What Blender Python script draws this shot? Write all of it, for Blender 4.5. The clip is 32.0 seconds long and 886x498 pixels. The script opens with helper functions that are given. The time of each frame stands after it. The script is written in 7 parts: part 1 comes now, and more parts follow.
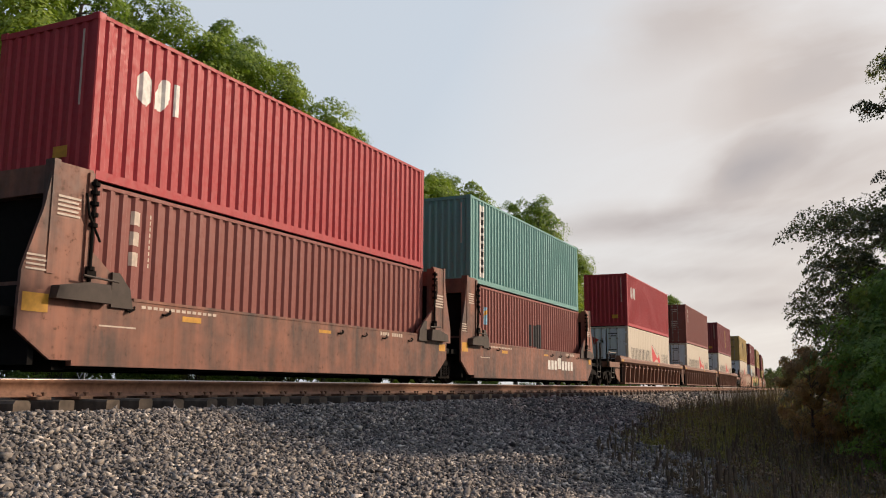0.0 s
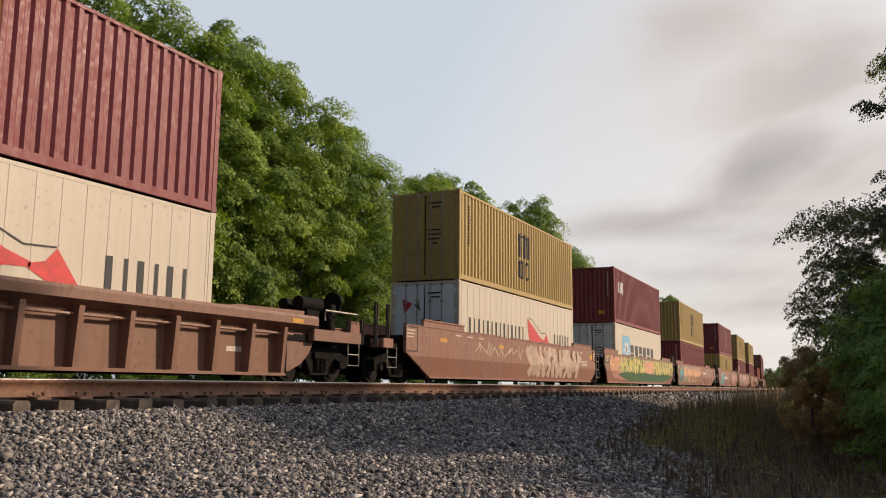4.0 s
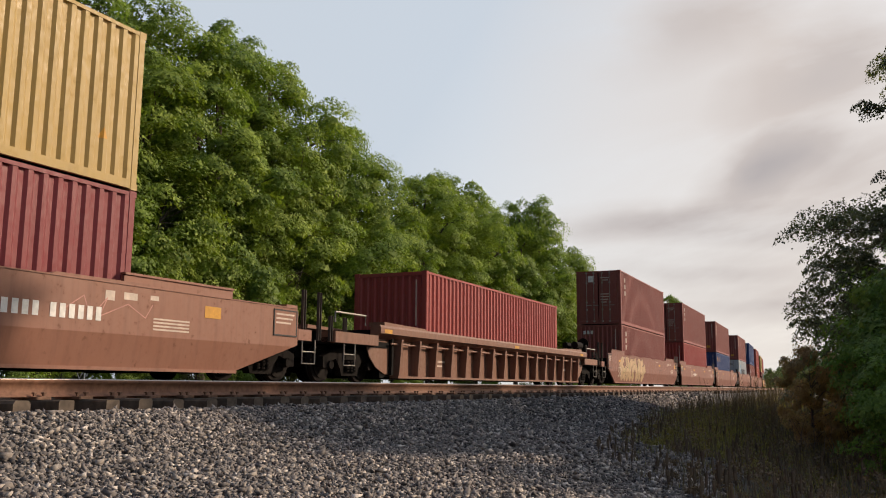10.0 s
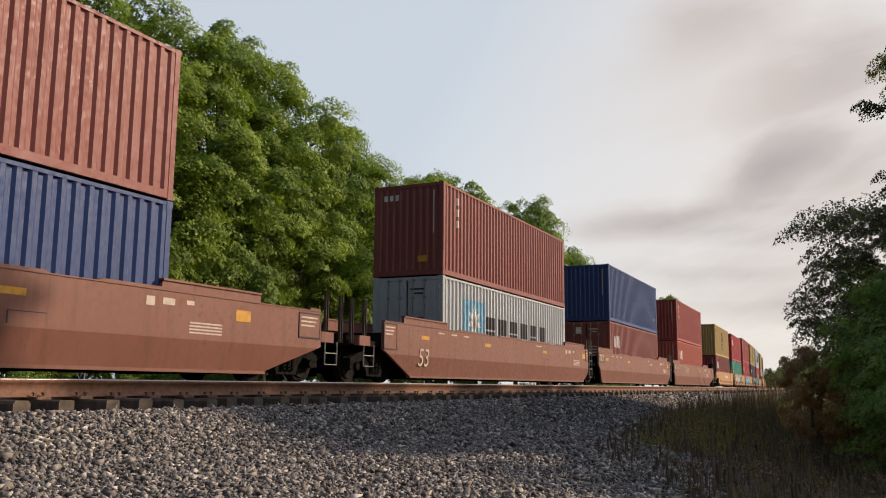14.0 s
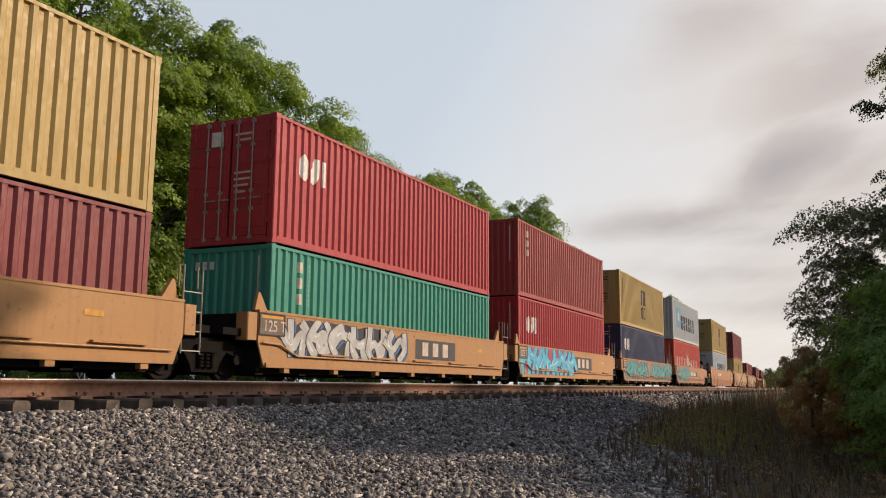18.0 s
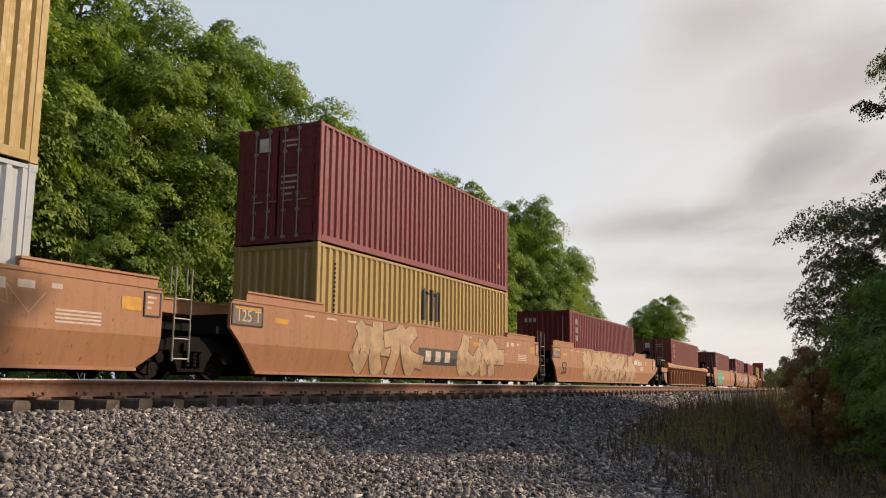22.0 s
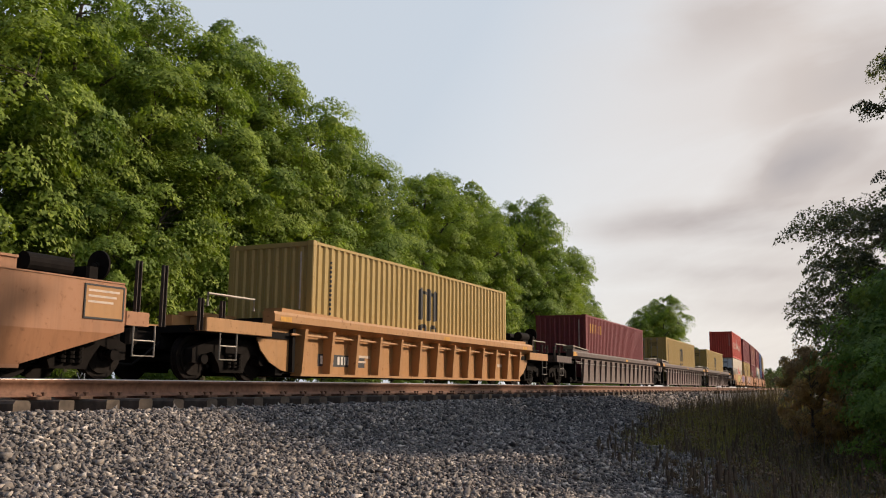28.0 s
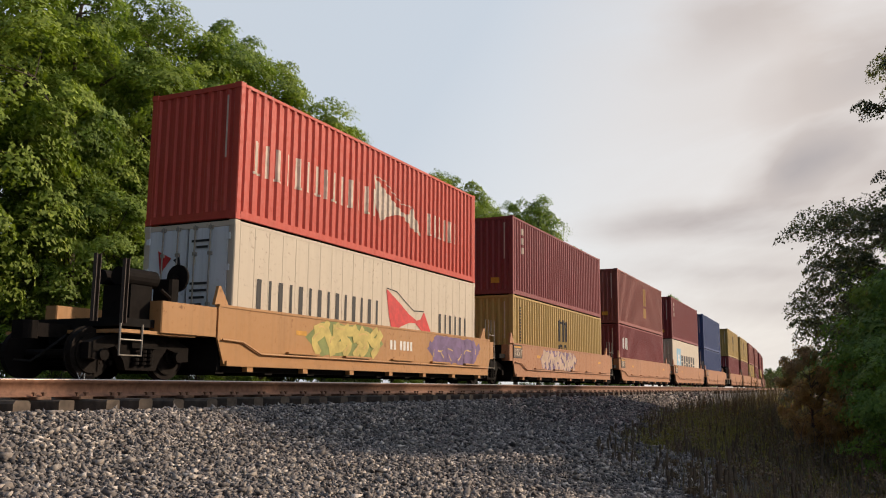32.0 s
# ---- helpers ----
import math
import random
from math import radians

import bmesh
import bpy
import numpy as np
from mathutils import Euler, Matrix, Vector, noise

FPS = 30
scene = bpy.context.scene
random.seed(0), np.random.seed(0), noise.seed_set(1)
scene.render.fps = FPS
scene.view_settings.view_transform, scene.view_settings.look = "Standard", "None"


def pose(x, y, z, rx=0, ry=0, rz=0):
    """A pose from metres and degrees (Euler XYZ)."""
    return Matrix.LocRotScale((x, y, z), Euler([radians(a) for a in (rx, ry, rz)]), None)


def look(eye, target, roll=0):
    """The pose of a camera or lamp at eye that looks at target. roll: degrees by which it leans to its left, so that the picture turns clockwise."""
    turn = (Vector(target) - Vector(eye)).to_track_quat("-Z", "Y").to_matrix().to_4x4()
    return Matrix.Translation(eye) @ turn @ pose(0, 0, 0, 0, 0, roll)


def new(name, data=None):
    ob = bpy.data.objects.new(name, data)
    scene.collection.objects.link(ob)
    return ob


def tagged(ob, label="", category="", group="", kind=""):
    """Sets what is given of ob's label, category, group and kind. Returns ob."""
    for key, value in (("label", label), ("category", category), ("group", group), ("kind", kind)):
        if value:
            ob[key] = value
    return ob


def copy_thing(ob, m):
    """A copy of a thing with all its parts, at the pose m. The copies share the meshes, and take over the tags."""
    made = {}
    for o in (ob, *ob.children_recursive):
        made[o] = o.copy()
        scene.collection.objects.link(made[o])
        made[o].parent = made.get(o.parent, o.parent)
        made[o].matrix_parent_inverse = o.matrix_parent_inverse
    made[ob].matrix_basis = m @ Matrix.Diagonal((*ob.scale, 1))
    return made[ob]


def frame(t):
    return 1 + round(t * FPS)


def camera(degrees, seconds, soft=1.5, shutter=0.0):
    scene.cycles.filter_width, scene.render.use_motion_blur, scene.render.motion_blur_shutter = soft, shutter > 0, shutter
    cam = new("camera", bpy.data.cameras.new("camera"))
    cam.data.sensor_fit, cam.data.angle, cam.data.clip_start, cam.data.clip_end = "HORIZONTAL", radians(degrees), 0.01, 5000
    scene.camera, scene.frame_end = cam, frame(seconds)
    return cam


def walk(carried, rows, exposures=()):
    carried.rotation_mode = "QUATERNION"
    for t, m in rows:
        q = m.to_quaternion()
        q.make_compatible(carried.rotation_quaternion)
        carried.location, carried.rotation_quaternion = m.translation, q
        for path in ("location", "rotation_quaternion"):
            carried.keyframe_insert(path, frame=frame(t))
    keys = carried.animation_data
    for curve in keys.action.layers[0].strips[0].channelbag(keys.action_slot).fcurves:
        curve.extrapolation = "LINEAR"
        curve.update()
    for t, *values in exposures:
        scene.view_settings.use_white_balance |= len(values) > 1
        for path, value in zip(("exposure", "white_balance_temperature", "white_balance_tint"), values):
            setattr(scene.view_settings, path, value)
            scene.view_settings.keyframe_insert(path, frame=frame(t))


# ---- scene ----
# World: metres, z = 0 at the top of the rails; y runs along the track, x across it to the right.
# The train's track is the one round x = 0; an empty second track lies 4.3 m nearer to the camera.
CURVE_START, CURVE_END, CURVATURE = 14.9, 360.0, 0.0005006


def on_track(s, off=0.0, z=0.0):
    """The point s metres along the train's track and off metres to its right, and the track's heading."""
    th = min(max(s - CURVE_START, 0.0), CURVE_END - CURVE_START) * CURVATURE
    rest = max(s - CURVE_END, 0.0)
    x = -(1 - math.cos(th)) / CURVATURE - rest * math.sin(th)
    y = min(s, CURVE_START) + math.sin(th) / CURVATURE + rest * math.cos(th)
    return Vector((x + off * math.cos(th), y + off * math.sin(th), z)), th


# ---- camera ----
cam = camera(53.84, 32.0, soft=1.05)
EYE = Vector((12.56, 0.0, -0.041))
YAW, PITCH, ROLL = radians(25.747), radians(8.907), 0.459
AIM = EYE + Vector((-math.sin(YAW) * math.cos(PITCH), math.cos(YAW) * math.cos(PITCH), math.sin(PITCH)))
walk(cam, [(0, look(EYE, AIM, ROLL)), (32, look(EYE, AIM, ROLL))], exposures=[(0, 0.0), (32, 0.0)])

# ---- light ----
SUN_AZ, SUN_EL = 38.0, 26.0  # degrees from +x towards +y, and above the horizon
to_sun = Vector((math.cos(radians(SUN_AZ)) * math.cos(radians(SUN_EL)),
                 math.sin(radians(SUN_AZ)) * math.cos(radians(SUN_EL)), math.sin(radians(SUN_EL))))
sun = new("sun", bpy.data.lights.new("sun", "SUN"))
sun.data.energy, sun.data.angle, sun.data.color = 3.9, radians(1.2), (1.0, 0.78, 0.58)
sun.matrix_world = look(to_sun * 100, (0, 0, 0))


def build_world():
    world = bpy.data.worlds.new("sky")
    scene.world = world
    world.use_nodes = True
    nt = world.node_tree
    bg = nt.nodes["Background"]
    sky = nt.nodes.new("ShaderNodeTexSky")
    sky.sky_type, sky.sun_disc = "NISHITA", False
    sky.sun_elevation, sky.sun_rotation = radians(SUN_EL), radians(90 - SUN_AZ)
    sky.air_density, sky.dust_density, sky.ozone_density = 1.0, 3.0, 1.0
    # a thin veil of evening cloud over the whole sky
    mix = nt.nodes.new("ShaderNodeMix")
    mix.data_type = "RGBA"
    mix.inputs["Factor"].default_value = 0.82
    # the veil is paler towards the sun and bluer away from it and overhead
    co = nt.nodes.new("ShaderNodeTexCoord")
    dot = nt.nodes.new("ShaderNodeVectorMath")
    dot.operation = "DOT_PRODUCT"
    dot.inputs[1].default_value = (0.68, 0.53, -0.5)
    nt.links.new(co.outputs["Generated"], dot.inputs[0])
    veil = nt.nodes.new("ShaderNodeValToRGB")
    e = veil.color_ramp.elements
    e[0].position, e[0].color = 0.0, (0.67, 0.73, 0.80, 1)
    e[1].position, e[1].color = 0.5, (1.03, 0.97, 0.91, 1)
    e.new(0.2).color = (0.87, 0.87, 0.875, 1)
    nt.links.new(dot.outputs["Value"], veil.inputs[0])
    gain = nt.nodes.new("ShaderNodeVectorMath")
    gain.operation = "SCALE"
    gain.inputs["Scale"].default_value = 8.5
    nt.links.new(veil.outputs[0], gain.inputs[0])
    # overhead the evening sky is a deeper blue
    up = nt.nodes.new("ShaderNodeSeparateXYZ")
    nt.links.new(co.outputs["Generated"], up.inputs[0])
    deep = nt.nodes.new("ShaderNodeValToRGB")
    d = deep.color_ramp.elements
    d[0].position, d[0].color = 0.42, (1, 1, 1, 1)
    d[1].position, d[1].color = 0.80, (0.47, 0.56, 0.71, 1)
    nt.links.new(up.outputs[2], deep.inputs[0])
    # and the half of it that lies away from the sun is dimmer
    half = nt.nodes.new("ShaderNodeMath")
    half.operation = "MULTIPLY_ADD"
    half.inputs[1].default_value, half.inputs[2].default_value = 0.5, 0.5
    away = nt.nodes.new("ShaderNodeVectorMath")
    away.operation = "DOT_PRODUCT"
    away.inputs[1].default_value = (0.40, 0.85, 0.10)
    nt.links.new(co.outputs["Generated"], away.inputs[0])
    nt.links.new(away.outputs["Value"], half.inputs[0])
    dusk = nt.nodes.new("ShaderNodeValToRGB")
    k = dusk.color_ramp.elements
    k[0].position, k[0].color = 0.22, (0.10, 0.12, 0.17, 1)
    k[1].position, k[1].color = 0.52, (1, 1, 1, 1)
    nt.links.new(half.outputs[0], dusk.inputs[0])
    dim = nt.nodes.new("ShaderNodeVectorMath")
    dim.operation = "MULTIPLY"
    nt.links.new(gain.outputs[0], dim.inputs[0])
    nt.links.new(dusk.outputs[0], dim.inputs[1])
    dome = nt.nodes.new("ShaderNodeVectorMath")
    dome.operation = "MULTIPLY"
    nt.links.new(dim.outputs[0], dome.inputs[0])
    nt.links.new(deep.outputs[0], dome.inputs[1])
    nt.links.new(dome.outputs[0], mix.inputs[7])
    nt.links.new(sky.outputs[0], mix.inputs[6])
    nt.links.new(mix.outputs[2], bg.inputs["Color"])
    bg.inputs["Strength"].default_value = 0.12


build_world()

# ---- materials ----


def material(name):
    m = bpy.data.materials.new(name)
    m.use_nodes = True
    nt = m.node_tree
    return m, nt, nt.nodes["Principled BSDF"]


def node(nt, kind, **values):
    n = nt.nodes.new(kind)
    for k, v in values.items():
        n.inputs[k.replace("_", " ")].default_value = v
    return n


def ramp(nt, source, a, b, ca=(0, 0, 0, 1), cb=(1, 1, 1, 1)):
    r = nt.nodes.new("ShaderNodeValToRGB")
    r.color_ramp.elements[0].position, r.color_ramp.elements[1].position = a, b
    r.color_ramp.elements[0].color, r.color_ramp.elements[1].color = ca, cb
    nt.links.new(source, r.inputs[0])
    return r.outputs[0]


def blend(nt, fac, a, b, mode="MIX"):
    """a and b are colours or sockets, fac a number or a socket."""
    n = nt.nodes.new("ShaderNodeMix")
    n.data_type, n.blend_type = "RGBA", mode
    for slot, v in ((0, fac), (6, a), (7, b)):
        if isinstance(v, bpy.types.NodeSocket):
            nt.links.new(v, n.inputs[slot])
        elif slot == 0:
            n.inputs[0].default_value = v
        else:
            n.inputs[slot].default_value = (*v[:3], 1)
    return n.outputs[2]


def space(nt, scale=(1, 1, 1)):
    co = nt.nodes.new("ShaderNodeTexCoord")
    mp = nt.nodes.new("ShaderNodeMapping")
    mp.inputs["Scale"].default_value = scale
    nt.links.new(co.outputs["Object"], mp.inputs["Vector"])
    info = nt.nodes.new("ShaderNodeObjectInfo")
    add = nt.nodes.new("ShaderNodeVectorMath")
    add.operation = "MULTIPLY_ADD"
    nt.links.new(info.outputs["Random"], add.inputs[0])
    add.inputs[1].default_value = (37, 53, 71)
    nt.links.new(mp.outputs[0], add.inputs[2])
    return add.outputs[0]


def noise_tex(nt, vec, scale, detail=4.0, rough=0.6):
    n = node(nt, "ShaderNodeTexNoise", Scale=scale, Detail=detail, Roughness=rough)
    nt.links.new(vec, n.inputs["Vector"])
    return n.outputs[0]


def bump(nt, height, bsdf, strength=0.3, distance=0.01):
    b = node(nt, "ShaderNodeBump", Strength=strength, Distance=distance)
    nt.links.new(height, b.inputs["Height"])
    nt.links.new(b.outputs[0], bsdf.inputs["Normal"])


RUST = (0.12, 0.045, 0.02)


def paint(name, col, rough=0.55, rust=0.13, fade=0.35, grime=0.35):
    """Weathered enamel on steel: faded patches, grime, streaks that run down and spots of rust."""
    m, nt, b = material(name)
    v = space(nt)
    big = noise_tex(nt, v, 0.55, 3)
    fine = noise_tex(nt, v, 9.0, 5)
    streak = noise_tex(nt, space(nt, (5, 5, 0.28)), 1.0, 5, 0.65)
    pale = [min(1, c * 0.95 + 0.03) for c in col]
    dark = [c * 0.45 for c in col]
    c = blend(nt, ramp(nt, big, 0.38, 0.68, (0, 0, 0, 1), (fade, fade, fade, 1)), col, pale)
    c = blend(nt, ramp(nt, streak, 0.48, 0.78, (0, 0, 0, 1), (grime, grime, grime, 1)), c, dark)
    spots = blend(nt, 1.0, ramp(nt, fine, 0.60, 0.70), ramp(nt, big, 0.42, 0.60), "MULTIPLY")
    soft = blend(nt, 1.0, spots, (rust * 2, rust * 2, rust * 2), "MULTIPLY")
    c = blend(nt, soft, c, RUST)
    nt.links.new(c, b.inputs["Base Color"])
    nt.links.new(ramp(nt, fine, 0.3, 0.8, (rough - 0.12,) * 3 + (1,), (min(1, rough + 0.25),) * 3 + (1,)), b.inputs["Roughness"])
    bump(nt, fine, b, 0.15, 0.004)
    return m


def plain(name, col, rough=0.6, metal=0.0, var=0.25, scale=6.0):
    m, nt, b = material(name)
    n = noise_tex(nt, space(nt), scale, 5)
    c = blend(nt, ramp(nt, n, 0.3, 0.75), [x * (1 - var) for x in col], [min(1, x * (1 + var)) for x in col])
    nt.links.new(c, b.inputs["Base Color"])
    b.inputs["Roughness"].default_value, b.inputs["Metallic"].default_value = rough, metal
    bump(nt, n, b, 0.12, 0.004)
    return m


def stones(name, a, b_, scale):
    """Loose stone seen as a surface: cells with relief, two tones and dust."""
    m, nt, b = material(name)
    v = space(nt)
    cell = node(nt, "ShaderNodeTexVoronoi", Scale=scale)
    nt.links.new(v, cell.inputs["Vector"])
    tone = nt.nodes.new("ShaderNodeSeparateColor")
    nt.links.new(cell.outputs["Color"], tone.inputs[0])
    big = noise_tex(nt, v, 0.4, 4)
    c = blend(nt, tone.outputs[0], a, b_)
    c = blend(nt, ramp(nt, big, 0.4, 0.7, (0, 0, 0, 1), (0.5, 0.5, 0.5, 1)), c, (0.10, 0.085, 0.07))
    nt.links.new(c, b.inputs["Base Color"])
    b.inputs["Roughness"].default_value = 0.9
    bump(nt, cell.outputs["Distance"], b, 1.0, 0.05)
    return m


def leaf(name, a, b_, trans=0.25):
    """Leaves: the tone varies from leaf to leaf; thin enough to let some light through."""
    m, nt, b = material(name)
    geo = nt.nodes.new("ShaderNodeNewGeometry")
    big = noise_tex(nt, space(nt), 0.5, 3)
    f = blend(nt, 0.66, geo.outputs["Random Per Island"], big)
    c = blend(nt, ramp(nt, f, 0.2, 0.8), a, b_)
    nt.links.new(c, b.inputs["Base Color"])
    b.inputs["Roughness"].default_value = 0.6
    b.inputs["Specular IOR Level"].default_value = 0.25
    t = nt.nodes.new("ShaderNodeBsdfTranslucent")
    nt.links.new(blend(nt, 1.0, c, (1.3, 1.4, 0.6), "MULTIPLY"), t.inputs["Color"])
    mixer = nt.nodes.new("ShaderNodeMixShader")
    mixer.inputs[0].default_value = trans
    nt.links.new(b.outputs[0], mixer.inputs[1])
    nt.links.new(t.outputs[0], mixer.inputs[2])
    nt.links.new(mixer.outputs[0], nt.nodes["Material Output"].inputs["Surface"])
    return m


BOX = {
    "red": paint("red_container_paint", (0.39, 0.026, 0.034)),
    "scarlet": paint("scarlet_container_paint", (0.50, 0.055, 0.03)),
    "rose": paint("faded_red_container_paint", (0.31, 0.046, 0.038), fade=0.4),
    "maroon": paint("maroon_container_paint", (0.20, 0.028, 0.032)),
    "brown": paint("brown_container_paint", (0.235, 0.062, 0.048)),
    "coral": paint("coral_container_paint", (0.42, 0.085, 0.05), fade=0.4),
    "yellow": paint("yellow_container_paint", (0.41, 0.28, 0.085), rust=0.12),
    "teal": paint("teal_container_paint", (0.135, 0.32, 0.30), fade=0.4),
    "green": paint("green_container_paint", (0.03, 0.26, 0.19)),
    "blue": paint("blue_container_paint", (0.018, 0.05, 0.17)),
    "navy": paint("navy_container_paint", (0.022, 0.03, 0.085)),
    "pale": paint("pale_door_paint", (0.70, 0.74, 0.77), rust=0.2, grime=0.5),
    "grey": paint("light_grey_container_paint", (0.42, 0.45, 0.47), rust=0.2),
    "white": paint("cream_white_container_paint", (0.56, 0.49, 0.39), rust=0.2, fade=0.2, grime=0.18),
}
CAR = {
    "rust": paint("rust_red_car_paint", (0.27, 0.10, 0.06), rust=0.5, fade=0.5, grime=0.5),
    "brown": paint("brown_car_paint", (0.21, 0.080, 0.052), rust=0.4, fade=0.5, grime=0.55),
    "umber": paint("umber_car_paint", (0.21, 0.099, 0.06), rust=0.45, fade=0.5, grime=0.55),
    "clay": paint("clay_brown_car_paint", (0.255, 0.113, 0.071), rust=0.4, fade=0.5, grime=0.5),
    "orange": paint("orange_car_paint", (0.37, 0.168, 0.076), rust=0.4, fade=0.5, grime=0.5),
    "amber": paint("amber_car_paint", (0.42, 0.215, 0.078), rust=0.35, fade=0.4),
    "dark": paint("dark_brown_car_paint", (0.095, 0.064, 0.054), rust=0.4),
    "taupe": paint("taupe_car_paint", (0.155, 0.11, 0.094), rust=0.35),
}
# Near-black base colours: the shade under and between the cars is put into them.
STEEL = plain("shade_black_steel", (0.010, 0.009, 0.0085), 0.85)
IRON = plain("shade_dark_brown_iron", (0.009, 0.007, 0.006), 0.85, 0.0, 0.5)
WHEEL = plain("worn_shade_dark_wheel", (0.012, 0.009, 0.0075), 0.75, 0.0, 0.4)
for m_ in (STEEL, IRON, WHEEL):  # gloss cut so that they mirror little sky
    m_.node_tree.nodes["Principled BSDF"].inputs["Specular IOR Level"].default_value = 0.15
POST = plain("dark_brown_post_paint", (0.055, 0.040, 0.032), 0.7)
GALV = plain("galvanised_handrail", (0.30, 0.27, 0.23), 0.5, 0.2)
WHITE = plain("white_marking", (0.72, 0.70, 0.66), 0.6)
CREAM = plain("faded_white_marking", (0.58, 0.48, 0.40), 0.65)
YELLOW = plain("yellow_marking", (0.58, 0.29, 0.03), 0.55)
BLACK = plain("black_marking", (0.02, 0.02, 0.022), 0.6)
CHARCOAL = plain("charcoal_marking", (0.045, 0.045, 0.05), 0.6)
LOGO_RED = plain("red_marking", (0.55, 0.03, 0.03), 0.5)
SKY_BLUE = plain("sky_blue_marking", (0.20, 0.42, 0.58), 0.5)

# ---- mesh building ----


class Shape:
    """Collects boxes, prisms and tubes into one mesh."""

    def __init__(self):
        self.v, self.f = [], []

    def add(self, verts, faces):
        n = len(self.v)
        self.v += [tuple(p) for p in verts]
        self.f += [tuple(i + n for i in q) for q in faces]
        return self

    def box(self, x0, x1, y0, y1, z0, z1, c=0.0):
        """A box, its upright edges cut by c."""
        if c <= 0:
            ring = [(x0, y0), (x1, y0), (x1, y1), (x0, y1)]
        else:
            ring = [(x0 + c, y0), (x1 - c, y0), (x1, y0 + c), (x1, y1 - c), (x1 - c, y1), (x0 + c, y1), (x0, y1 - c), (x0, y0 + c)]
        n = len(ring)
        self.add([(x, y, z0) for x, y in ring] + [(x, y, z1) for x, y in ring],
                 [tuple(range(n - 1, -1, -1)), tuple(range(n, 2 * n))] + [(i, (i + 1) % n, n + (i + 1) % n, n + i) for i in range(n)])
        return self

    def prism(self, outline, a, b, axis="x"):
        """A closed outline swept from a to b along an axis. The outline is in the two other axes, in order (y z), (x z) or (x y)."""
        put = {"x": lambda p, q: (q, p[0], p[1]), "y": lambda p, q: (p[0], q, p[1]), "z": lambda p, q: (p[0], p[1], q)}[axis]
        n = len(outline)
        self.add([put(p, a) for p in outline] + [put(p, b) for p in outline],
                 [tuple(range(n - 1, -1, -1)), tuple(range(n, 2 * n))] + [(i, (i + 1) % n, n + (i + 1) % n, n + i) for i in range(n)])
        return self

    def disc(self, x, y, z, r, half, axis="x", n=20):
        ring = [(math.cos(i * math.tau / n) * r, math.sin(i * math.tau / n) * r) for i in range(n)]
        mid = {"x": (y, z, x), "y": (x, z, y), "z": (x, y, z)}[axis]
        return self.prism([(mid[0] + p, mid[1] + q) for p, q in ring], mid[2] - half, mid[2] + half, axis)

    def tube(self, points, r, n=6):
        """A round bar through the points."""
        pts = [Vector(p) for p in points]
        base = len(self.v)
        for i, p in enumerate(pts):
            d = (pts[min(i + 1, len(pts) - 1)] - pts[max(i - 1, 0)]).normalized()
            u = d.orthogonal().normalized()
            w = d.cross(u)
            self.v += [tuple(p + (u * math.cos(k * math.tau / n) + w * math.sin(k * math.tau / n)) * r) for k in range(n)]
        for i in range(len(pts) - 1):
            a = base + i * n
            self.f += [(a + k, a + (k + 1) % n, a + n + (k + 1) % n, a + n + k) for k in range(n)]
        self.f += [tuple(base + k for k in range(n)), tuple(base + (len(pts) - 1) * n + n - 1 - k for k in range(n))]
        return self

    def mesh(self, name, smooth=False):
        me = bpy.data.meshes.new(name)
        me.from_pydata(self.v, [], self.f)
        bm = bmesh.new()
        bm.from_mesh(me)
        bmesh.ops.recalc_face_normals(bm, faces=bm.faces)
        bm.to_mesh(me)
        bm.free()
        if smooth:
            me.polygons.foreach_set("use_smooth", [True] * len(me.polygons))
        me.update()
        return me


def part(name, me, mat, parent, label="", at=None):
    """Links a mesh (or a Shape) as one object under a thing; the paint belongs to the object, so that meshes can be shared."""
    if isinstance(me, Shape):
        me = me.mesh(name)
    ob = new(name, me)
    if not me.materials:
        me.materials.append(None)
    ob.material_slots[0].link = "OBJECT"
    ob.material_slots[0].material = mat
    if parent:
        ob.parent = parent
    if at is not None:
        ob.matrix_basis = at
    return tagged(ob, label)


def thing(name, label, category, group="", kind="", me=None, mat=None):
    ob = part(name, me, mat, None) if me else new(name)
    return tagged(ob, label, category, group, kind)


def fast_mesh(name, verts, faces_n, mat, smooth=False):
    """A mesh from numpy arrays: vertices (n, 3) and faces (m, k)."""
    me = bpy.data.meshes.new(name)
    m, k = faces_n.shape
    me.vertices.add(len(verts))
    me.vertices.foreach_set("co", verts.astype(np.float32).ravel())
    me.loops.add(m * k)
    me.loops.foreach_set("vertex_index", faces_n.astype(np.int32).ravel())
    me.polygons.add(m)
    me.polygons.foreach_set("loop_start", np.arange(0, m * k, k, dtype=np.int32))
    if smooth:
        me.polygons.foreach_set("use_smooth", np.ones(m, dtype=bool))
    me.update(calc_edges=True)
    if mat:
        me.materials.append(mat)
    return me


# ---- ground, ballast and tracks ----
BALLAST = stones("grey_ballast", (0.022, 0.021, 0.021), (0.11, 0.10, 0.092), 20.0)
SOIL = plain("dry_soil_and_litter", (0.09, 0.076, 0.055), 0.95, 0.0, 0.5, 1.6)
PROFILE = [(-600, -1.2), (-120, -1.2), (-40, -1.0), (-16, -0.95), (-8, -0.9), (-3.4, -0.62), (-2.2, -0.36), (-1.6, -0.34), (1.6, -0.34), (2.4, -0.36),
           (3.2, -0.40), (4.3, -0.41), (5.40, -0.41), (5.58, -0.37), (5.72, -0.335), (6.0, -0.37), (6.5, -0.52), (7.0, -0.68), (7.5, -0.76), (8.4, -0.80), (9.6, -0.86), (10.6, -0.98), (12, -1.25), (16, -1.4), (40, -1.2), (120, -1.2), (600, -1.2)]


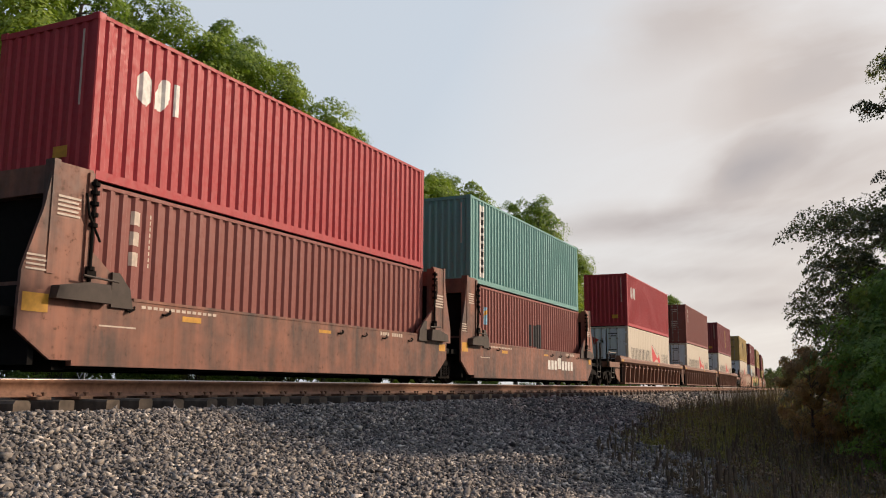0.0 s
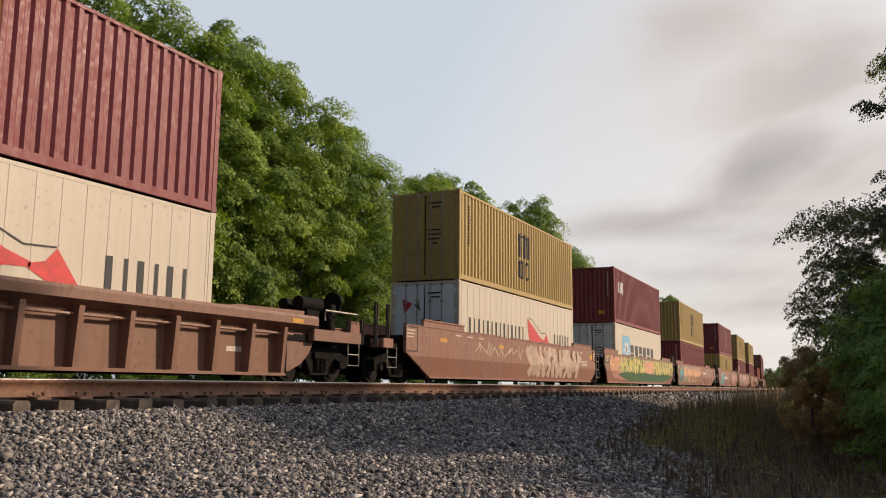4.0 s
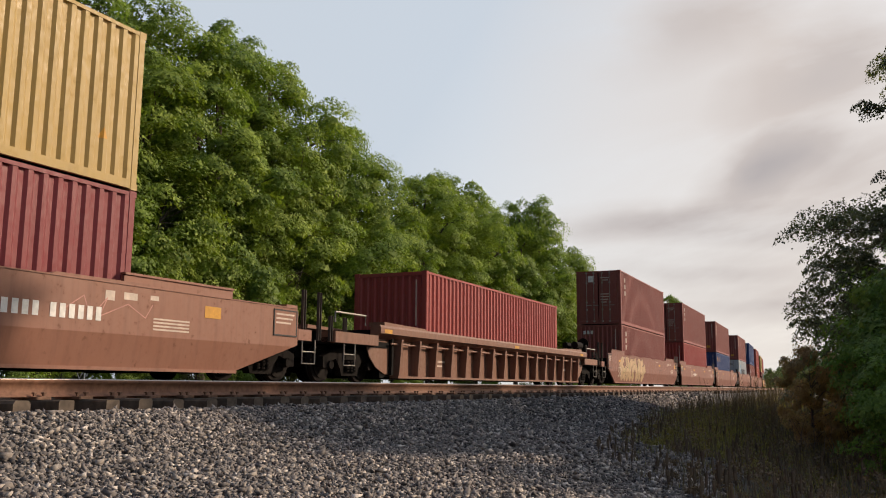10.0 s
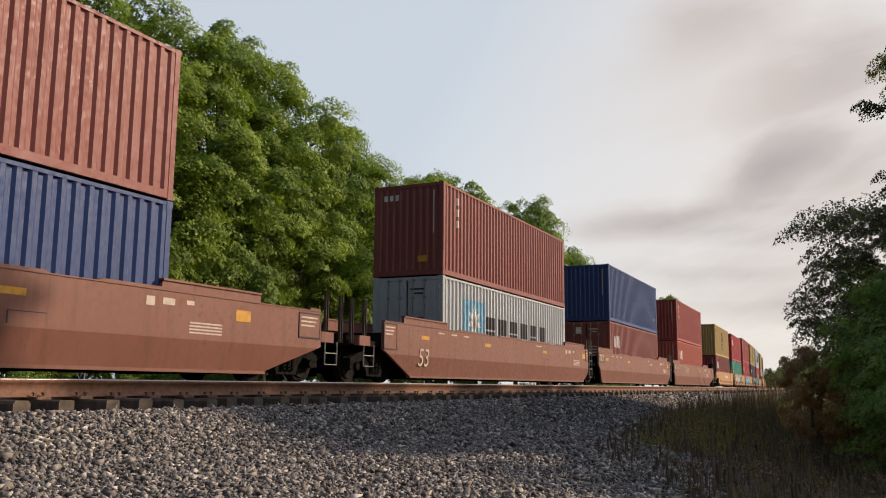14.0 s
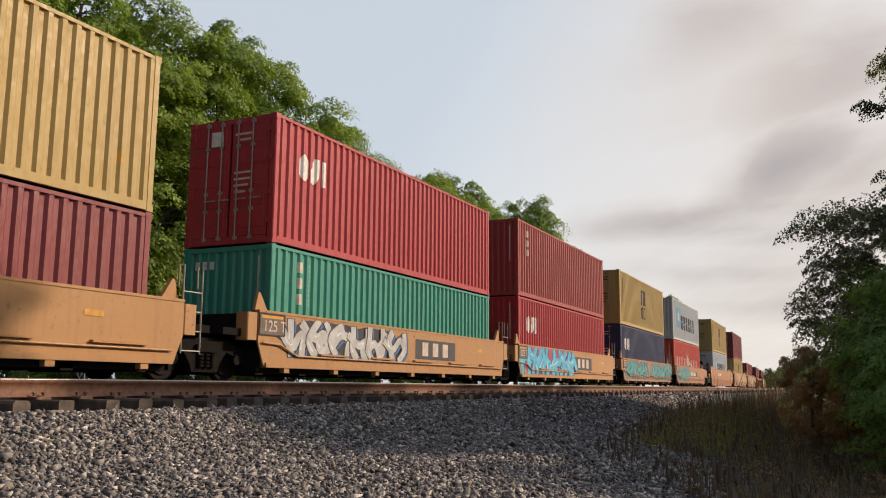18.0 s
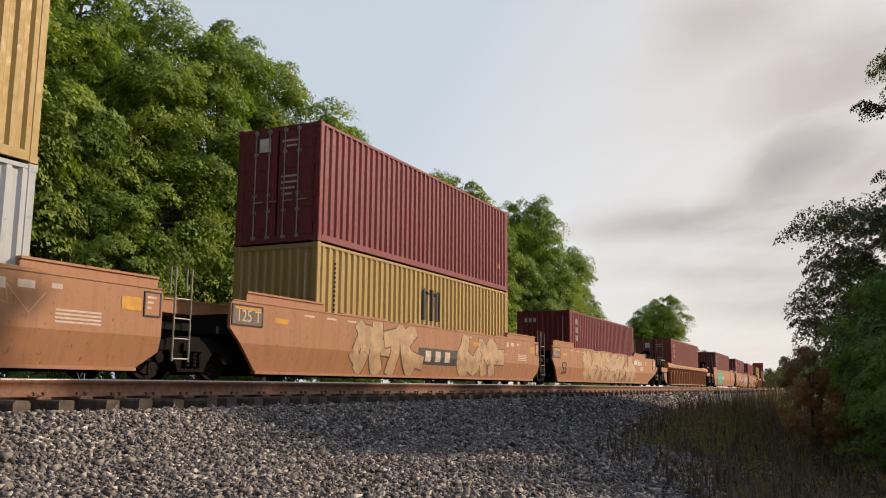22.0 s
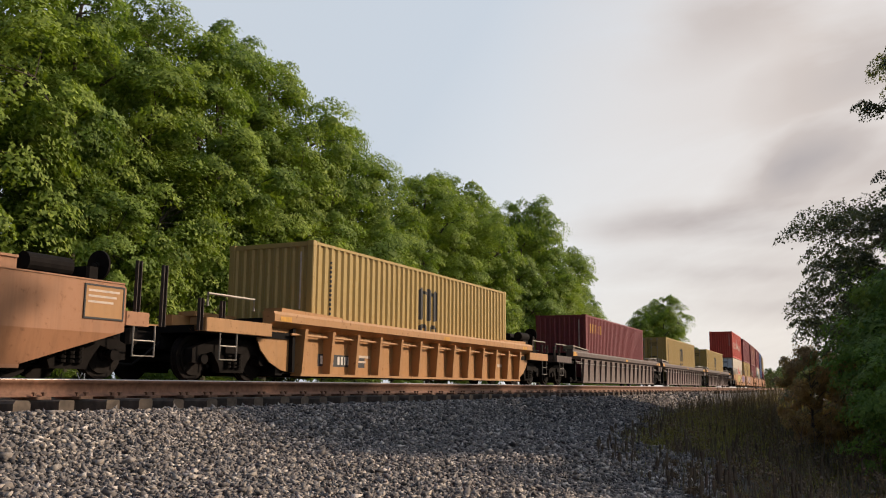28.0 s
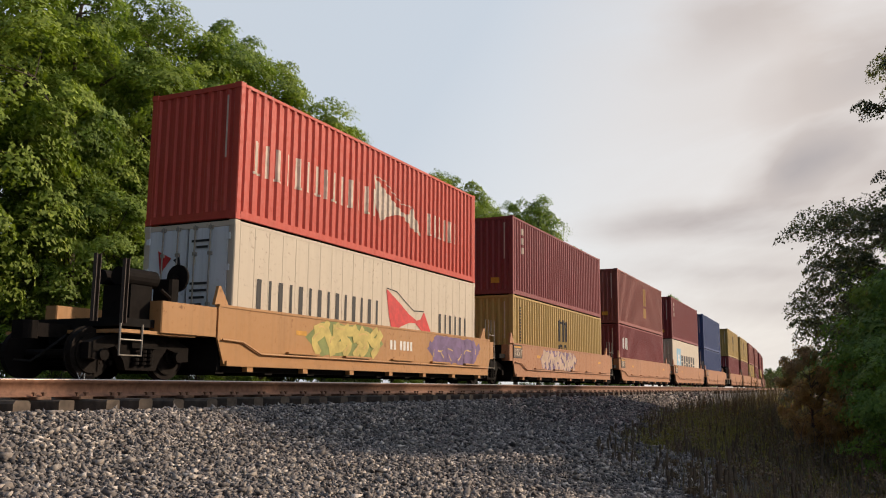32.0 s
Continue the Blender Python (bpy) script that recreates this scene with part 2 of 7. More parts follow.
def ground_height(off, s=0.0):
    for (a, za), (b, zb) in zip(PROFILE, PROFILE[1:]):
        if off <= b:
            z = za + (zb - za) * (off - a) / (b - a)
            break
    w = min(max(abs(off - 2.1) - 3.9, 0.0), 3.0) / 3.0
    return z + w * (0.05 * noise.noise((off * 0.7, s * 0.7, 3)) + 0.10 * noise.noise((off * 0.15, s * 0.15, 8)))


def build_ground():
    offs = [-600, -300, -120, -60, -40, -28, -20, -16, -12, -10, -8, -6, -4.6, -3.4, -2.8, -2.2, -1.9, 0, 1.9, 2.4, 3.3, 4.3, 5.45, 5.62, 5.75, 5.9]
    offs += [6.1 + 0.2 * i for i in range(28)] + [12, 12.6, 13.4, 14.5, 16, 18, 21, 25, 32, 40, 60, 120, 300, 600]
    ss = [-900, -400, -150, -60, -30, -15, -8, -4, -2] + [i * 0.5 for i in range(81)] + [42 + 2 * i for i in range(30)] + [105, 115, 130, 150, 170, 200, 240, 300, 400, 600, 1000, 2500]
    verts = np.array([on_track(s, o, ground_height(o, s))[0] for s in ss for o in offs])
    n = len(offs)
    faces = np.array([(i * n + j, i * n + j + 1, (i + 1) * n + j + 1, (i + 1) * n + j) for i in range(len(ss) - 1) for j in range(n - 1)])
    me = fast_mesh("ground", verts, faces, SOIL, True)
    me.materials.append(BALLAST)
    stony = [1 if -3.4 <= offs[j] < 11.0 else 0 for i in range(len(ss) - 1) for j in range(n - 1)]
    me.polygons.foreach_set("material_index", stony)
    tagged(new("ground", me), "flat ground with grey crushed-stone ballast along the tracks", "ground", kind="structure")


build_ground()


def stone_material():
    m, nt, b = material("crushed_stone")
    geo = nt.nodes.new("ShaderNodeNewGeometry")
    r = nt.nodes.new("ShaderNodeValToRGB")
    r.color_ramp.interpolation = "LINEAR"
    e = r.color_ramp.elements
    e[0].position, e[0].color = 0.0, (0.045, 0.042, 0.044, 1)
    e[1].position, e[1].color = 1.0, (0.68, 0.61, 0.54, 1)
    for pos, col in ((0.35, (0.128, 0.115, 0.109)), (0.65, (0.228, 0.201, 0.182)), (0.88, (0.38, 0.33, 0.277))):
        e.new(pos).color = (*col, 1)
    nt.links.new(geo.outputs["Random Per Island"], r.inputs[0])
    n = noise_tex(nt, space(nt), 30.0, 4)
    c = blend(nt, ramp(nt, n, 0.35, 0.7, (0, 0, 0, 1), (0.4, 0.4, 0.4, 1)), r.outputs[0], (0.20, 0.182, 0.168))
    nt.links.new(c, b.inputs["Base Color"])
    b.inputs["Roughness"].default_value = 0.88
    bump(nt, n, b, 0.3, 0.004)
    return m


STONE = stone_material()


def build_stones():
    """Angular flat chips lie loose over the bed, the shoulder and the walkway."""
    rng = np.random.default_rng(5)
    wedge = np.array([(math.cos(a), math.sin(a), z) for z in (-1, 1) for a in (0, 2.1, 4.2)])
    faces = np.array([(2, 1, 0), (3, 4, 5), (0, 1, 4), (0, 4, 3), (1, 2, 5), (1, 5, 4), (2, 0, 3), (2, 3, 5)])
    kinds = []
    for _ in range(28):  # broken wedges, their corners knocked in unevenly
        k = wedge * rng.uniform(0.6, 1.15, (6, 1)) + rng.uniform(-0.2, 0.2, (6, 3))
        kinds.append(k * np.array([1.6, 1.1, rng.uniform(0.32, 0.68)]))
    # bands: from s to s, from off to off, stones per square metre, size
    bands = [(3.2, 9, 5.50, 8.0, 2100, 0.0175), (3.2, 9, 8.0, 11.2, 2100, 0.0160), (9, 16, 5.50, 8.0, 1250, 0.0200), (9, 16, 8.0, 11.2, 1000, 0.0195), (16, 30, 5.50, 10.4, 400, 0.027), (30, 60, 5.50, 8.6, 60, 0.045),
             (4, 20, 1.6, 5.50, 45, 0.026), (8, 30, -3.2, 1.4, 20, 0.03)]
    vs, fs, count = [], [], 0
    for s0, s1, o0, o1, density, size in bands:
        n = int((s1 - s0) * (o1 - o0) * density)
        s, o = rng.uniform(s0, s1, n), rng.uniform(o0, o1, n)
        seen = (s > (12.56 - o) * 0.74 - 0.4) & (o < 13.0 - 0.16 * s)
        s, o = s[seen], o[seen]
        n = len(s)
        r = size * rng.lognormal(0, 0.26, n)
        turn, tip, roll = rng.uniform(0, math.tau, n), rng.normal(0, 0.42, n), rng.normal(0, 0.42, n)
        ca, sa, cb, sb, cc, sc = np.cos(turn), np.sin(turn), np.cos(tip), np.sin(tip), np.cos(roll), np.sin(roll)
        rot = np.stack([ca * cb, ca * sb * sc - sa * cc, ca * sb * cc + sa * sc, sa * cb, sa * sb * sc + ca * cc, sa * sb * cc - ca * sc, -sb, cb * sc, cb * cc], 1).reshape(n, 3, 3)
        local = np.array(kinds)[rng.integers(0, 28, n)] * r[:, None, None]
        pos = np.array([on_track(a, b, ground_height(b, a))[0] for a, b in zip(s, o)])
        pos[:, 2] += r * rng.uniform(-0.3, 1.2, n)
        vs.append((np.einsum("nij,nkj->nki", rot, local) + pos[:, None, :]).reshape(-1, 3))
        fs.append((faces[None] + (np.arange(n) * 6)[:, None, None] + count).reshape(-1, 3))
        count += n * 6
    me = fast_mesh("ballast_stones", np.concatenate(vs), np.concatenate(fs), STONE)
    tagged(new("ballast_stones", me), "loose grey and brown crushed stones along the track", "ballast", kind="stuff")


build_stones()

RAIL_SIDE = plain("rusty_rail_web", (0.20, 0.098, 0.058), 0.75, 0.1, 0.35, 14.0)
RAIL_TOP = plain("polished_rail_head", (0.42, 0.36, 0.31), 0.35, 0.9, 0.15, 4.0)
TIE = plain("weathered_wooden_tie", (0.105, 0.08, 0.06), 0.9, 0.0, 0.45, 8.0)
PLATE = plain("rusty_tie_plate", (0.17, 0.095, 0.06), 0.8, 0.1, 0.35, 20.0)
SECTION = [(-0.076, -0.186), (0.076, -0.186), (0.076, -0.175), (0.018, -0.155), (0.009, -0.14), (0.009, -0.055), (0.037, -0.042), (0.037, -0.012), (0.028, 0.0),
           (-0.028, 0.0), (-0.037, -0.012), (-0.037, -0.042), (-0.009, -0.055), (-0.009, -0.14), (-0.018, -0.155), (-0.076, -0.175)]


def build_track(centre, first, last, label):
    """One track: two rails of the true section, wooden ties, tie plates and spikes."""
    track = thing("railway_track", label, "railway track", "the two tracks", "structure")
    ss = [first + i * 3.0 for i in range(int((last - first) / 3) + 1)]
    for side in (-1, 1):
        verts, faces, tops = [], [], []
        n = len(SECTION)
        for k, s in enumerate(ss):
            verts += [on_track(s, centre + side * 0.7535 + a, z)[0] for a, z in SECTION]
        for k in range(len(ss) - 1):
            for i in range(n):
                faces.append((k * n + i, k * n + (i + 1) % n, (k + 1) * n + (i + 1) % n, (k + 1) * n + i))
                tops.append(1 if i in (7, 8, 9) else 0)
        me = fast_mesh("rail", np.array(verts), np.array(faces), RAIL_SIDE)
        me.materials.append(RAIL_TOP)
        me.polygons.foreach_set("material_index", tops)
        bar = new("rail", me)
        bar.parent = track
    shapes = []
    for k in range(5):
        c, w = 0.008 + 0.004 * k, (0.092, 0.088, 0.098, 0.085, 0.094)[k]
        shapes.append(Shape().prism([(-w, -0.45), (w, -0.45), (w, -0.212 - c), (w - c, -0.205), (-w + c, -0.205), (-w, -0.212 - c)], -1.28, 1.28, "x").mesh("tie"))
    plate = Shape().box(-0.19, 0.19, -0.09, 0.09, -0.206, -0.180, 0.01)
    for dx in (-0.11, 0.11):
        for dy in (-0.055, 0.055):
            plate.box(dx - 0.011, dx + 0.011, dy - 0.011, dy + 0.011, -0.175, -0.145).box(dx - 0.02, dx + 0.02, dy - 0.018, dy + 0.018, -0.152, -0.138)
    plate = plate.mesh("tie_plate")
    rnd = random.Random(int(centre * 10))
    rest = Shape()
    for k in range(int((last - first) / 0.51)):
        s = first + 0.24 + 0.51 * k + rnd.uniform(-0.06, 0.06)
        (x, y, z), th = on_track(s, centre + rnd.uniform(-0.06, 0.06), rnd.uniform(-0.008, 0.004))
        if 3 < s < 75:
            m = pose(x, y, z, 0, 0, math.degrees(th) + rnd.uniform(-1.5, 1.5))
            part("tie", shapes[k % 5], TIE, track, at=m)
            for side in ((-1, 1) if s < 32 else (1,)):
                q, th = on_track(s, centre + side * 0.7535)
                part("tie_plate", plate, PLATE, track, at=pose(q.x, q.y, 0, 0, 0, math.degrees(th)))
        else:
            c, d = math.cos(th), math.sin(th)
            corner = [(x + a * c - b * d, y + a * d + b * c) for a, b in ((-1.295, -0.115), (1.295, -0.115), (1.295, 0.115), (-1.295, 0.115))]
            rest.prism(corner, -0.36, -0.188, "z")
    far = part("tie_row", rest, TIE, track)
    tagged(far, kind="stuff")


build_track(4.30, -40, 420, "empty track of rusty steel rails on weathered wooden ties")
build_track(0.0, -60, 900, "track of steel rails on wooden ties under a freight train")


def marker_stake():
    """A little stake with a white V-shaped top between the two tracks."""
    q, th = on_track(9.3, 2.2)
    st = thing("marker_stake", "small white V-topped marker stake between the tracks", "marker")
    part("stake", Shape().box(-0.015, 0.015, -0.02, 0.02, -0.4, 0.02), IRON, st)
    part("marker_top", Shape().tube([(-0.05, 0, 0.10), (0.0, 0, 0.02), (0.05, 0, 0.10)], 0.009, 5).tube([(0.10, 0, 0.02), (0.10, 0, 0.10)], 0.009, 5), WHITE, st, "white V-shaped wire and short bar")
    st.matrix_basis = pose(q.x, q.y, 0)



# ---- the train ----
# Train things are built round the track's centre line, y along it, leading end at -y, z = 0 on the rail.
SHARED = {}


def shared(key, make):
    if key not in SHARED:
        SHARED[key] = make()
    return SHARED[key]


HALF, WIDE, RIB = 6.096, 1.219, 0.278


def wave(u):
    """Depth of a side sheet's corrugation at u metres along it."""
    p = (u / RIB) % 1.0
    return 0.0 if p < 0.32 else 0.05 * (p - 0.32) / 0.18 if p < 0.5 else 0.05 if p < 0.82 else 0.05 * (1.0 - (p - 0.82) / 0.18)


WAVE_STOPS = (0.0, 0.32, 0.5, 0.82)


def stops(a, b):
    """Every bend of the corrugation between a and b, with both ends."""
    k0, k1 = math.floor(a / RIB) - 1, math.ceil(b / RIB) + 1
    return sorted({a, b} | {round(RIB * (k + w), 5) for k in range(k0, k1) for w in WAVE_STOPS if a < RIB * (k + w) < b})


def side_sheet(h):
    outline = [(1.205 - wave(y), y) for y in stops(-5.96, 5.96)]
    return Shape().prism(outline + [(1.14, 5.96), (1.14, -5.96)], 0.15, h - 0.07, "z").mesh("side_panel")


def end_sheet(h):
    """A blind end: broad upright corrugations."""
    xs = [-1.08]
    for k in range(9):
        a = -1.0 + k * 0.235
        xs += [a, a + 0.04, a + 0.13, a + 0.17]
    pts = [(x, -6.075 + (0.04 if i % 4 in (2, 3) and i > 0 else 0.0)) for i, x in enumerate(xs)] + [(1.08, -6.075)]
    return Shape().prism(pts + [(1.08, -5.98), (-1.08, -5.98)], 0.16, h - 0.10, "z").mesh("end_panel")


def frame_mesh(h):
    f = Shape()
    for sx in (-1, 1):
        for sy in (-1, 1):
            f.box(sx * 1.13 - 0.085, sx * 1.13 + 0.085, sy * 6.0 - 0.08, sy * 6.0 + 0.08, 0.118, h - 0.118, 0.02)
            for z in (0.0, h - 0.118):
                f.box(sx * 1.13 - 0.089, sx * 1.13 + 0.089, sy * 6.007 - 0.089, sy * 6.007 + 0.089, z, z + 0.118, 0.015)
        f.box(sx * 1.18 - 0.03, sx * 1.18 + 0.036, -5.92, 5.92, 0.02, 0.17)
        f.box(sx * 1.18 - 0.03, sx * 1.18 + 0.034, -5.92, 5.92, h - 0.085, h - 0.02)
    for sy in (-1, 1):
        f.box(-1.05, 1.05, sy * 6.02 - 0.06, sy * 6.02 + 0.06, 0.02, 0.18)
        f.box(-1.05, 1.05, sy * 6.02 - 0.06, sy * 6.02 + 0.06, h - 0.12, h - 0.015)
    return f.mesh("frame")


def door_mesh(h):
    return Shape().box(0.03, 1.04, -6.085, -6.03, 0.19, h - 0.13).mesh("door")


def door_panel_mesh(h):
    return Shape().box(-0.415, 0.415, -6.10, -6.08, 0.08, (h - 0.5) / 5 - 0.06, 0.01).mesh("door_panel")


def hinge_mesh():
    return Shape().box(-0.05, 0.05, -6.115, -6.08, 0.0, 0.12, 0.008).tube([(0.045, -6.118, -0.01), (0.045, -6.118, 0.13)], 0.012).mesh("hinge")


def rod_mesh(h):
    r = Shape().tube([(0, -6.125, 0.10), (0, -6.125, h - 0.06)], 0.017)
    for z in (0.12, 0.75, 1.15, h - 0.7, h - 0.16):
        r.box(-0.045, 0.045, -6.14, -6.08, z, z + 0.07)
    r.box(-0.03, 0.27, -6.15, -6.125, 1.0, 1.03)
    return r.mesh("lock_rod")


def ribbon(points, x, corrugated=True, lift=0.004):
    """Paint on a side: points (y, low z, high z) in order along y, laid on the sheet's corrugation.
    x is the surface's distance from the centre line, or a list of (z, x) for a side that folds."""
    ys = [p[0] for p in points]
    cuts = sorted(set(stops(ys[0], ys[-1]) if corrugated else []) | set(ys))
    folds = [] if not isinstance(x, list) else [z for z, _ in x[1:-1]]
    levels = 2 + len(folds)
    v, f = [], []
    for y in cuts:
        lo, hi = np.interp(y, ys, [p[1] for p in points]), np.interp(y, ys, [p[2] for p in points])
        for z in [lo] + [min(max(q, lo), hi) for q in folds] + [hi]:
            d = (np.interp(z, [q[0] for q in x], [q[1] for q in x]) if folds else x) - (wave(y) if corrugated else 0.0) + lift
            v.append((d, y, z))
    for i in range(len(cuts) - 1):
        for j in range(levels - 1):
            a = i * levels + j
            f.append((a, a + levels, a + levels + 1, a + 1))
    return v, f


def marks(name, parent, mat, ribbons, x=1.205, corrugated=True, label="", lift=0.004):
    """Painted shapes, each a part of its own."""
    for r in ribbons:
        part(name, Shape().add(*ribbon(r, x, corrugated, lift)), mat, parent, label)


def bars(y, z, h, n, pitch, fill=0.5):
    """Plain bars in place of lettering."""
    return [[(y + i * pitch, z, z + h), (y + (i + fill) * pitch, z, z + h)] for i in range(n)]


def rect(y0, y1, z0, z1):
    return [(y0, z0, z1), (y1, z0, z1)]


def writing(text, size, mat, parent, m, label=""):
    """Readable figures in Blender's own font, as a flat mesh on the surface at m."""
    def make():
        cu = bpy.data.curves.new("figures", "FONT")
        cu.body, cu.size, cu.extrude = text, size, 0.002
        ob = bpy.data.objects.new("figures", cu)
        me = bpy.data.meshes.new_from_object(ob)
        bpy.data.objects.remove(ob)
        return me
    return part("figures", shared(("text", text, size), make), mat, parent, label, m)


FACING = Matrix(((0, 0, 1, 0), (1, 0, 0, 0), (0, 1, 0, 0), (0, 0, 0, 1)))  # text that reads along +y, facing +x
FRONT = Matrix(((1, 0, 0, 0), (0, 0, -1, 0), (0, 1, 0, 0), (0, 0, 0, 1)))  # text on the leading end, facing -y


def on_side(x, y, z):
    return Matrix.Translation((x, y, z)) @ FACING


COLOURS = {"red": "bright red", "scarlet": "scarlet", "rose": "faded red", "maroon": "dark maroon", "brown": "brown", "coral": "faded coral-red", "yellow": "mustard yellow",
           "teal": "pale teal", "green": "sea-green", "blue": "royal blue", "navy": "navy blue", "grey": "light grey", "white": "cream white"}
MARKED = {"m": " with a dark mark", "s": " with a blue square", "h": " with a red flag mark", "H": " with pale worn bars",
          "c": " with white bars", "v": " with white bars", "k": " with a dark square mark", "f": " with a white stripe of black bars", "y": " with yellow marks", "g": " with faded yellow bars"}


def container(colour, h, doors, mark, reefer):
    """A 40-foot container; base at z = 0."""
    key = (colour, h, doors, mark, reefer)
    if key in SHARED:
        return copy_thing(SHARED[key], Matrix())
    paint_ = BOX[colour]
    what = COLOURS[colour] + (" refrigerated container" if reefer else " corrugated steel container")
    box = thing("shipping_container", what + MARKED.get(mark, "") + (", doors in front" if doors else ""), "container", "containers on the train")
    SHARED[key] = box
    part("frame", shared(("frame", h), lambda: frame_mesh(h)), paint_, box)
    if reefer:
        def smooth():
            line = [(1.206, -5.93)]
            for k in range(25):
                y = -5.88 + k * 0.49
                line += [(1.206, y - 0.024), (1.212, y - 0.018), (1.212, y + 0.018), (1.206, y + 0.024)]
            return Shape().prism(line + [(1.206, 5.93), (1.15, 5.93), (1.15, -5.93)], 0.15, h - 0.07, "z").mesh("side_panel")
        panel = shared(("smooth", h), smooth)
    else:
        panel = shared(("side", h), lambda: side_sheet(h))
    part("side_panel", panel, paint_, box)
    part("side_panel", panel, paint_, box, at=pose(0, 0, 0, 0, 0, 180))
    part("roof", shared(("roof", h), lambda: Shape().box(-1.16, 1.16, -5.97, 5.97, h - 0.05, h - 0.012).mesh("roof")), paint_, box)
    part("floor", shared("floor", lambda: Shape().box(-1.15, 1.15, -5.95, 5.95, 0.06, 0.16).mesh("floor")), STEEL, box)
    part("end_panel", shared(("end", h), lambda: end_sheet(h)), paint_, box, at=pose(0, 0, 0, 0, 0, 180) if doors else None)
    turn = 0 if doors else 180
    leaf_ = shared(("door", h, reefer), lambda: door_mesh(h))
    mirror = shared(("door2", h, reefer), lambda: flipped(leaf_))
    skin = BOX["pale"] if reefer else paint_
    for me, rods in ((leaf_, (0.22, 0.62)), (mirror, (-0.62 - 0.02, -0.24))):
        d = part("door", me, skin, box, "pale grey insulated door" if reefer else "", at=pose(0, 0, 0, 0, 0, turn))
        if doors:
            for k in range(0 if reefer else 5):
                part("door_panel", shared(("door_panel", h), lambda: door_panel_mesh(h)), skin, d, at=pose(0.535 if rods[0] > 0 else -0.535, 0, 0.3 + k * (h - 0.5) / 5))
            for z in (0.45, h * 0.37, h * 0.64, h - 0.4):
                part("hinge", shared("hinge", hinge_mesh), skin, d, at=pose(1.07 if rods[0] > 0 else -1.07, 0, z))
        for rx in rods:
            part("lock_rod", shared(("rod", h), lambda: rod_mesh(h)), GALV, d, "steel lock rod", at=pose(rx, 0, 0))
    if doors:
        s = Shape()
        for k, (x0, w, z) in enumerate(((0.12, 0.5, h - 0.42), (0.25, 0.3, h - 0.55), (0.12, 0.45, h * 0.55), (0.12, 0.45, h * 0.5), (0.12, 0.4, h * 0.45), (0.15, 0.3, h * 0.4))):
            s.box(x0, x0 + w, -6.106, -6.103, z, z + 0.05)
        part("lettering", s, BLACK if reefer or colour in ("yellow", "grey") else CREAM, box, "small bars of lettering on the door")["kind"] = "stuff"
        if mark == "h":
            part("door_flag", Shape().prism([(-0.78, h - 0.55), (-0.42, h - 0.72), (-0.70, h - 1.05)], -6.100, -6.094, "y"), LOGO_RED, box, "small red flag shape on the door")
            part("door_flag", Shape().prism([(-0.36, h - 0.76), (-0.20, h - 0.70), (-0.14, h - 0.95)], -6.100, -6.094, "y"), BLACK, box, "small dark flag shape on the door")
        if colour in ("maroon", "brown", "red"):
            part("placard", Shape().box(-0.55, -0.22, -6.11, -6.103, h - 0.62, h - 0.28), WHITE, box, "white placard on the door")
    else:
        part("lettering", Shape().box(0.86, 0.9, -6.083, -6.077, h * 0.45, h - 0.25), CREAM, box, "narrow upright line of lettering")
        if mark == "v":
            for k in range(3):
                part("word_mark", Shape().box(-0.86 + 0.2 * k, -0.74 + 0.2 * k, -6.083, -6.077, h - 0.50, h - 0.32), WHITE, box, "small white shape")
        if colour in ("maroon", "red", "brown"):
            part("placard", Shape().box(0.35, 0.68, -6.084, -6.077, 0.42, 0.62), YELLOW, box, "small yellow data plate")
    side_marks(box, mark, h, reefer)
    return box


def flipped(me):
    out = me.copy()
    for v in out.vertices:
        v.co.x = -v.co.x
    out.flip_normals()
    return out


def block(y, z, w, t, k):
    """A heavy plain block, split across by a thin slit."""
    cut = z + t * (0.42 if k % 2 else 0.56)
    return [rect(y, y + w * 0.86, z, cut - 0.03), rect(y, y + w * 0.86, cut + 0.03, z + t)]


def thin_block(y, z, w, t, k):
    """A thick and a thin upright bar on a foot."""
    return [rect(y, y + 0.15, z, z + t), rect(y + w - 0.09, y + w, z, z + t), rect(y - 0.05, y + 0.22, z - 0.002, z + 0.05)]


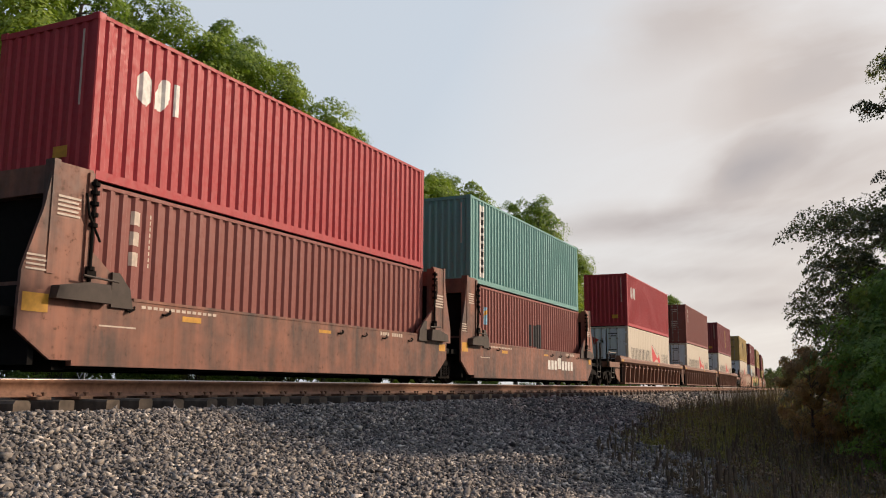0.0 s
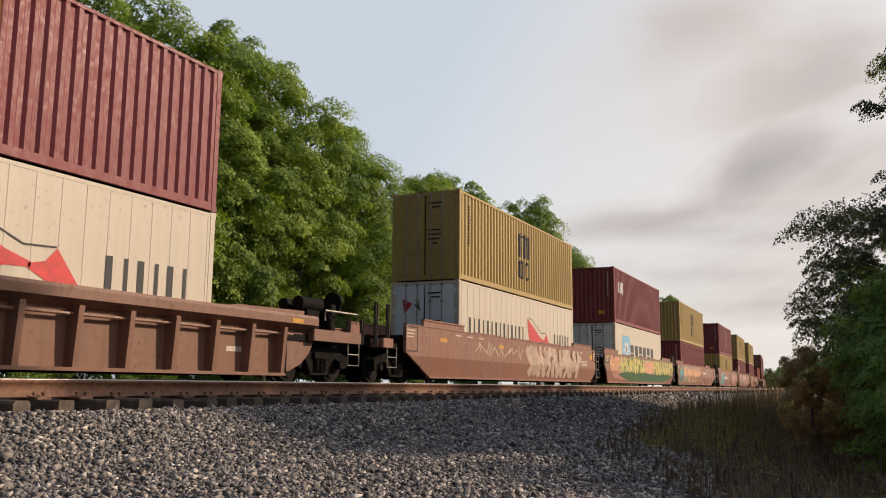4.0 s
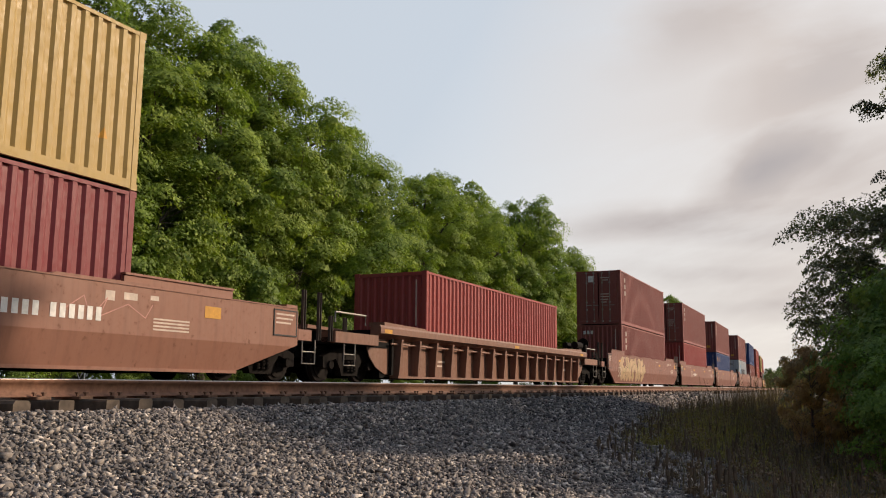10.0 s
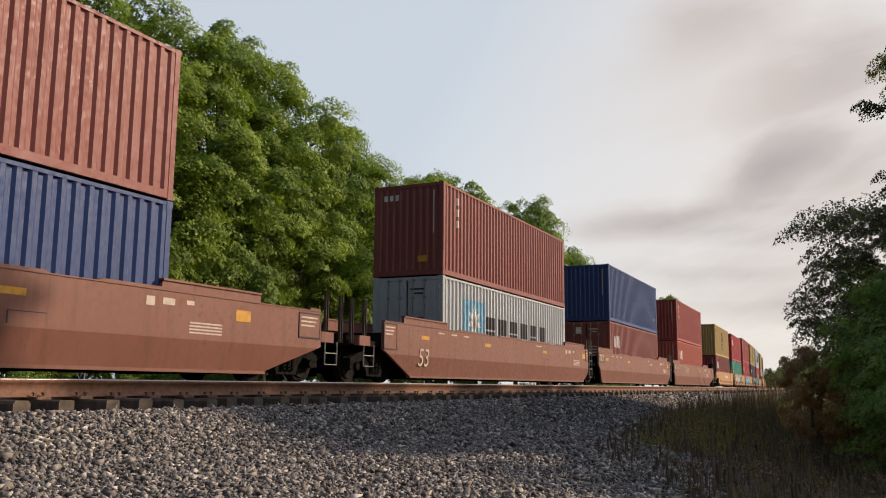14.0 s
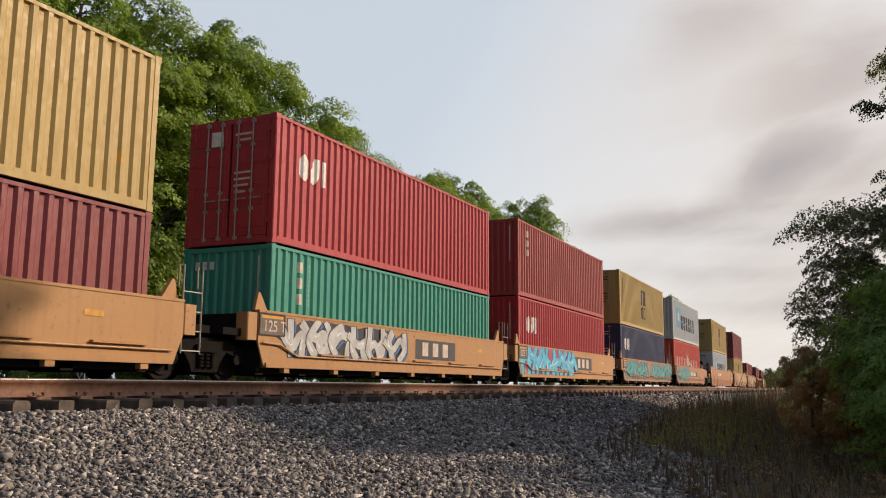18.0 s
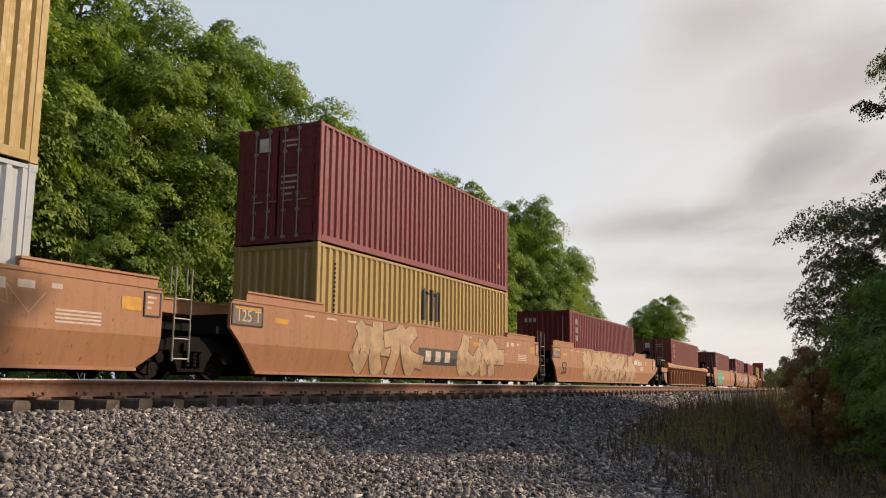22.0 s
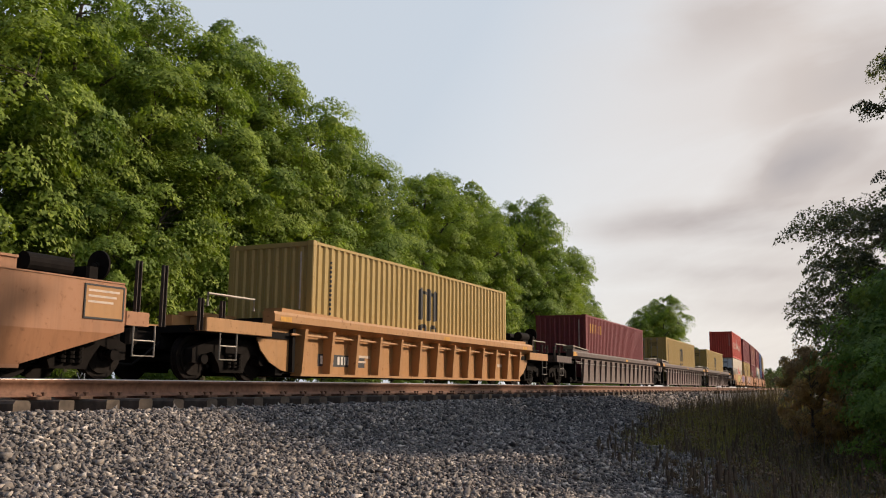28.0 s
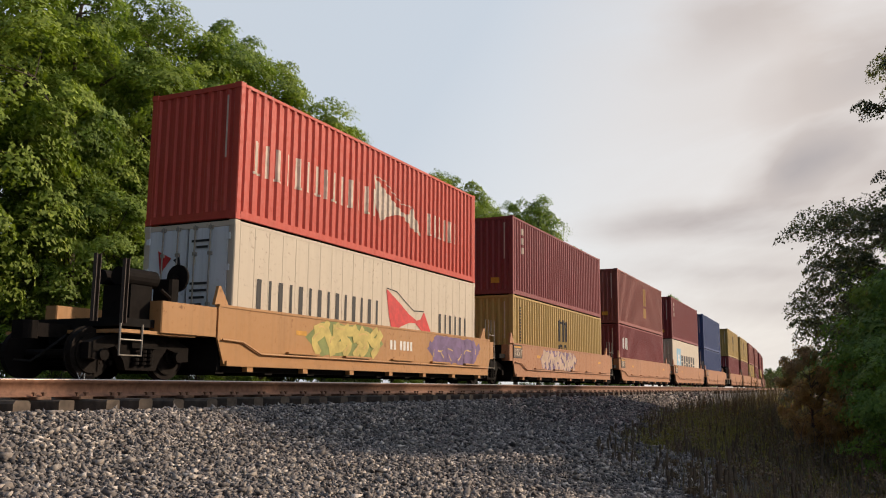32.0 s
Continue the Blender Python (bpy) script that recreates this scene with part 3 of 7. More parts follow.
def side_marks(box, mark, h, reefer):
    x, c = (1.212, False) if reefer else (1.205, True)
    if mark == "m":  # a tall two-storey mark amidships
        lo, up = h * 0.50, h * 0.82
        upper = [[(y, lo, up - 0.10), (y + 0.09, lo, up), (y + 0.2, lo, up), (y + 0.28, lo + 0.04, up - 0.06)] for y in (-0.62, -0.18, 0.26)]
        upper += [[(y, up - 0.16, up - 0.08), (y + 0.18, up - 0.2, up - 0.1)] for y in (-0.35, 0.09)]
        bowls = []
        for y in (-0.62, 0.04):
            a, b = h * 0.22, h * 0.46
            bowls += [[(y, b - 0.2, b - 0.06), (y + 0.12, b - 0.11, b), (y + 0.34, b - 0.11, b), (y + 0.48, b - 0.2, b - 0.06)],
                      [(y, a + 0.06, a + 0.2), (y + 0.12, a, a + 0.11), (y + 0.34, a, a + 0.11), (y + 0.48, a + 0.06, a + 0.2)]]
            bowls += [rect(y, y + 0.15, a + 0.1, b - 0.1), rect(y + 0.33, y + 0.48, a + 0.1, b - 0.1)]
        marks("side_mark", box, BLACK, upper + bowls, x, c, "tall black mark of rounded bars")
        marks("lettering", box, BLACK, [rect(-5.31, -5.255, h * 0.42 + 0.11 * k, h * 0.42 + 0.11 * k + 0.065) for k in range(12)], x, c, "narrow upright line of lettering")
    elif mark == "s":
        marks("square", box, SKY_BLUE, [rect(-4.5, -2.75, h * 0.32, h * 0.32 + 1.4)], x, c, "sky-blue square", 0.004)
        star = []
        cy, cz = -3.62, h * 0.32 + 0.7
        for k in range(7):
            a = math.pi / 2 + k * math.tau / 7
            p, w = (cy + math.cos(a) * 0.6, cz + math.sin(a) * 0.6), 0.17
            q = [(cy + math.cos(a + math.pi / 2) * w, cz + math.sin(a + math.pi / 2) * w), (cy - math.cos(a + math.pi / 2) * w, cz - math.sin(a + math.pi / 2) * w)]
            tri = sorted([p, *q])
            (y0, z0), (y1, z1), (y2, z2) = tri
            if y2 - y0 < 1e-3:
                continue
            zm = z0 + (z2 - z0) * (y1 - y0) / (y2 - y0)
            star.append([(y0, z0, z0), (y1 + 1e-4, min(z1, zm), max(z1, zm)), (y2 + 2e-4, z2, z2)])
        marks("star", box, WHITE, star, x, c, "white seven-pointed star", 0.007)
        marks("word_mark", box, CHARCOAL, [r for k in range(6) for r in block(-2.6 + 1.08 * k, h * 0.30, 0.88, 1.02, k)], x, c, "row of heavy black bars")
    elif mark in "hH" and mark:
        dark = BLACK if mark == "h" else CREAM
        z = h * 0.36 if mark == "h" else h * 0.48
        z, w = h * 0.36, 0.0 if mark == "h" else -0.75
        row = [(-5.3 + w * 0.3 + 0.76 * k, 0.72) for k in range(7)] + [(3.4 + w + 0.72 * k, 0.66) for k in range(3)]
        marks("word_mark", box, dark, [r for k, (y, tall) in enumerate(row) for r in thin_block(y, z, 0.5, tall, k)], x, c, "row of upright bars")
        marks("flag", box, LOGO_RED if mark == "h" else CREAM, [[(0.21 + w, z + 1.02, z + 1.08), (0.36 + w, z + 0.4, z + 1.02), (0.56 + w, z - 0.1, z + 0.93), (1.0 + w, z + 0.12, z + 0.74), (1.5 + w, z + 0.26, z + 0.5), (1.95 + w, z + 0.28, z + 0.36)],
              [(1.9 + w, z + 0.26, z + 0.34), (2.2 + w, z + 0.12, z + 0.4), (2.42 + w, z + 0.02, z + 0.63), (2.95 + w, z - 0.1, z - 0.02)]], x, c, "red flag-shaped mark" if mark == "h" else "worn pale flag-shaped mark")
        marks("flag_edge", box, dark, [[(0.21 + w, z + 1.09, z + 1.11), (0.8 + w, z + 1.04, z + 1.07), (1.3 + w, z + 0.80, z + 0.83), (1.8 + w, z + 0.60, z + 0.63), (2.4 + w, z + 0.63, z + 0.66)]], x, c, "thin curved line")
    elif mark == "c":
        marks("word_mark", box, WHITE, [[(-5.1, h * 0.55 + 0.14, h * 0.55 + 0.48), (-4.99, h * 0.55, h * 0.55 + 0.62), (-4.85, h * 0.55, h * 0.55 + 0.62), (-4.76, h * 0.55 + 0.10, h * 0.55 + 0.52)],
              [(-4.70, h * 0.55, h * 0.55 + 0.30), (-4.5, h * 0.55, h * 0.55 + 0.62), (-4.28, h * 0.55 + 0.30, h * 0.55 + 0.62)], rect(-4.2, -4.05, h * 0.55, h * 0.55 + 0.62)], x, c, "short row of white shapes")
    elif mark == "v":
        marks("word_mark", box, CREAM, [rect(-5.05, -4.83, h * 0.80 - i * 0.36, h * 0.80 - i * 0.36 + 0.24) for i in range(3)], x, c, "upright column of white shapes")
        marks("lettering", box, CREAM, [rect(-4.62, -4.56, h * 0.86 - i * 0.11, h * 0.86 - i * 0.11 + 0.07) for i in range(9)], x, c, "narrow upright line of lettering")
    elif mark == "k":
        marks("side_mark", box, BLACK, [rect(-0.5, -0.12, h * 0.38, h * 0.66), rect(0.0, 0.38, h * 0.38, h * 0.66), rect(0.5, 0.92, h * 0.36, h * 0.68)], x, c, "dark square mark of heavy bars")
        marks("label", box, SKY_BLUE, [rect(-4.95, -4.55, h * 0.56, h * 0.76)], x, c, "small blue label")
        marks("label", box, YELLOW, [[(-4.95, h * 0.64, h * 0.68), (-4.55, h * 0.70, h * 0.76)]], x, c, "yellow stripe on the label", 0.007)
    elif mark == "f":
        marks("stripe", box, WHITE, [rect(-5.3, -4.85, 0.25, h - 0.2)], x, c, "tall white stripe")
        marks("lettering", box, BLACK, [rect(-5.2, -4.97, 0.42 + 0.27 * i, 0.60 + 0.27 * i) for i in range(8)], x, c, "black bar on the stripe", 0.007)
    elif mark == "y":
        marks("word_mark", box, YELLOW, bars(-5.3, h * 0.72, 0.42, 7, 0.3, 0.55), x, c, "row of yellow bars")
    elif mark == "g":
        marks("side_mark", box, plain("faded_yellow_marking", (0.42, 0.22, 0.06)) if "faded" not in SHARED else SHARED["faded"], bars(0.3, h * 0.5, h * 0.35, 2, 0.5, 0.6) + [rect(0.3, 1.1, h * 0.25, h * 0.45)], x, c, "faded yellow mark")
    if mark and mark not in "m":
        return
    if not reefer:
        marks("warning_sticker", box, YELLOW, [[(5.2, 0.75, 0.76), (5.28, 0.75, 0.95), (5.36, 0.75, 0.76)]], x, c, "small yellow sticker")


# -- well cars --


def truck_side():
    """A cast side frame, at x = 0, with its axle boxes, window and springs."""
    s = Shape()
    s.prism([(-1.18, 0.36), (-1.18, 0.62), (-0.9, 0.72), (-0.45, 0.84), (0.45, 0.84), (0.9, 0.72), (1.18, 0.62), (1.18, 0.36), (0.98, 0.34), (0.9, 0.5), (0.62, 0.58), (0.42, 0.34), (0.36, 0.18),
             (-0.36, 0.18), (-0.42, 0.34), (-0.62, 0.58), (-0.9, 0.5), (-0.98, 0.34)], -0.09, 0.09, "x")
    for y in (-0.89, 0.89):
        s.disc(0.10, y, 0.43, 0.10, 0.05, "x", 12)
    for y in (-0.17, 0.0, 0.17):
        for z in (0.30, 0.37, 0.44, 0.51):
            s.disc(0.11, y, z, 0.075, 0.022, "z", 10)
    s.box(0.06, 0.16, -0.3, 0.3, 0.56, 0.70)
    return s.mesh("side_frame")


def wheelset_mesh():
    s = Shape().disc(0, 0, 0, 0.075, 1.0, "x", 10)
    for sx in (-1, 1):
        s.disc(sx * 0.775, 0, 0, 0.43, 0.055, "x", 28).disc(sx * 0.712, 0, 0, 0.457, 0.016, "x", 28).disc(sx * 0.85, 0, 0, 0.34, 0.02, "x", 20).disc(sx * 0.88, 0, 0, 0.13, 0.05, "x", 14)
        for k in range(3):
            a = k * math.tau / 3
            s.disc(sx * 0.872, math.cos(a) * 0.24, math.sin(a) * 0.24, 0.035, 0.006, "x", 8)
    return s.mesh("wheelset")


def truck(parent, y):
    t = part("truck", shared("bolster", lambda: Shape().box(-1.0, 1.0, -0.2, 0.2, 0.42, 0.74, 0.05).disc(0, 0, 0.76, 0.25, 0.06, "z", 16)
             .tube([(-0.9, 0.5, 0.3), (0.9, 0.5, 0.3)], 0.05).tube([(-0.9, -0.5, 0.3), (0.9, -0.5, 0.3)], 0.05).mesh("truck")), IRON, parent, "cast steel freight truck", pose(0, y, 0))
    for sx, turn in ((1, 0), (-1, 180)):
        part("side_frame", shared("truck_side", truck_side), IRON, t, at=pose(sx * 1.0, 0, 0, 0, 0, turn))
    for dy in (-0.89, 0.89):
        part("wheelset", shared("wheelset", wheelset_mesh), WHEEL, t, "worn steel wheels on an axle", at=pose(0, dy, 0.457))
    return t


def coupler(parent, y, sign):
    s = Shape().box(-0.14, 0.14, min(y, y + sign * 0.75), max(y, y + sign * 0.75), 0.72, 0.95, 0.03)
    s.box(-0.17, 0.21, min(y + sign * 0.7, y + sign * 1.0), max(y + sign * 0.7, y + sign * 1.0), 0.68, 0.98, 0.06)
    part("coupler", s, IRON, parent, "dark cast coupler")
    part("air_hose", Shape().tube([(0.35, y + sign * 0.3, 0.75), (0.36, y + sign * 0.6, 0.55), (0.2, y + sign * 0.85, 0.3), (0.05, y + sign * 1.05, 0.32)], 0.025), STEEL, parent, "black rubber air hose")


def ladder(parent, y, x=1.42, z0=0.35, z1=2.05, w=0.42):
    s = Shape()
    for yy in (y, y + w):
        s.tube([(x, yy, z0), (x, yy, z1), (x - 0.12, yy, z1 + 0.02), (x - 0.12, yy, z1 - 0.4)], 0.018)
    z = z0 + 0.05
    while z < z1 - 0.3:
        s.tube([(x, y, z), (x, y + w, z)], 0.014)
        z += 0.36
    part("ladder", s, GALV, parent, "thin steel ladder")


def handrails(parent, y, sign, tall=2.05):
    """End platform: two upright channel posts and a stirrup step."""
    for yy in (y, y + sign * 0.62):
        s = Shape().box(1.33, 1.345, yy, yy + 0.10, 0.95, tall).box(1.345, 1.40, yy, yy + 0.014, 0.95, tall).box(1.345, 1.40, yy + 0.086, yy + 0.10, 0.95, tall)
        part("end_post", s, POST, parent, "dark upright steel post")
    s = Shape().tube([(1.42, y - 0.05, 0.95), (1.42, y - 0.05, 0.42), (1.42, y + 0.45, 0.42), (1.42, y + 0.45, 0.95)], 0.018).tube([(1.42, y - 0.05, 0.68), (1.42, y + 0.45, 0.68)], 0.014)
    part("stirrup_step", s, GALV, parent, "bent steel stirrup step")


def brake_gear(parent, y):
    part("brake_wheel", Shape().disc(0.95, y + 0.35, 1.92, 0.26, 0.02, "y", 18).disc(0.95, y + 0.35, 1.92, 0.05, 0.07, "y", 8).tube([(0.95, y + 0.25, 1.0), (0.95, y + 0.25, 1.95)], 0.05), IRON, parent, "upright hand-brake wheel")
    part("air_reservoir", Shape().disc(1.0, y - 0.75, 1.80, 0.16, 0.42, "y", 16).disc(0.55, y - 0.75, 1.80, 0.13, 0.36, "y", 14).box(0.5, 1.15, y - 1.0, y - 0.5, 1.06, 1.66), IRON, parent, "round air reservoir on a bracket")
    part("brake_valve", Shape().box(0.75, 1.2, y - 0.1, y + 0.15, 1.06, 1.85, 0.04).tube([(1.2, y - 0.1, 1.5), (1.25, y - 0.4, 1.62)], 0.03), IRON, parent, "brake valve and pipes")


def well_floor(half, w=1.31):
    s = Shape().box(-w, w, -half, half, 0.19, 0.30)
    y = -half
    while y < half:
        s.box(-w, w, y, y + 0.25, 0.15, 0.36)
        y += 1.55
    return s.mesh("well_floor")


def end_frame(parent, paint_, y0, sign, plat):
    """The end of a unit: bulkhead across, deck over the truck and, at a car's end, the platform sill."""
    a, b = sorted((y0, y0 + sign * plat))
    # Deck and bulkhead in near-black STEEL, whose colour holds the shade between units.
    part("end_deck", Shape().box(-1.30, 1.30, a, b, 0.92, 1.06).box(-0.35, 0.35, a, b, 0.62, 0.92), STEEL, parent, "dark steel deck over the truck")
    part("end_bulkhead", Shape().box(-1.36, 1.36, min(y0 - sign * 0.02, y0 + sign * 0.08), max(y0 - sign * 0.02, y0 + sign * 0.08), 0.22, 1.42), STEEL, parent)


def framed_panel(car, y0, y1, z0, z1, x, paint_, label, figures=False):
    """A data panel in a thin dark frame."""
    p = part("data_panel", Shape().box(x, x + 0.012, y0, y1, z0, z1), paint_, car, label)
    for a, b, c, d in ((y0, y1, z1, z1 + 0.03), (y0, y1, z0 - 0.03, z0), (y0 - 0.03, y0, z0 - 0.03, z1 + 0.03), (y1, y1 + 0.03, z0 - 0.03, z1 + 0.03)):
        part("panel_frame", Shape().box(x, x + 0.018, a, b, c, d), BLACK, p)
    if figures:
        writing("125 T", 0.33, CREAM, p, on_side(x + 0.014, y0 + 0.1, z0 + 0.06), "painted capacity figures")
        part("orange_label", Shape().box(x + 0.012, x + 0.015, y0 + 0.05, y1 - 0.05, z1 - 0.07, z1 - 0.01), YELLOW, p, "faded orange strip")
        return
    s = Shape()
    for k in range(3):
        s.box(x + 0.012, x + 0.015, y0 + 0.05, y1 - 0.08 - 0.06 * k, z1 - 0.09 - 0.09 * k, z1 - 0.055 - 0.09 * k)
    part("lettering", s, CREAM, p)["kind"] = "stuff"


def car_smooth(c, lead, tail):
    """A 53-foot well unit with smooth sides that fold in below the middle."""
    car = thing("well_car", CAR_WORDS[c] + " smooth-sided double-stack well car unit", "rail car", "well cars of the train")
    P = CAR[c]
    y0, e0, b0 = (-10.15, 0.86, -8.5) if lead else (-9.4, 1.04, -8.45)
    y1, e1, b1 = (10.7, 0.80, 8.8) if tail else (8.65, 0.50, 8.2)
    q0 = b0 + (y0 - b0) * (0.76 - 0.22) / (e0 - 0.22)
    q1 = b1 + (y1 - b1) * (0.76 - 0.22) / (e1 - 0.22) if e1 > 0.76 else y1

    def side():
        s = Shape()
        up = [(q0, 0.76), (y0, e0), (y0, 1.52), (y0 + 0.06, 1.58), (y1 - 0.06, 1.58), (y1, 1.52)] + ([(y1, e1)] if e1 > 0.76 else []) + [(q1, 0.76)]
        s.prism(up, 1.40, 1.47, "x")
        lo = [(q0, 0.76), (q1, 0.76)] + ([] if e1 > 0.76 else [(y1, e1)]) + [(b1, 0.22), (b0, 0.22)]
        n = len(lo)
        skin = [(1.36 + 0.11 * (z - 0.22) / 0.54, y, z) for y, z in lo]
        s.add(skin + [(x - 0.07, y, z) for x, y, z in skin], [tuple(range(n)), tuple(range(2 * n - 1, n - 1, -1))] + [(i, (i + 1) % n, n + (i + 1) % n, n + i) for i in range(n)])
        return s.mesh("side_wall")
    w = shared(("c_side", lead, tail), side)
    part("side_wall", w, P, car)
    part("side_wall", shared(("c_side2", lead, tail), lambda: flipped(w)), P, car)
    for sx in (-1, 1):
        part("top_flange", shared(("c_flange", lead, tail, sx), lambda: Shape().box(min(sx * 1.36, sx * 1.485), max(sx * 1.36, sx * 1.485), y0 + 0.05, y1 - 0.05, 1.582, 1.606).mesh("top_flange")), P, car)
        part("bottom_sill", shared(("c_sill", lead, tail, sx), lambda: Shape().box(min(sx * 1.27, sx * 1.385), max(sx * 1.27, sx * 1.385), b0, b1, 0.165, 0.222).mesh("bottom_sill")), P, car)
    part("well_floor", shared("c_floor", lambda: well_floor(8.0)), STEEL, car)

    def guides():
        return Shape().prism([(-8.7, 1.5), (-8.7, 1.80), (-5.95, 1.80), (-5.85, 1.76), (-5.85, 1.5)], 1.22, 1.29, "x").box(1.19, 1.32, -8.7, -5.85, 1.79, 1.83).mesh("guide_plate")
    for y in (-5.4, -2.1, 1.1, 4.2):
        for sx in (-1, 1):
            part("top_pad", shared(("c_pad", sx), lambda: Shape().prism([(0.0, 1.60), (0.12, 1.645), (2.1, 1.645), (2.2, 1.60)], min(sx * 1.35, sx * 1.482), max(sx * 1.35, sx * 1.482), "x").mesh("top_pad")), P, car, at=pose(0, y, 0))
    g = shared("c_guide", guides)
    gm = shared("c_guide2", lambda: flipped(g))
    for turn in (0, 180):
        part("guide_plate", g, P, car, at=pose(0, 0, 0, 0, 0, turn))
        part("guide_plate", gm, P, car, at=pose(0, 0, 0, 0, 0, turn))
    framed_panel(car, *((-10.12, -9.47, 0.90, 1.52) if lead else (-9.34, -8.42, 1.13, 1.49)), 1.47, (CAR["amber"] if c == "orange" else P) if lead else plain_grey(), "framed data panel", not lead)
    framed_panel(car, y1 - (0.85 if tail else 0.42), y1 - 0.08, 1.0 if tail else 1.12, 1.5, 1.47, CAR["amber"] if tail and c == "orange" else P, "framed data panel")
    for sign, end in ((-1, lead), (1, tail)):
        end_frame(car, P, sign * 8.2, sign, 3.1 if end else 1.4)
        if end:
            truck(car, sign * 9.95)
            coupler(car, sign * 10.9, sign)
            handrails(car, sign * 11.0, sign)
            part("end_step", Shape().box(1.05, 1.44, min(sign * 10.75, sign * 11.3), max(sign * 10.75, sign * 11.3), 0.92, 1.16, 0.02), P, car, "small end step box")
        else:
            ladder(car, 9.0) if sign > 0 else None
    if tail and c == "orange":
        brake_gear(car, 10.2)
    elif tail:
        part("brake_valve", Shape().box(0.7, 1.2, 9.6, 9.95, 1.06, 1.5, 0.04).box(-0.6, 0.5, 9.4, 10.4, 1.06, 1.3, 0.04), IRON, car, "brake valve and boxes on the deck")
        part("end_locker", Shape().box(1.02, 1.44, 10.3, 10.72, 1.06, 1.66, 0.02), P, car, "narrow end locker")
    else:
        truck(car, 9.88)
    part("lettering", shared("c_letters", lambda: joined([rect(-6.9 + 0.9 * k, -6.5 + 0.9 * k, 1.44, 1.48) for k in range(3)] + [rect(6.4, 7.3, 1.05 - 0.06 * k, 1.08 - 0.06 * k) for k in range(4)] + [rect(5.3, 5.5, 1.30, 1.46), rect(5.7, 6.0, 1.34, 1.46), rect(6.3, 6.5, 1.38, 1.46), rect(1.6, 2.3, 1.45, 1.48)], 1.47, False)), CREAM, car, "small bars of pale lettering")["kind"] = "stuff"
    marks("reflector_stripe", car, YELLOW, [rect(y, y + 0.5, 1.22, 1.33) for y in (-8.0, -3.4, 2.4)] + [rect(7.7, 8.15, 1.18, 1.40)], 1.47, False, "yellow reflective stripe", 0.008)
    marks("jack_pad_outline", car, BLACK, [rect(2.6, 2.63, 0.80, 1.0), rect(2.6, 3.3, 0.985, 1.0)], 1.47, False, "thin dark outline", 0.006)
    return car


def plain_grey():
    return shared("panel_grey", lambda: plain("grey_panel_paint", (0.16, 0.12, 0.09), 0.7))


def joined(ribbons, x, corrugated, lift=0.004):
    s = Shape()
    for r in ribbons:
        s.add(*ribbon(r, x, corrugated, lift))
    return s.mesh("lettering")


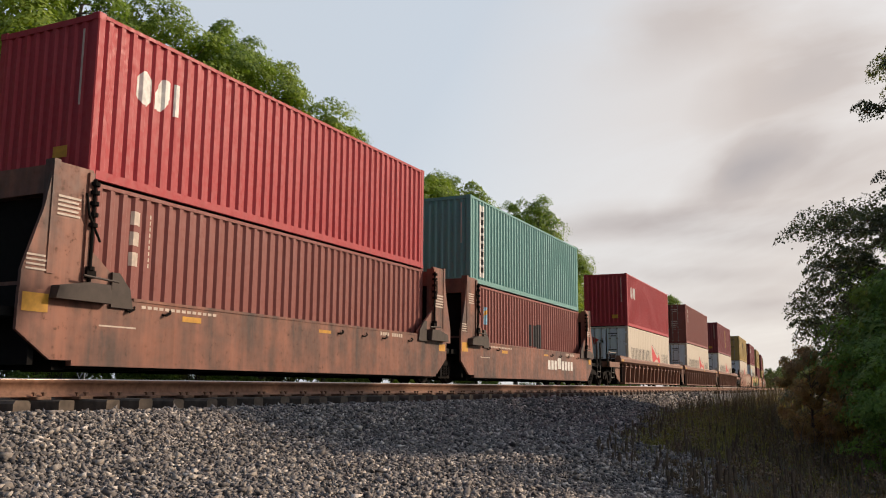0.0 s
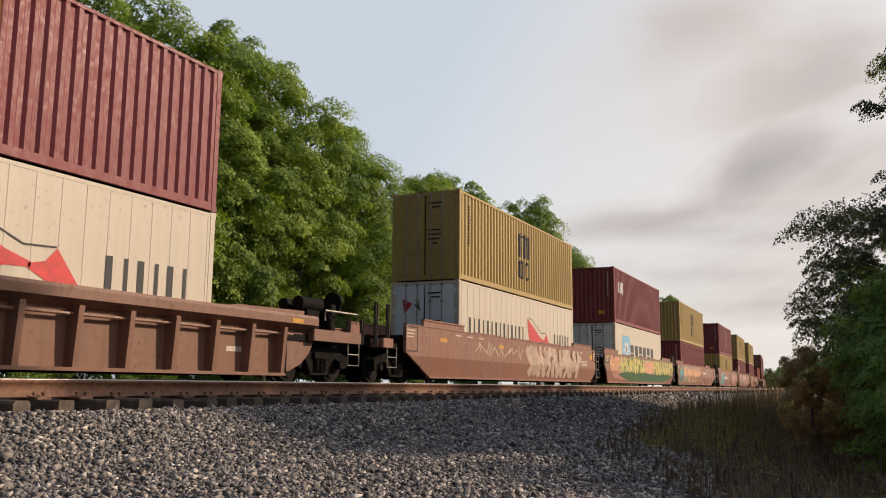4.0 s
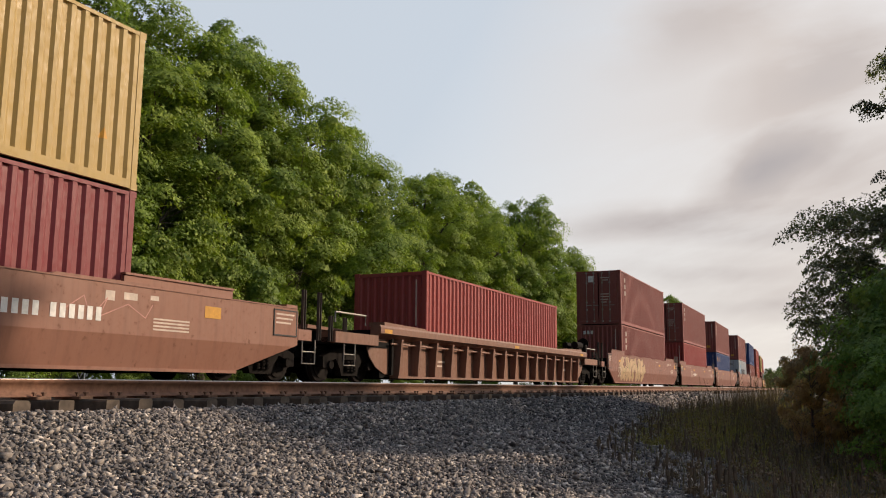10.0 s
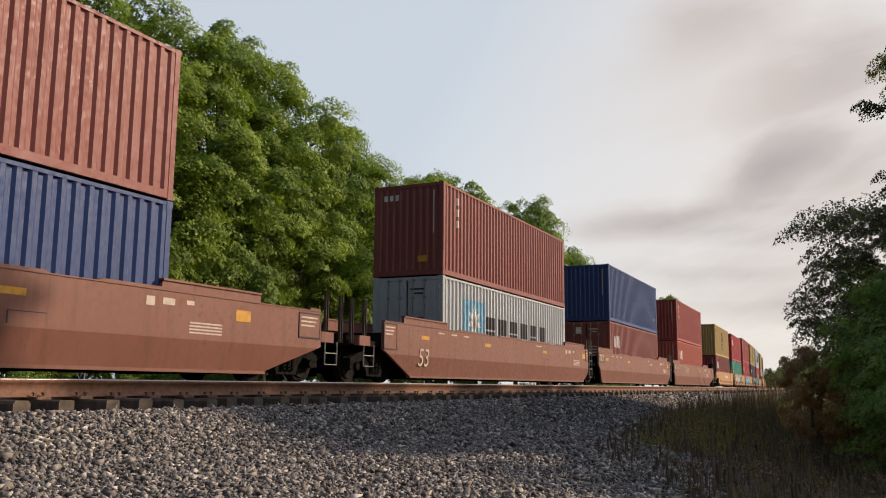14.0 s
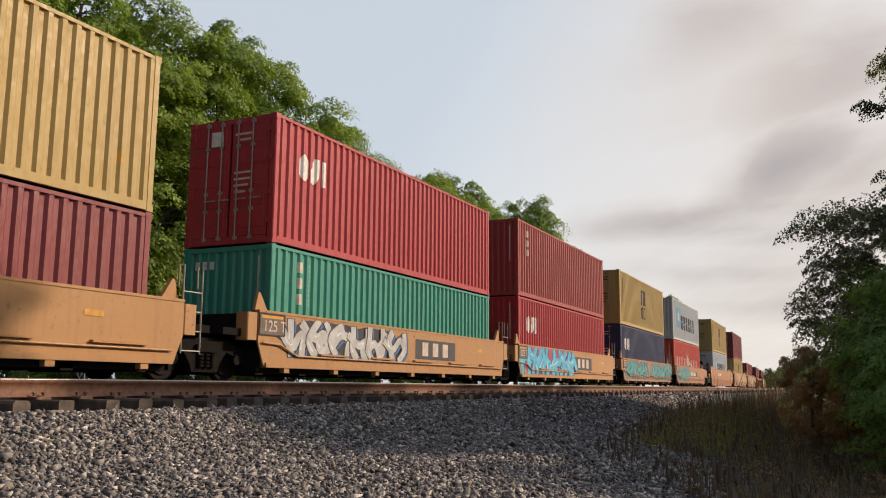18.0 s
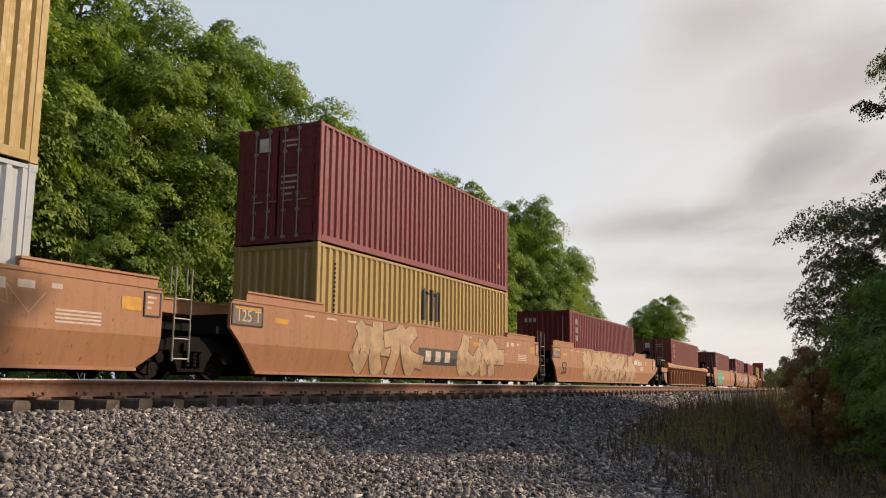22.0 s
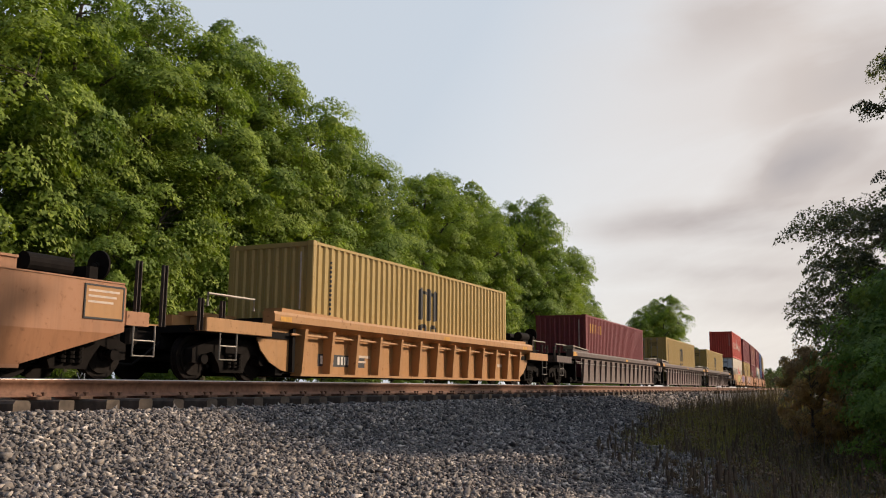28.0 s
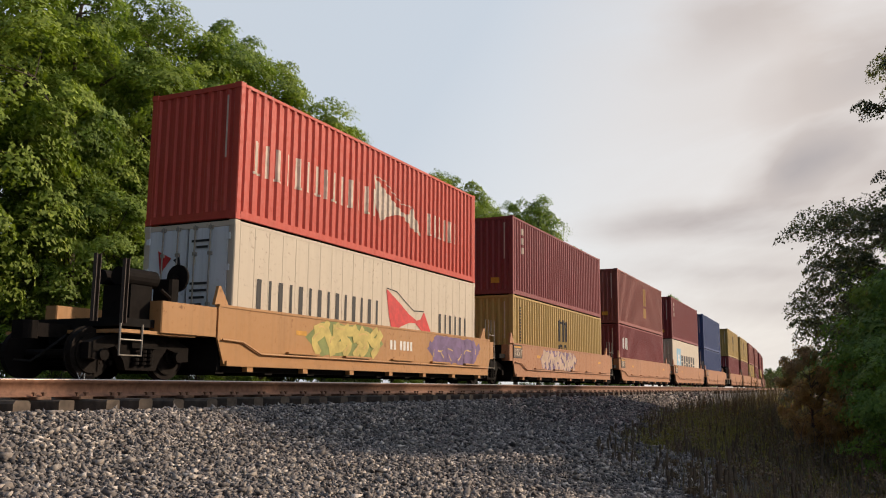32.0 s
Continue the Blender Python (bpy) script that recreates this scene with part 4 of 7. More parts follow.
def car_ribbed(c, lead, tail, half=9.5, top=1.47):
    """A well unit whose sides carry upright stakes under a heavy top chord."""
    car = thing("well_car", CAR_WORDS[c] + " double-stack well car unit with ribbed sides", "rail car", "well cars of the train")
    P = CAR[c]
    def web():
        if c == "dark":  # the web stops short of the trucks
            return Shape().prism([(-half + 1.95, 0.2), (half - 1.95, 0.2), (half - 1.8, 1.2), (-half + 1.8, 1.2)], 1.385, 1.415, "x").box(1.20, 1.47, -half + 1.9, half - 1.9, 0.14, 0.20).mesh("side_web")
        arch = [(half - 1.35 + 1.4 * math.sin(a), 0.2 + 0.92 * (1 - math.cos(a))) for a in (0, 0.35, 0.7, 1.05, 1.35)]
        s = Shape().prism([(-y, z) for y, z in reversed(arch)] + [(y, z) for y, z in arch] + [(half + 0.1, 1.2), (-half - 0.1, 1.2)], 1.235, 1.262, "x")
        s.box(1.20, 1.47, -half + 1.3, half - 1.3, 0.14, 0.20)
        return s.mesh("side_web")
    def chord():
        s = Shape().prism([(1.235, top - 0.33), (1.30, top - 0.33), (1.54, top - 0.21), (1.54, top - 0.06), (1.51, top), (1.235, top)], -half + 0.2, half - 0.2, "y")
        return s.mesh("top_chord")
    def stake():
        if c == "dark":
            return Shape().prism([(1.40, 0.16), (1.455, 0.16), (1.525, 1.16), (1.40, 1.16)], -0.035, 0.035, "y").mesh("stake")
        return Shape().prism([(1.262, 0.16), (1.46, 0.16), (1.535, 1.16), (1.262, 1.16)], -0.055, 0.055, "y").mesh("stake")
    w, ch, st = shared(("b_web", half, c == "dark"), web), shared(("b_chord", half, top), chord), shared(("b_stake", c == "dark"), stake)
    for turn in (0, 180):
        m = pose(0, 0, 0, 0, 0, turn)
        part("side_web", w, CAR["taupe"] if c == "dark" else P, car, at=m)
        part("top_chord", ch, P, car, at=m)
        n = 16 if half > 9 else 13
        for k in range(n):
            inset = 2.0 if c == "dark" else 1.4
            part("stake", st, P, car, at=m @ pose(0, -half + inset + k * (2 * half - 2 * inset) / (n - 1), 0))
    part("well_floor", shared(("b_floor", half), lambda: well_floor(half - 0.7, 1.23)), STEEL, car)
    pipe = Shape().tube([(1.40, -half + 1, top - 0.44), (1.40, half - 1, top - 0.44)], 0.03)
    part("air_pipe", pipe, P, car, "long air pipe under the top chord")
    if c == "dark":
        part("air_pipe", Shape().tube([(1.46, -half + 1, top - 0.50), (1.46, half - 1, top - 0.50)], 0.016), GALV, car, "long pale air pipe under the top chord")
        for y in (-half + 0.22, half - 0.62):
            part("end_plate", Shape().box(1.54, 1.552, y, y + 0.4, top - 0.21, top - 0.04), YELLOW, car, "faded orange end plate")
    for sign, end in ((-1, lead), (1, tail)):
        end_frame(car, P, sign * (half - 1.2), sign, 3.0 if end else 1.6)
        for x0, x1 in ((0.95, 1.42), (-1.42, -0.95)):
            part("guide_plate", Shape().prism([(sign * (half - 3.2), top), (sign * (half - 0.6), top), (sign * (half - 0.6), top + 0.10), (sign * (half - 2.9), top + 0.06)], x0, x1, "x"), P, car)
            if c == "dark":
                part("guide_rail", Shape().prism([(sign * (half - 3.1), top + 0.10), (sign * (half - 0.6), top + 0.20), (sign * (half - 0.6), top + 0.24), (sign * (half - 3.1), top + 0.14)], x0, x1, "x").box(x0, x1, min(sign * (half - 0.8), sign * (half - 0.7)), max(sign * (half - 0.8), sign * (half - 0.7)), top, top + 0.2), GALV, car, "pale raised container guide")
        for sx in (-1, 1):
            a, b = sorted((sign * (half - 0.25), sign * (half + 1.8 if end else half + 0.15)))
            part("end_sill", Shape().box(min(sx * 1.05, sx * 1.46), max(sx * 1.05, sx * 1.46), a, b, 0.94, 1.20, 0.02), P, car)
        if end:
            truck(car, sign * (half + 0.55))
            coupler(car, sign * (half + 1.5), sign)
            handrails(car, sign * (half + 1.3), sign, 1.55)
            part("end_rail", Shape().tube([(1.38, sign * (half + 1.7), 1.42), (1.38, sign * (half + 1.7), 1.66), (1.38, sign * (half + 0.3), 1.66), (1.38, sign * (half + 0.3), 1.42)], 0.025), GALV, car, "low steel end rail")
        else:
            ladder(car, half + 0.0, z1=1.75) if sign > 0 else None
    if tail:
        brake_gear(car, half + 0.9)
    else:
        truck(car, 9.85)
    if c == "umber" and not lead:
        writing("125 T", 0.31, CREAM, car, on_side(1.264, -half + 1.27, 0.42), "painted capacity figures")
    elif c != "dark":
        part("label_panel", Shape().box(1.262, 1.266, -half + 1.2, -half + 1.6, 0.45, 0.75), CREAM, car, "small pale panel")
    part("lettering", shared(("b_letters", half), lambda: joined([rect(-half + 3.7, -half + 4.6, 0.62, 0.68), rect(-half + 3.7, -half + 4.4, 0.5, 0.55), rect(half - 3.0, half - 2.5, 0.6, 0.7)], 1.266, False)), CREAM, car, "small bars of pale lettering")["kind"] = "stuff"
    marks("reflector_stripe", car, YELLOW, [rect(y, y + 0.4, top - 0.2, top - 0.1) for y in (-half + 0.4, 0.3, half - 1.2)], 1.54, False, "yellow reflective stripe", 0.008)
    return car


def car_short(c, lead, tail):
    """A 40-foot well unit with smooth upright sides over a stepped bottom sill."""
    car = thing("well_car", CAR_WORDS[c] + " short double-stack well car unit with smooth sides", "rail car", "well cars of the train")
    P = CAR[c]
    h = 6.75
    def side():
        s = Shape().prism([(-h, 0.80), (-h, 1.46), (h, 1.46), (h, 0.80), (h - 0.2, 0.34), (-h + 0.2, 0.34)], 1.42, 1.46, "x")
        s.box(1.36, 1.475, -h, h, 1.42, 1.47)
        s.prism([(-h + 0.25, 0.30), (h - 0.25, 0.30), (h - 0.25, 0.40), (-h + 0.25, 0.40)], 1.34, 1.50, "x")
        for k in range(7):
            y = -h + 0.9 + k * (2 * h - 1.9) / 6
            s.box(1.36, 1.48, y, y + 0.18, 0.20, 0.31)
        return s.mesh("side_wall")
    w = shared("d_side", side)
    for turn in (0, 180):
        part("side_wall", w, P, car, at=pose(0, 0, 0, 0, 0, turn))
    part("well_floor", shared("d_floor", lambda: well_floor(6.6)), STEEL, car)
    def line():
        s = Shape().tube([(1.50, -h + 0.1, 0.80), (1.50, -h + 0.7, 0.78), (1.50, -h + 1.3, 0.56), (1.50, h - 0.3, 0.54)], 0.022)
        for k in range(5):
            y = -h + 2.2 + k * 2.3
            s.box(1.46, 1.54, y, y + 1.2, 0.60, 0.64)
        return s.mesh("side_rail")
    part("side_rail", shared("d_line", line), P, car, "long pipe along the side")
    for sign, end in ((-1, lead), (1, tail)):
        end_frame(car, P, sign * 6.55, sign, 2.5 if end else 1.1)
        for sx in (-1, 1):
            a, b = sorted((sign * 6.78, sign * (8.25 if end else 7.1)))
            part("end_post", Shape().box(min(sx * 1.15, sx * 1.46), max(sx * 1.15, sx * 1.455), a, b, 0.84, 1.4, 0.02), P, car)
        if end:
            truck(car, sign * 8.3)
            coupler(car, sign * 9.0, sign)
            handrails(car, sign * 9.1, sign)
            part("walkway", Shape().box(-1.4, 1.4, min(sign * 7.3, sign * 9.1), max(sign * 7.3, sign * 9.1), 0.80, 0.86), P, car, "open steel end platform")
        else:
            ladder(car, 6.75, z0=0.5, z1=2.12, w=0.5) if sign > 0 else None
    for sign in (-1, 1):
        for sx in (-1, 1):
            part("guide_tip", shared(("d_tip", sign, sx), lambda: Shape().prism([(sign * 6.30, 1.47), (sign * 6.72, 1.47), (sign * 6.62, 1.84), (sign * 6.56, 1.84)], min(sx * 1.26, sx * 1.33), max(sx * 1.26, sx * 1.33), "x").mesh("guide_tip")), P, car, "pointed container guide")
    if not lead:
        framed_panel(car, -h + 0.04, -h + 0.86, 0.98, 1.38, 1.46, plain_grey(), "framed data panel", True)
    brake_gear(car, 7.7 if tail else -7.7) if lead or tail else None
    if not tail:
        truck(car, 7.8)
    marks("reflector_stripe", car, YELLOW, [rect(y, y + 0.4, 1.02, 1.12) for y in (-4.2, 4.5)], 1.46, False, "yellow reflective stripe", 0.008)
    return car


def weathered(c):
    """The car's paint under long dark runs of soot and rust and paler worn patches."""
    def make():
        col = {"rust": (0.30, 0.112, 0.066)}[c]
        m = paint("weathered_" + c + "_car_paint", col, rust=0.5, fade=0.5, grime=0.5)
        nt = m.node_tree
        b = nt.nodes["Principled BSDF"]
        base = b.inputs["Base Color"].links[0].from_socket
        runs = ramp(nt, noise_tex(nt, space(nt, (1, 1.6, 0.16)), 1.5, 5), 0.38, 0.60)
        broad = ramp(nt, noise_tex(nt, space(nt), 0.8, 5), 0.40, 0.58)
        soot = blend(nt, blend(nt, 1.0, blend(nt, 0.5, runs, broad), (0.9, 0.9, 0.9), "MULTIPLY"), base, (0.050, 0.036, 0.032))
        nt.links.new(soot, b.inputs["Base Color"])
        return m
    return shared(("weathered", c), make)


def car_bulkhead(c, lead, tail):
    """An old 40-foot well unit with tall braced bulkheads at both ends."""
    car = thing("well_car", CAR_WORDS[c] + " well car unit with tall end bulkheads", "rail car", "well cars of the train")
    P = weathered(c)
    def side():
        s = Shape().prism([(-7.42, 0.72), (-7.42, 1.34), (7.1, 1.34), (7.1, 0.75), (6.5, 0.30), (-6.8, 0.30)], 1.43, 1.49, "x")
        s.box(1.38, 1.50, -6.4, 6.4, 0.22, 0.31)
        s.box(1.36, 1.505, -5.2, 5.2, 1.32, 1.37)
        return s.mesh("side_wall")
    w = shared("a_side", side)
    def tower():
        s = Shape().prism([(-7.4, 1.2), (-7.4, 1.6), (-7.08, 2.6), (-6.95, 3.35), (-6.2, 3.35), (-6.2, 2.1), (-5.3, 1.45), (-5.2, 1.2)], 1.42, 1.48, "x")
        s.box(1.30, 1.50, -6.98, -6.86, 1.6, 3.38)
        s.box(1.28, 1.52, -6.3, -6.2, 1.5, 3.3)
        return s.mesh("bulkhead_tower")
    def lock_gear():
        s = Shape().tube([(1.54, -6.2, 1.5), (1.54, -6.2, 3.2)], 0.028)
        for z in (1.75, 2.45, 2.62, 2.80, 2.98, 3.12):
            s.disc(1.54, -6.2, z, 0.075, 0.03, "z", 10)
        return s.tube([(1.53, -6.35, 2.95), (1.56, -6.3, 2.6), (1.56, -6.05, 2.2)], 0.02).box(1.48, 1.58, -6.28, -6.1, 1.60, 1.72).mesh("lock_gear")

    def lock_box():
        s = Shape().prism([(-6.9, 1.22), (-6.85, 1.42), (-6.3, 1.52), (-5.85, 1.52), (-5.8, 1.22)], 1.48, 1.66, "x")
        return s.tube([(1.64, -6.4, 1.62), (1.66, -5.7, 1.58)], 0.02).mesh("lock_box")
    tw = shared("a_tower", tower)
    tw2 = shared("a_tower2", lambda: flipped(tw))
    for turn in (0, 180):
        m = pose(0, 0, 0, 0, 0, turn)
        part("side_wall", w, P, car, at=m)
        part("bulkhead_tower", tw, P, car, at=m)
        part("bulkhead_tower", tw2, P, car, at=m)
        part("bulkhead_plate", shared("a_plate", lambda: Shape().box(-1.40, 1.40, -6.72, -6.66, 0.3, 2.86).mesh("bulkhead_plate")), STEEL, car, "dark bulkhead plate", at=m)
        part("cross_beam", shared("a_beam", lambda: Shape().box(-1.42, 1.42, -6.95, -6.75, 2.85, 3.3).box(-1.42, 1.42, -6.95, -6.8, 0.9, 1.5).mesh("cross_beam")), P, car, at=m)
    gear, chest = shared("a_gear", lock_gear), shared("a_chest", lock_box)
    part("lock_gear", gear, IRON, car, "dark rod and rollers of the container lock")
    part("lock_gear", shared("a_gear2", lambda: flipped(gear)), IRON, car, "dark rod and rollers of the container lock", at=pose(0, 0, 0, 0, 0, 180))
    part("lock_box", chest, POST, car, "grimy dark lock box")
    part("lock_box", shared("a_chest2", lambda: flipped(chest)), POST, car, "grimy dark lock box", at=pose(0, 0, 0, 0, 0, 180))
    for sign, a in ((-1, -5.62), (1, 5.34)):
        part("gusset", Shape().prism([(a - 0.1, 1.18), (a + 0.38, 1.18), (a + 0.3, 1.5), (a + 0.05, 1.75), (a - 0.1, 1.75)] if sign < 0 else [(a - 0.1, 1.18), (a + 0.38, 1.18), (a + 0.38, 1.75), (a + 0.23, 1.75), (a - 0.02, 1.5)], 1.49, 1.54, "x"), POST, car, "grimy dark gusset plate")
    for y in (-5.35, -4.5, 1.2, 2.3, 3.3, 4.7):
        part("tie_hook", Shape().tube([(1.49, y, 1.15), (1.56, y + 0.02, 1.13), (1.58, y + 0.10, 1.18), (1.52, y + 0.16, 1.22)], 0.022), IRON, car, "small dark hook")
    part("well_floor", shared("d_floor", lambda: well_floor(6.6)), STEEL, car)
    for sign, end in ((-1, lead), (1, tail)):
        end_frame(car, P, sign * 7.0, sign, 2.4 if end else 0.7)
        if end:
            truck(car, sign * 8.2)
            coupler(car, sign * 8.9, sign)
            handrails(car, sign * 8.4, sign)
    if not tail:
        truck(car, 7.78)
    part("lettering", shared("a_letters", lambda: joined([rect(-6.98, -6.42 - 0.04 * (k % 2), 2.52 + 0.07 * k, 2.555 + 0.07 * k) for k in range(5)] + [rect(-7.34, -6.95 - 0.05 * (k % 2), 1.62 + 0.07 * k, 1.65 + 0.07 * k) for k in range(4)] + [rect(6.3, 6.9, 2.2 + 0.08 * k, 2.24 + 0.08 * k) for k in range(5)]
                                                         + bars(-5.0, 1.215, 0.05, 14, 0.14, 0.7) + bars(3.2, 1.215, 0.09, 4, 0.12, 0.7) + bars(3.8, 1.215, 0.09, 5, 0.12, 0.7) + [rect(-5.9, -5.1, 0.86, 0.885)], 1.49, False)), CREAM, car, "bars of pale lettering")["kind"] = "stuff"
    if tail:
        marks("word_mark", car, WHITE, bars(0.9, 0.62, 0.36, 3, 0.40, 0.72) + [rect(2.12, 2.55, 0.66, 1.1)] + bars(2.66, 0.62, 0.36, 4, 0.40, 0.72), 1.49, False, "white bar of a word mark")
    marks("reflector_stripe", car, YELLOW, [rect(-7.36, -6.9, 1.0, 1.28), rect(-4.0, -3.5, 1.06, 1.16), rect(0.4, 0.9, 1.12, 1.19), rect(6.6, 7.0, 0.95, 1.15)], 1.49, False, "yellow reflective stripe", 0.008)
    return car


CAR_WORDS = {"rust": "rust-red", "brown": "red-brown", "umber": "weathered umber-brown", "clay": "faded clay-brown", "orange": "faded orange", "amber": "yellow-orange", "dark": "dark grime-brown"}
BUILDERS = {"A": car_bulkhead, "B": car_ribbed, "C": car_smooth, "D": car_short, "S": lambda c, lead, tail: car_ribbed(c, lead, tail, 8.1)}
HI, LO = 2.896, 2.591
# middle of each unit along the train; kind, paint, leading and trailing end; boxes from below: colour, height, doors lead, mark, refrigerated
TRAIN = [
    (-325.75, "A", "rust", 0, 0, ("brown", HI, 0, "v", 0), ("red", HI, 0, "c", 0)),
    (-310.20, "A", "rust", 0, 1, ("brown", HI, 0, "k", 0), ("teal", HI, 0, "f", 0)),
    (-288.45, "B", "umber", 1, 0, ("white", HI, 1, "h", 1), ("red", HI, 0, "c", 0)),
    (-268.75, "B", "umber", 0, 0, ("white", HI, 1, "h", 1), ("brown", HI, 1, "v", 0)),
    (-248.98, "B", "umber", 0, 1, ("white", HI, 1, "h", 1), ("maroon", HI, 0, "g", 0)),
    (-225.32, "C", "clay", 1, 0, ("white", HI, 1, "h", 1), ("yellow", HI, 1, "m", 0)),
    (-205.63, "C", "clay", 0, 0, ("white", HI, 1, "s", 1), ("maroon", HI, 0, "c", 0)),
    (-185.85, "C", "clay", 0, 1, ("maroon", HI, 0, "", 0), ("yellow", HI, 0, "m", 0)),
    (-162.24, "C", "clay", 1, 0, ("yellow", HI, 0, "m", 0), ("maroon", HI, 0, "g", 0)),
    (-142.70, "C", "clay", 0, 0, ("maroon", HI, 1, "c", 0), ("yellow", HI, 0, "m", 0)),
    (-122.97, "C", "clay", 0, 1, ("maroon", HI, 1, "", 0), ("yellow", HI, 1, "m", 0)),
    (-99.50, "B", "umber", 1, 1, ("rose", HI, 0, "", 0)),
    (-76.09, "C", "brown", 1, 0, ("brown", HI, 0, "v", 0), ("brown", HI, 1, "v", 0)),
    (-56.35, "C", "brown", 0, 0, ("rose", HI, 0, "", 0), ("brown", HI, 1, "v", 0)),
    (-36.75, "C", "brown", 0, 1, ("blue", HI, 0, "y", 0), ("brown", HI, 0, "v", 0)),
    (-13.08, "C", "brown", 1, 0, ("grey", HI, 1, "s", 0), ("brown", HI, 0, "v", 0)),
    (6.71, "C", "brown", 0, 0, ("brown", HI, 1, "c", 0), ("blue", HI, 0, "", 0)),
    (26.30, "C", "brown", 0, 1, ("coral", HI, 0, "c", 0), ("rose", HI, 0, "v", 0)),
    (47.95, "D", "amber", 1, 0, ("maroon", LO, 0, "c", 0), ("yellow", HI, 0, "m", 0)),
    (63.62, "D", "amber", 0, 0, ("green", LO, 0, "v", 0), ("red", HI, 1, "c", 0)),
    (78.60, "D", "amber", 0, 0, ("red", HI, 0, "c", 0), ("rose", HI, 0, "v", 0)),
    (94.20, "D", "orange", 0, 0, ("navy", HI, 1, "c", 0), ("yellow", HI, 1, "m", 0)),
    (109.96, "D", "orange", 0, 1, ("scarlet", HI, 0, "H", 0), ("grey", HI, 0, "s", 0)),
    (130.84, "C", "orange", 1, 0, ("grey", HI, 1, "s", 0), ("yellow", HI, 1, "m", 0)),
    (150.70, "C", "orange", 0, 0, ("yellow", HI, 0, "m", 0), ("maroon", HI, 1, "", 0)),
    (170.35, "C", "orange", 0, 1, ("maroon", HI, 0, "v", 0)),
    (194.32, "B", "orange", 1, 1, ("brown", HI, 1, "v", 0)),
    (218.30, "C", "orange", 1, 0, ("brown", HI, 0, "v", 0)),
    (238.07, "C", "orange", 0, 0, ("brown", HI, 0, "v", 0)),
    (257.90, "C", "orange", 0, 1, ("rose", HI, 0, "", 0)),
    (280.49, "S", "amber", 1, 1, ("yellow", HI, 0, "m", 0)),
    (302.82, "B", "dark", 1, 0, ("maroon", HI, 0, "y", 0)),
    (322.41, "B", "dark", 0, 0, ("yellow", HI, 1, "m", 0)),
    (342.00, "B", "dark", 0, 1, ("yellow", HI, 1, "m", 0)),
    (365.09, "D", "amber", 1, 0, ("white", HI, 1, "h", 1), ("scarlet", HI, 0, "H", 0)),
    (380.75, "D", "orange", 0, 0, ("yellow", HI, 0, "m", 0), ("maroon", HI, 0, "v", 0)),
    (396.45, "D", "orange", 0, 0, ("maroon", HI, 0, "c", 0), ("brown", HI, 0, "g", 0)),
    (412.15, "D", "orange", 0, 0, ("white", HI, 0, "s", 1), ("maroon", HI, 0, "v", 0)),
    (427.75, "D", "orange", 0, 1, ("blue", HI, 0, "", 0), ("blue", HI, 0, "", 0)),
    (447.60, "D", "orange", 1, 0, ("maroon", HI, 0, "", 0), ("yellow", HI, 0, "m", 0)),
    (463.30, "D", "orange", 0, 0, ("brown", HI, 0, "", 0), ("yellow", HI, 0, "m", 0)),
    (479.00, "D", "orange", 0, 0, ("yellow", HI, 0, "m", 0), ("brown", HI, 0, "", 0)),
    (494.70, "D", "orange", 0, 1, ("maroon", HI, 0, "", 0), ("brown", HI, 0, "", 0)),
    (514.50, "C", "brown", 1, 0, ("yellow", HI, 0, "m", 0), ("maroon", HI, 0, "", 0)),
    (534.20, "C", "brown", 0, 1, ("brown", HI, 0, "", 0), ("brown", HI, 0, "", 0)),
]
FLOOR = 0.37
MOVING = []  # (thing, middle along the train, height)
UNITS = []


def build_train():
    made = {}
    for mid, kind, c, lead, tail, *boxes in TRAIN:
        key = (kind, c, lead, tail)
        if key in made:
            car = copy_thing(made[key], Matrix())
        else:
            car = made[key] = BUILDERS[kind](c, lead, tail)
        UNITS.append(car)
        MOVING.append((car, mid, 0.0))
        z = FLOOR
        for colour, h, doors, mark, reefer in boxes:
            MOVING.append((container(colour, h, doors, mark, reefer), mid, z))
            z += h + 0.02


build_train()


# -- spray paint and lettering on single cars --
SPRAY = {
    "cyan": (0.08, 0.42, 0.62), "lime": (0.40, 0.58, 0.10), "pink": (0.42, 0.06, 0.14), "white": (0.66, 0.66, 0.62), "cream": (0.48, 0.35, 0.26), "peach": (0.60, 0.30, 0.16),
    "mint": (0.16, 0.48, 0.36), "teal": (0.10, 0.30, 0.30), "green": (0.06, 0.13, 0.06), "moss": (0.20, 0.24, 0.07), "yellow": (0.52, 0.42, 0.12), "blue": (0.05, 0.14, 0.34),
    "purple": (0.16, 0.10, 0.22), "ink": (0.025, 0.022, 0.03), "tan": (0.46, 0.31, 0.175), "silver": (0.46, 0.46, 0.46), "rosy": (0.46, 0.22, 0.18), "gold": (0.55, 0.38, 0.13),
    "clay": (0.27, 0.12, 0.075), "brick": (0.36, 0.10, 0.04), "orange": (0.50, 0.17, 0.04), "deep": (0.012, 0.06, 0.08), "sea": (0.06, 0.27, 0.28), "umber": (0.10, 0.055, 0.035),
}


def spray(colour):
    return shared(("spray", colour), lambda: plain(colour + "_spray_paint", SPRAY[colour], 0.55, 0.0, 0.3, 3.0))


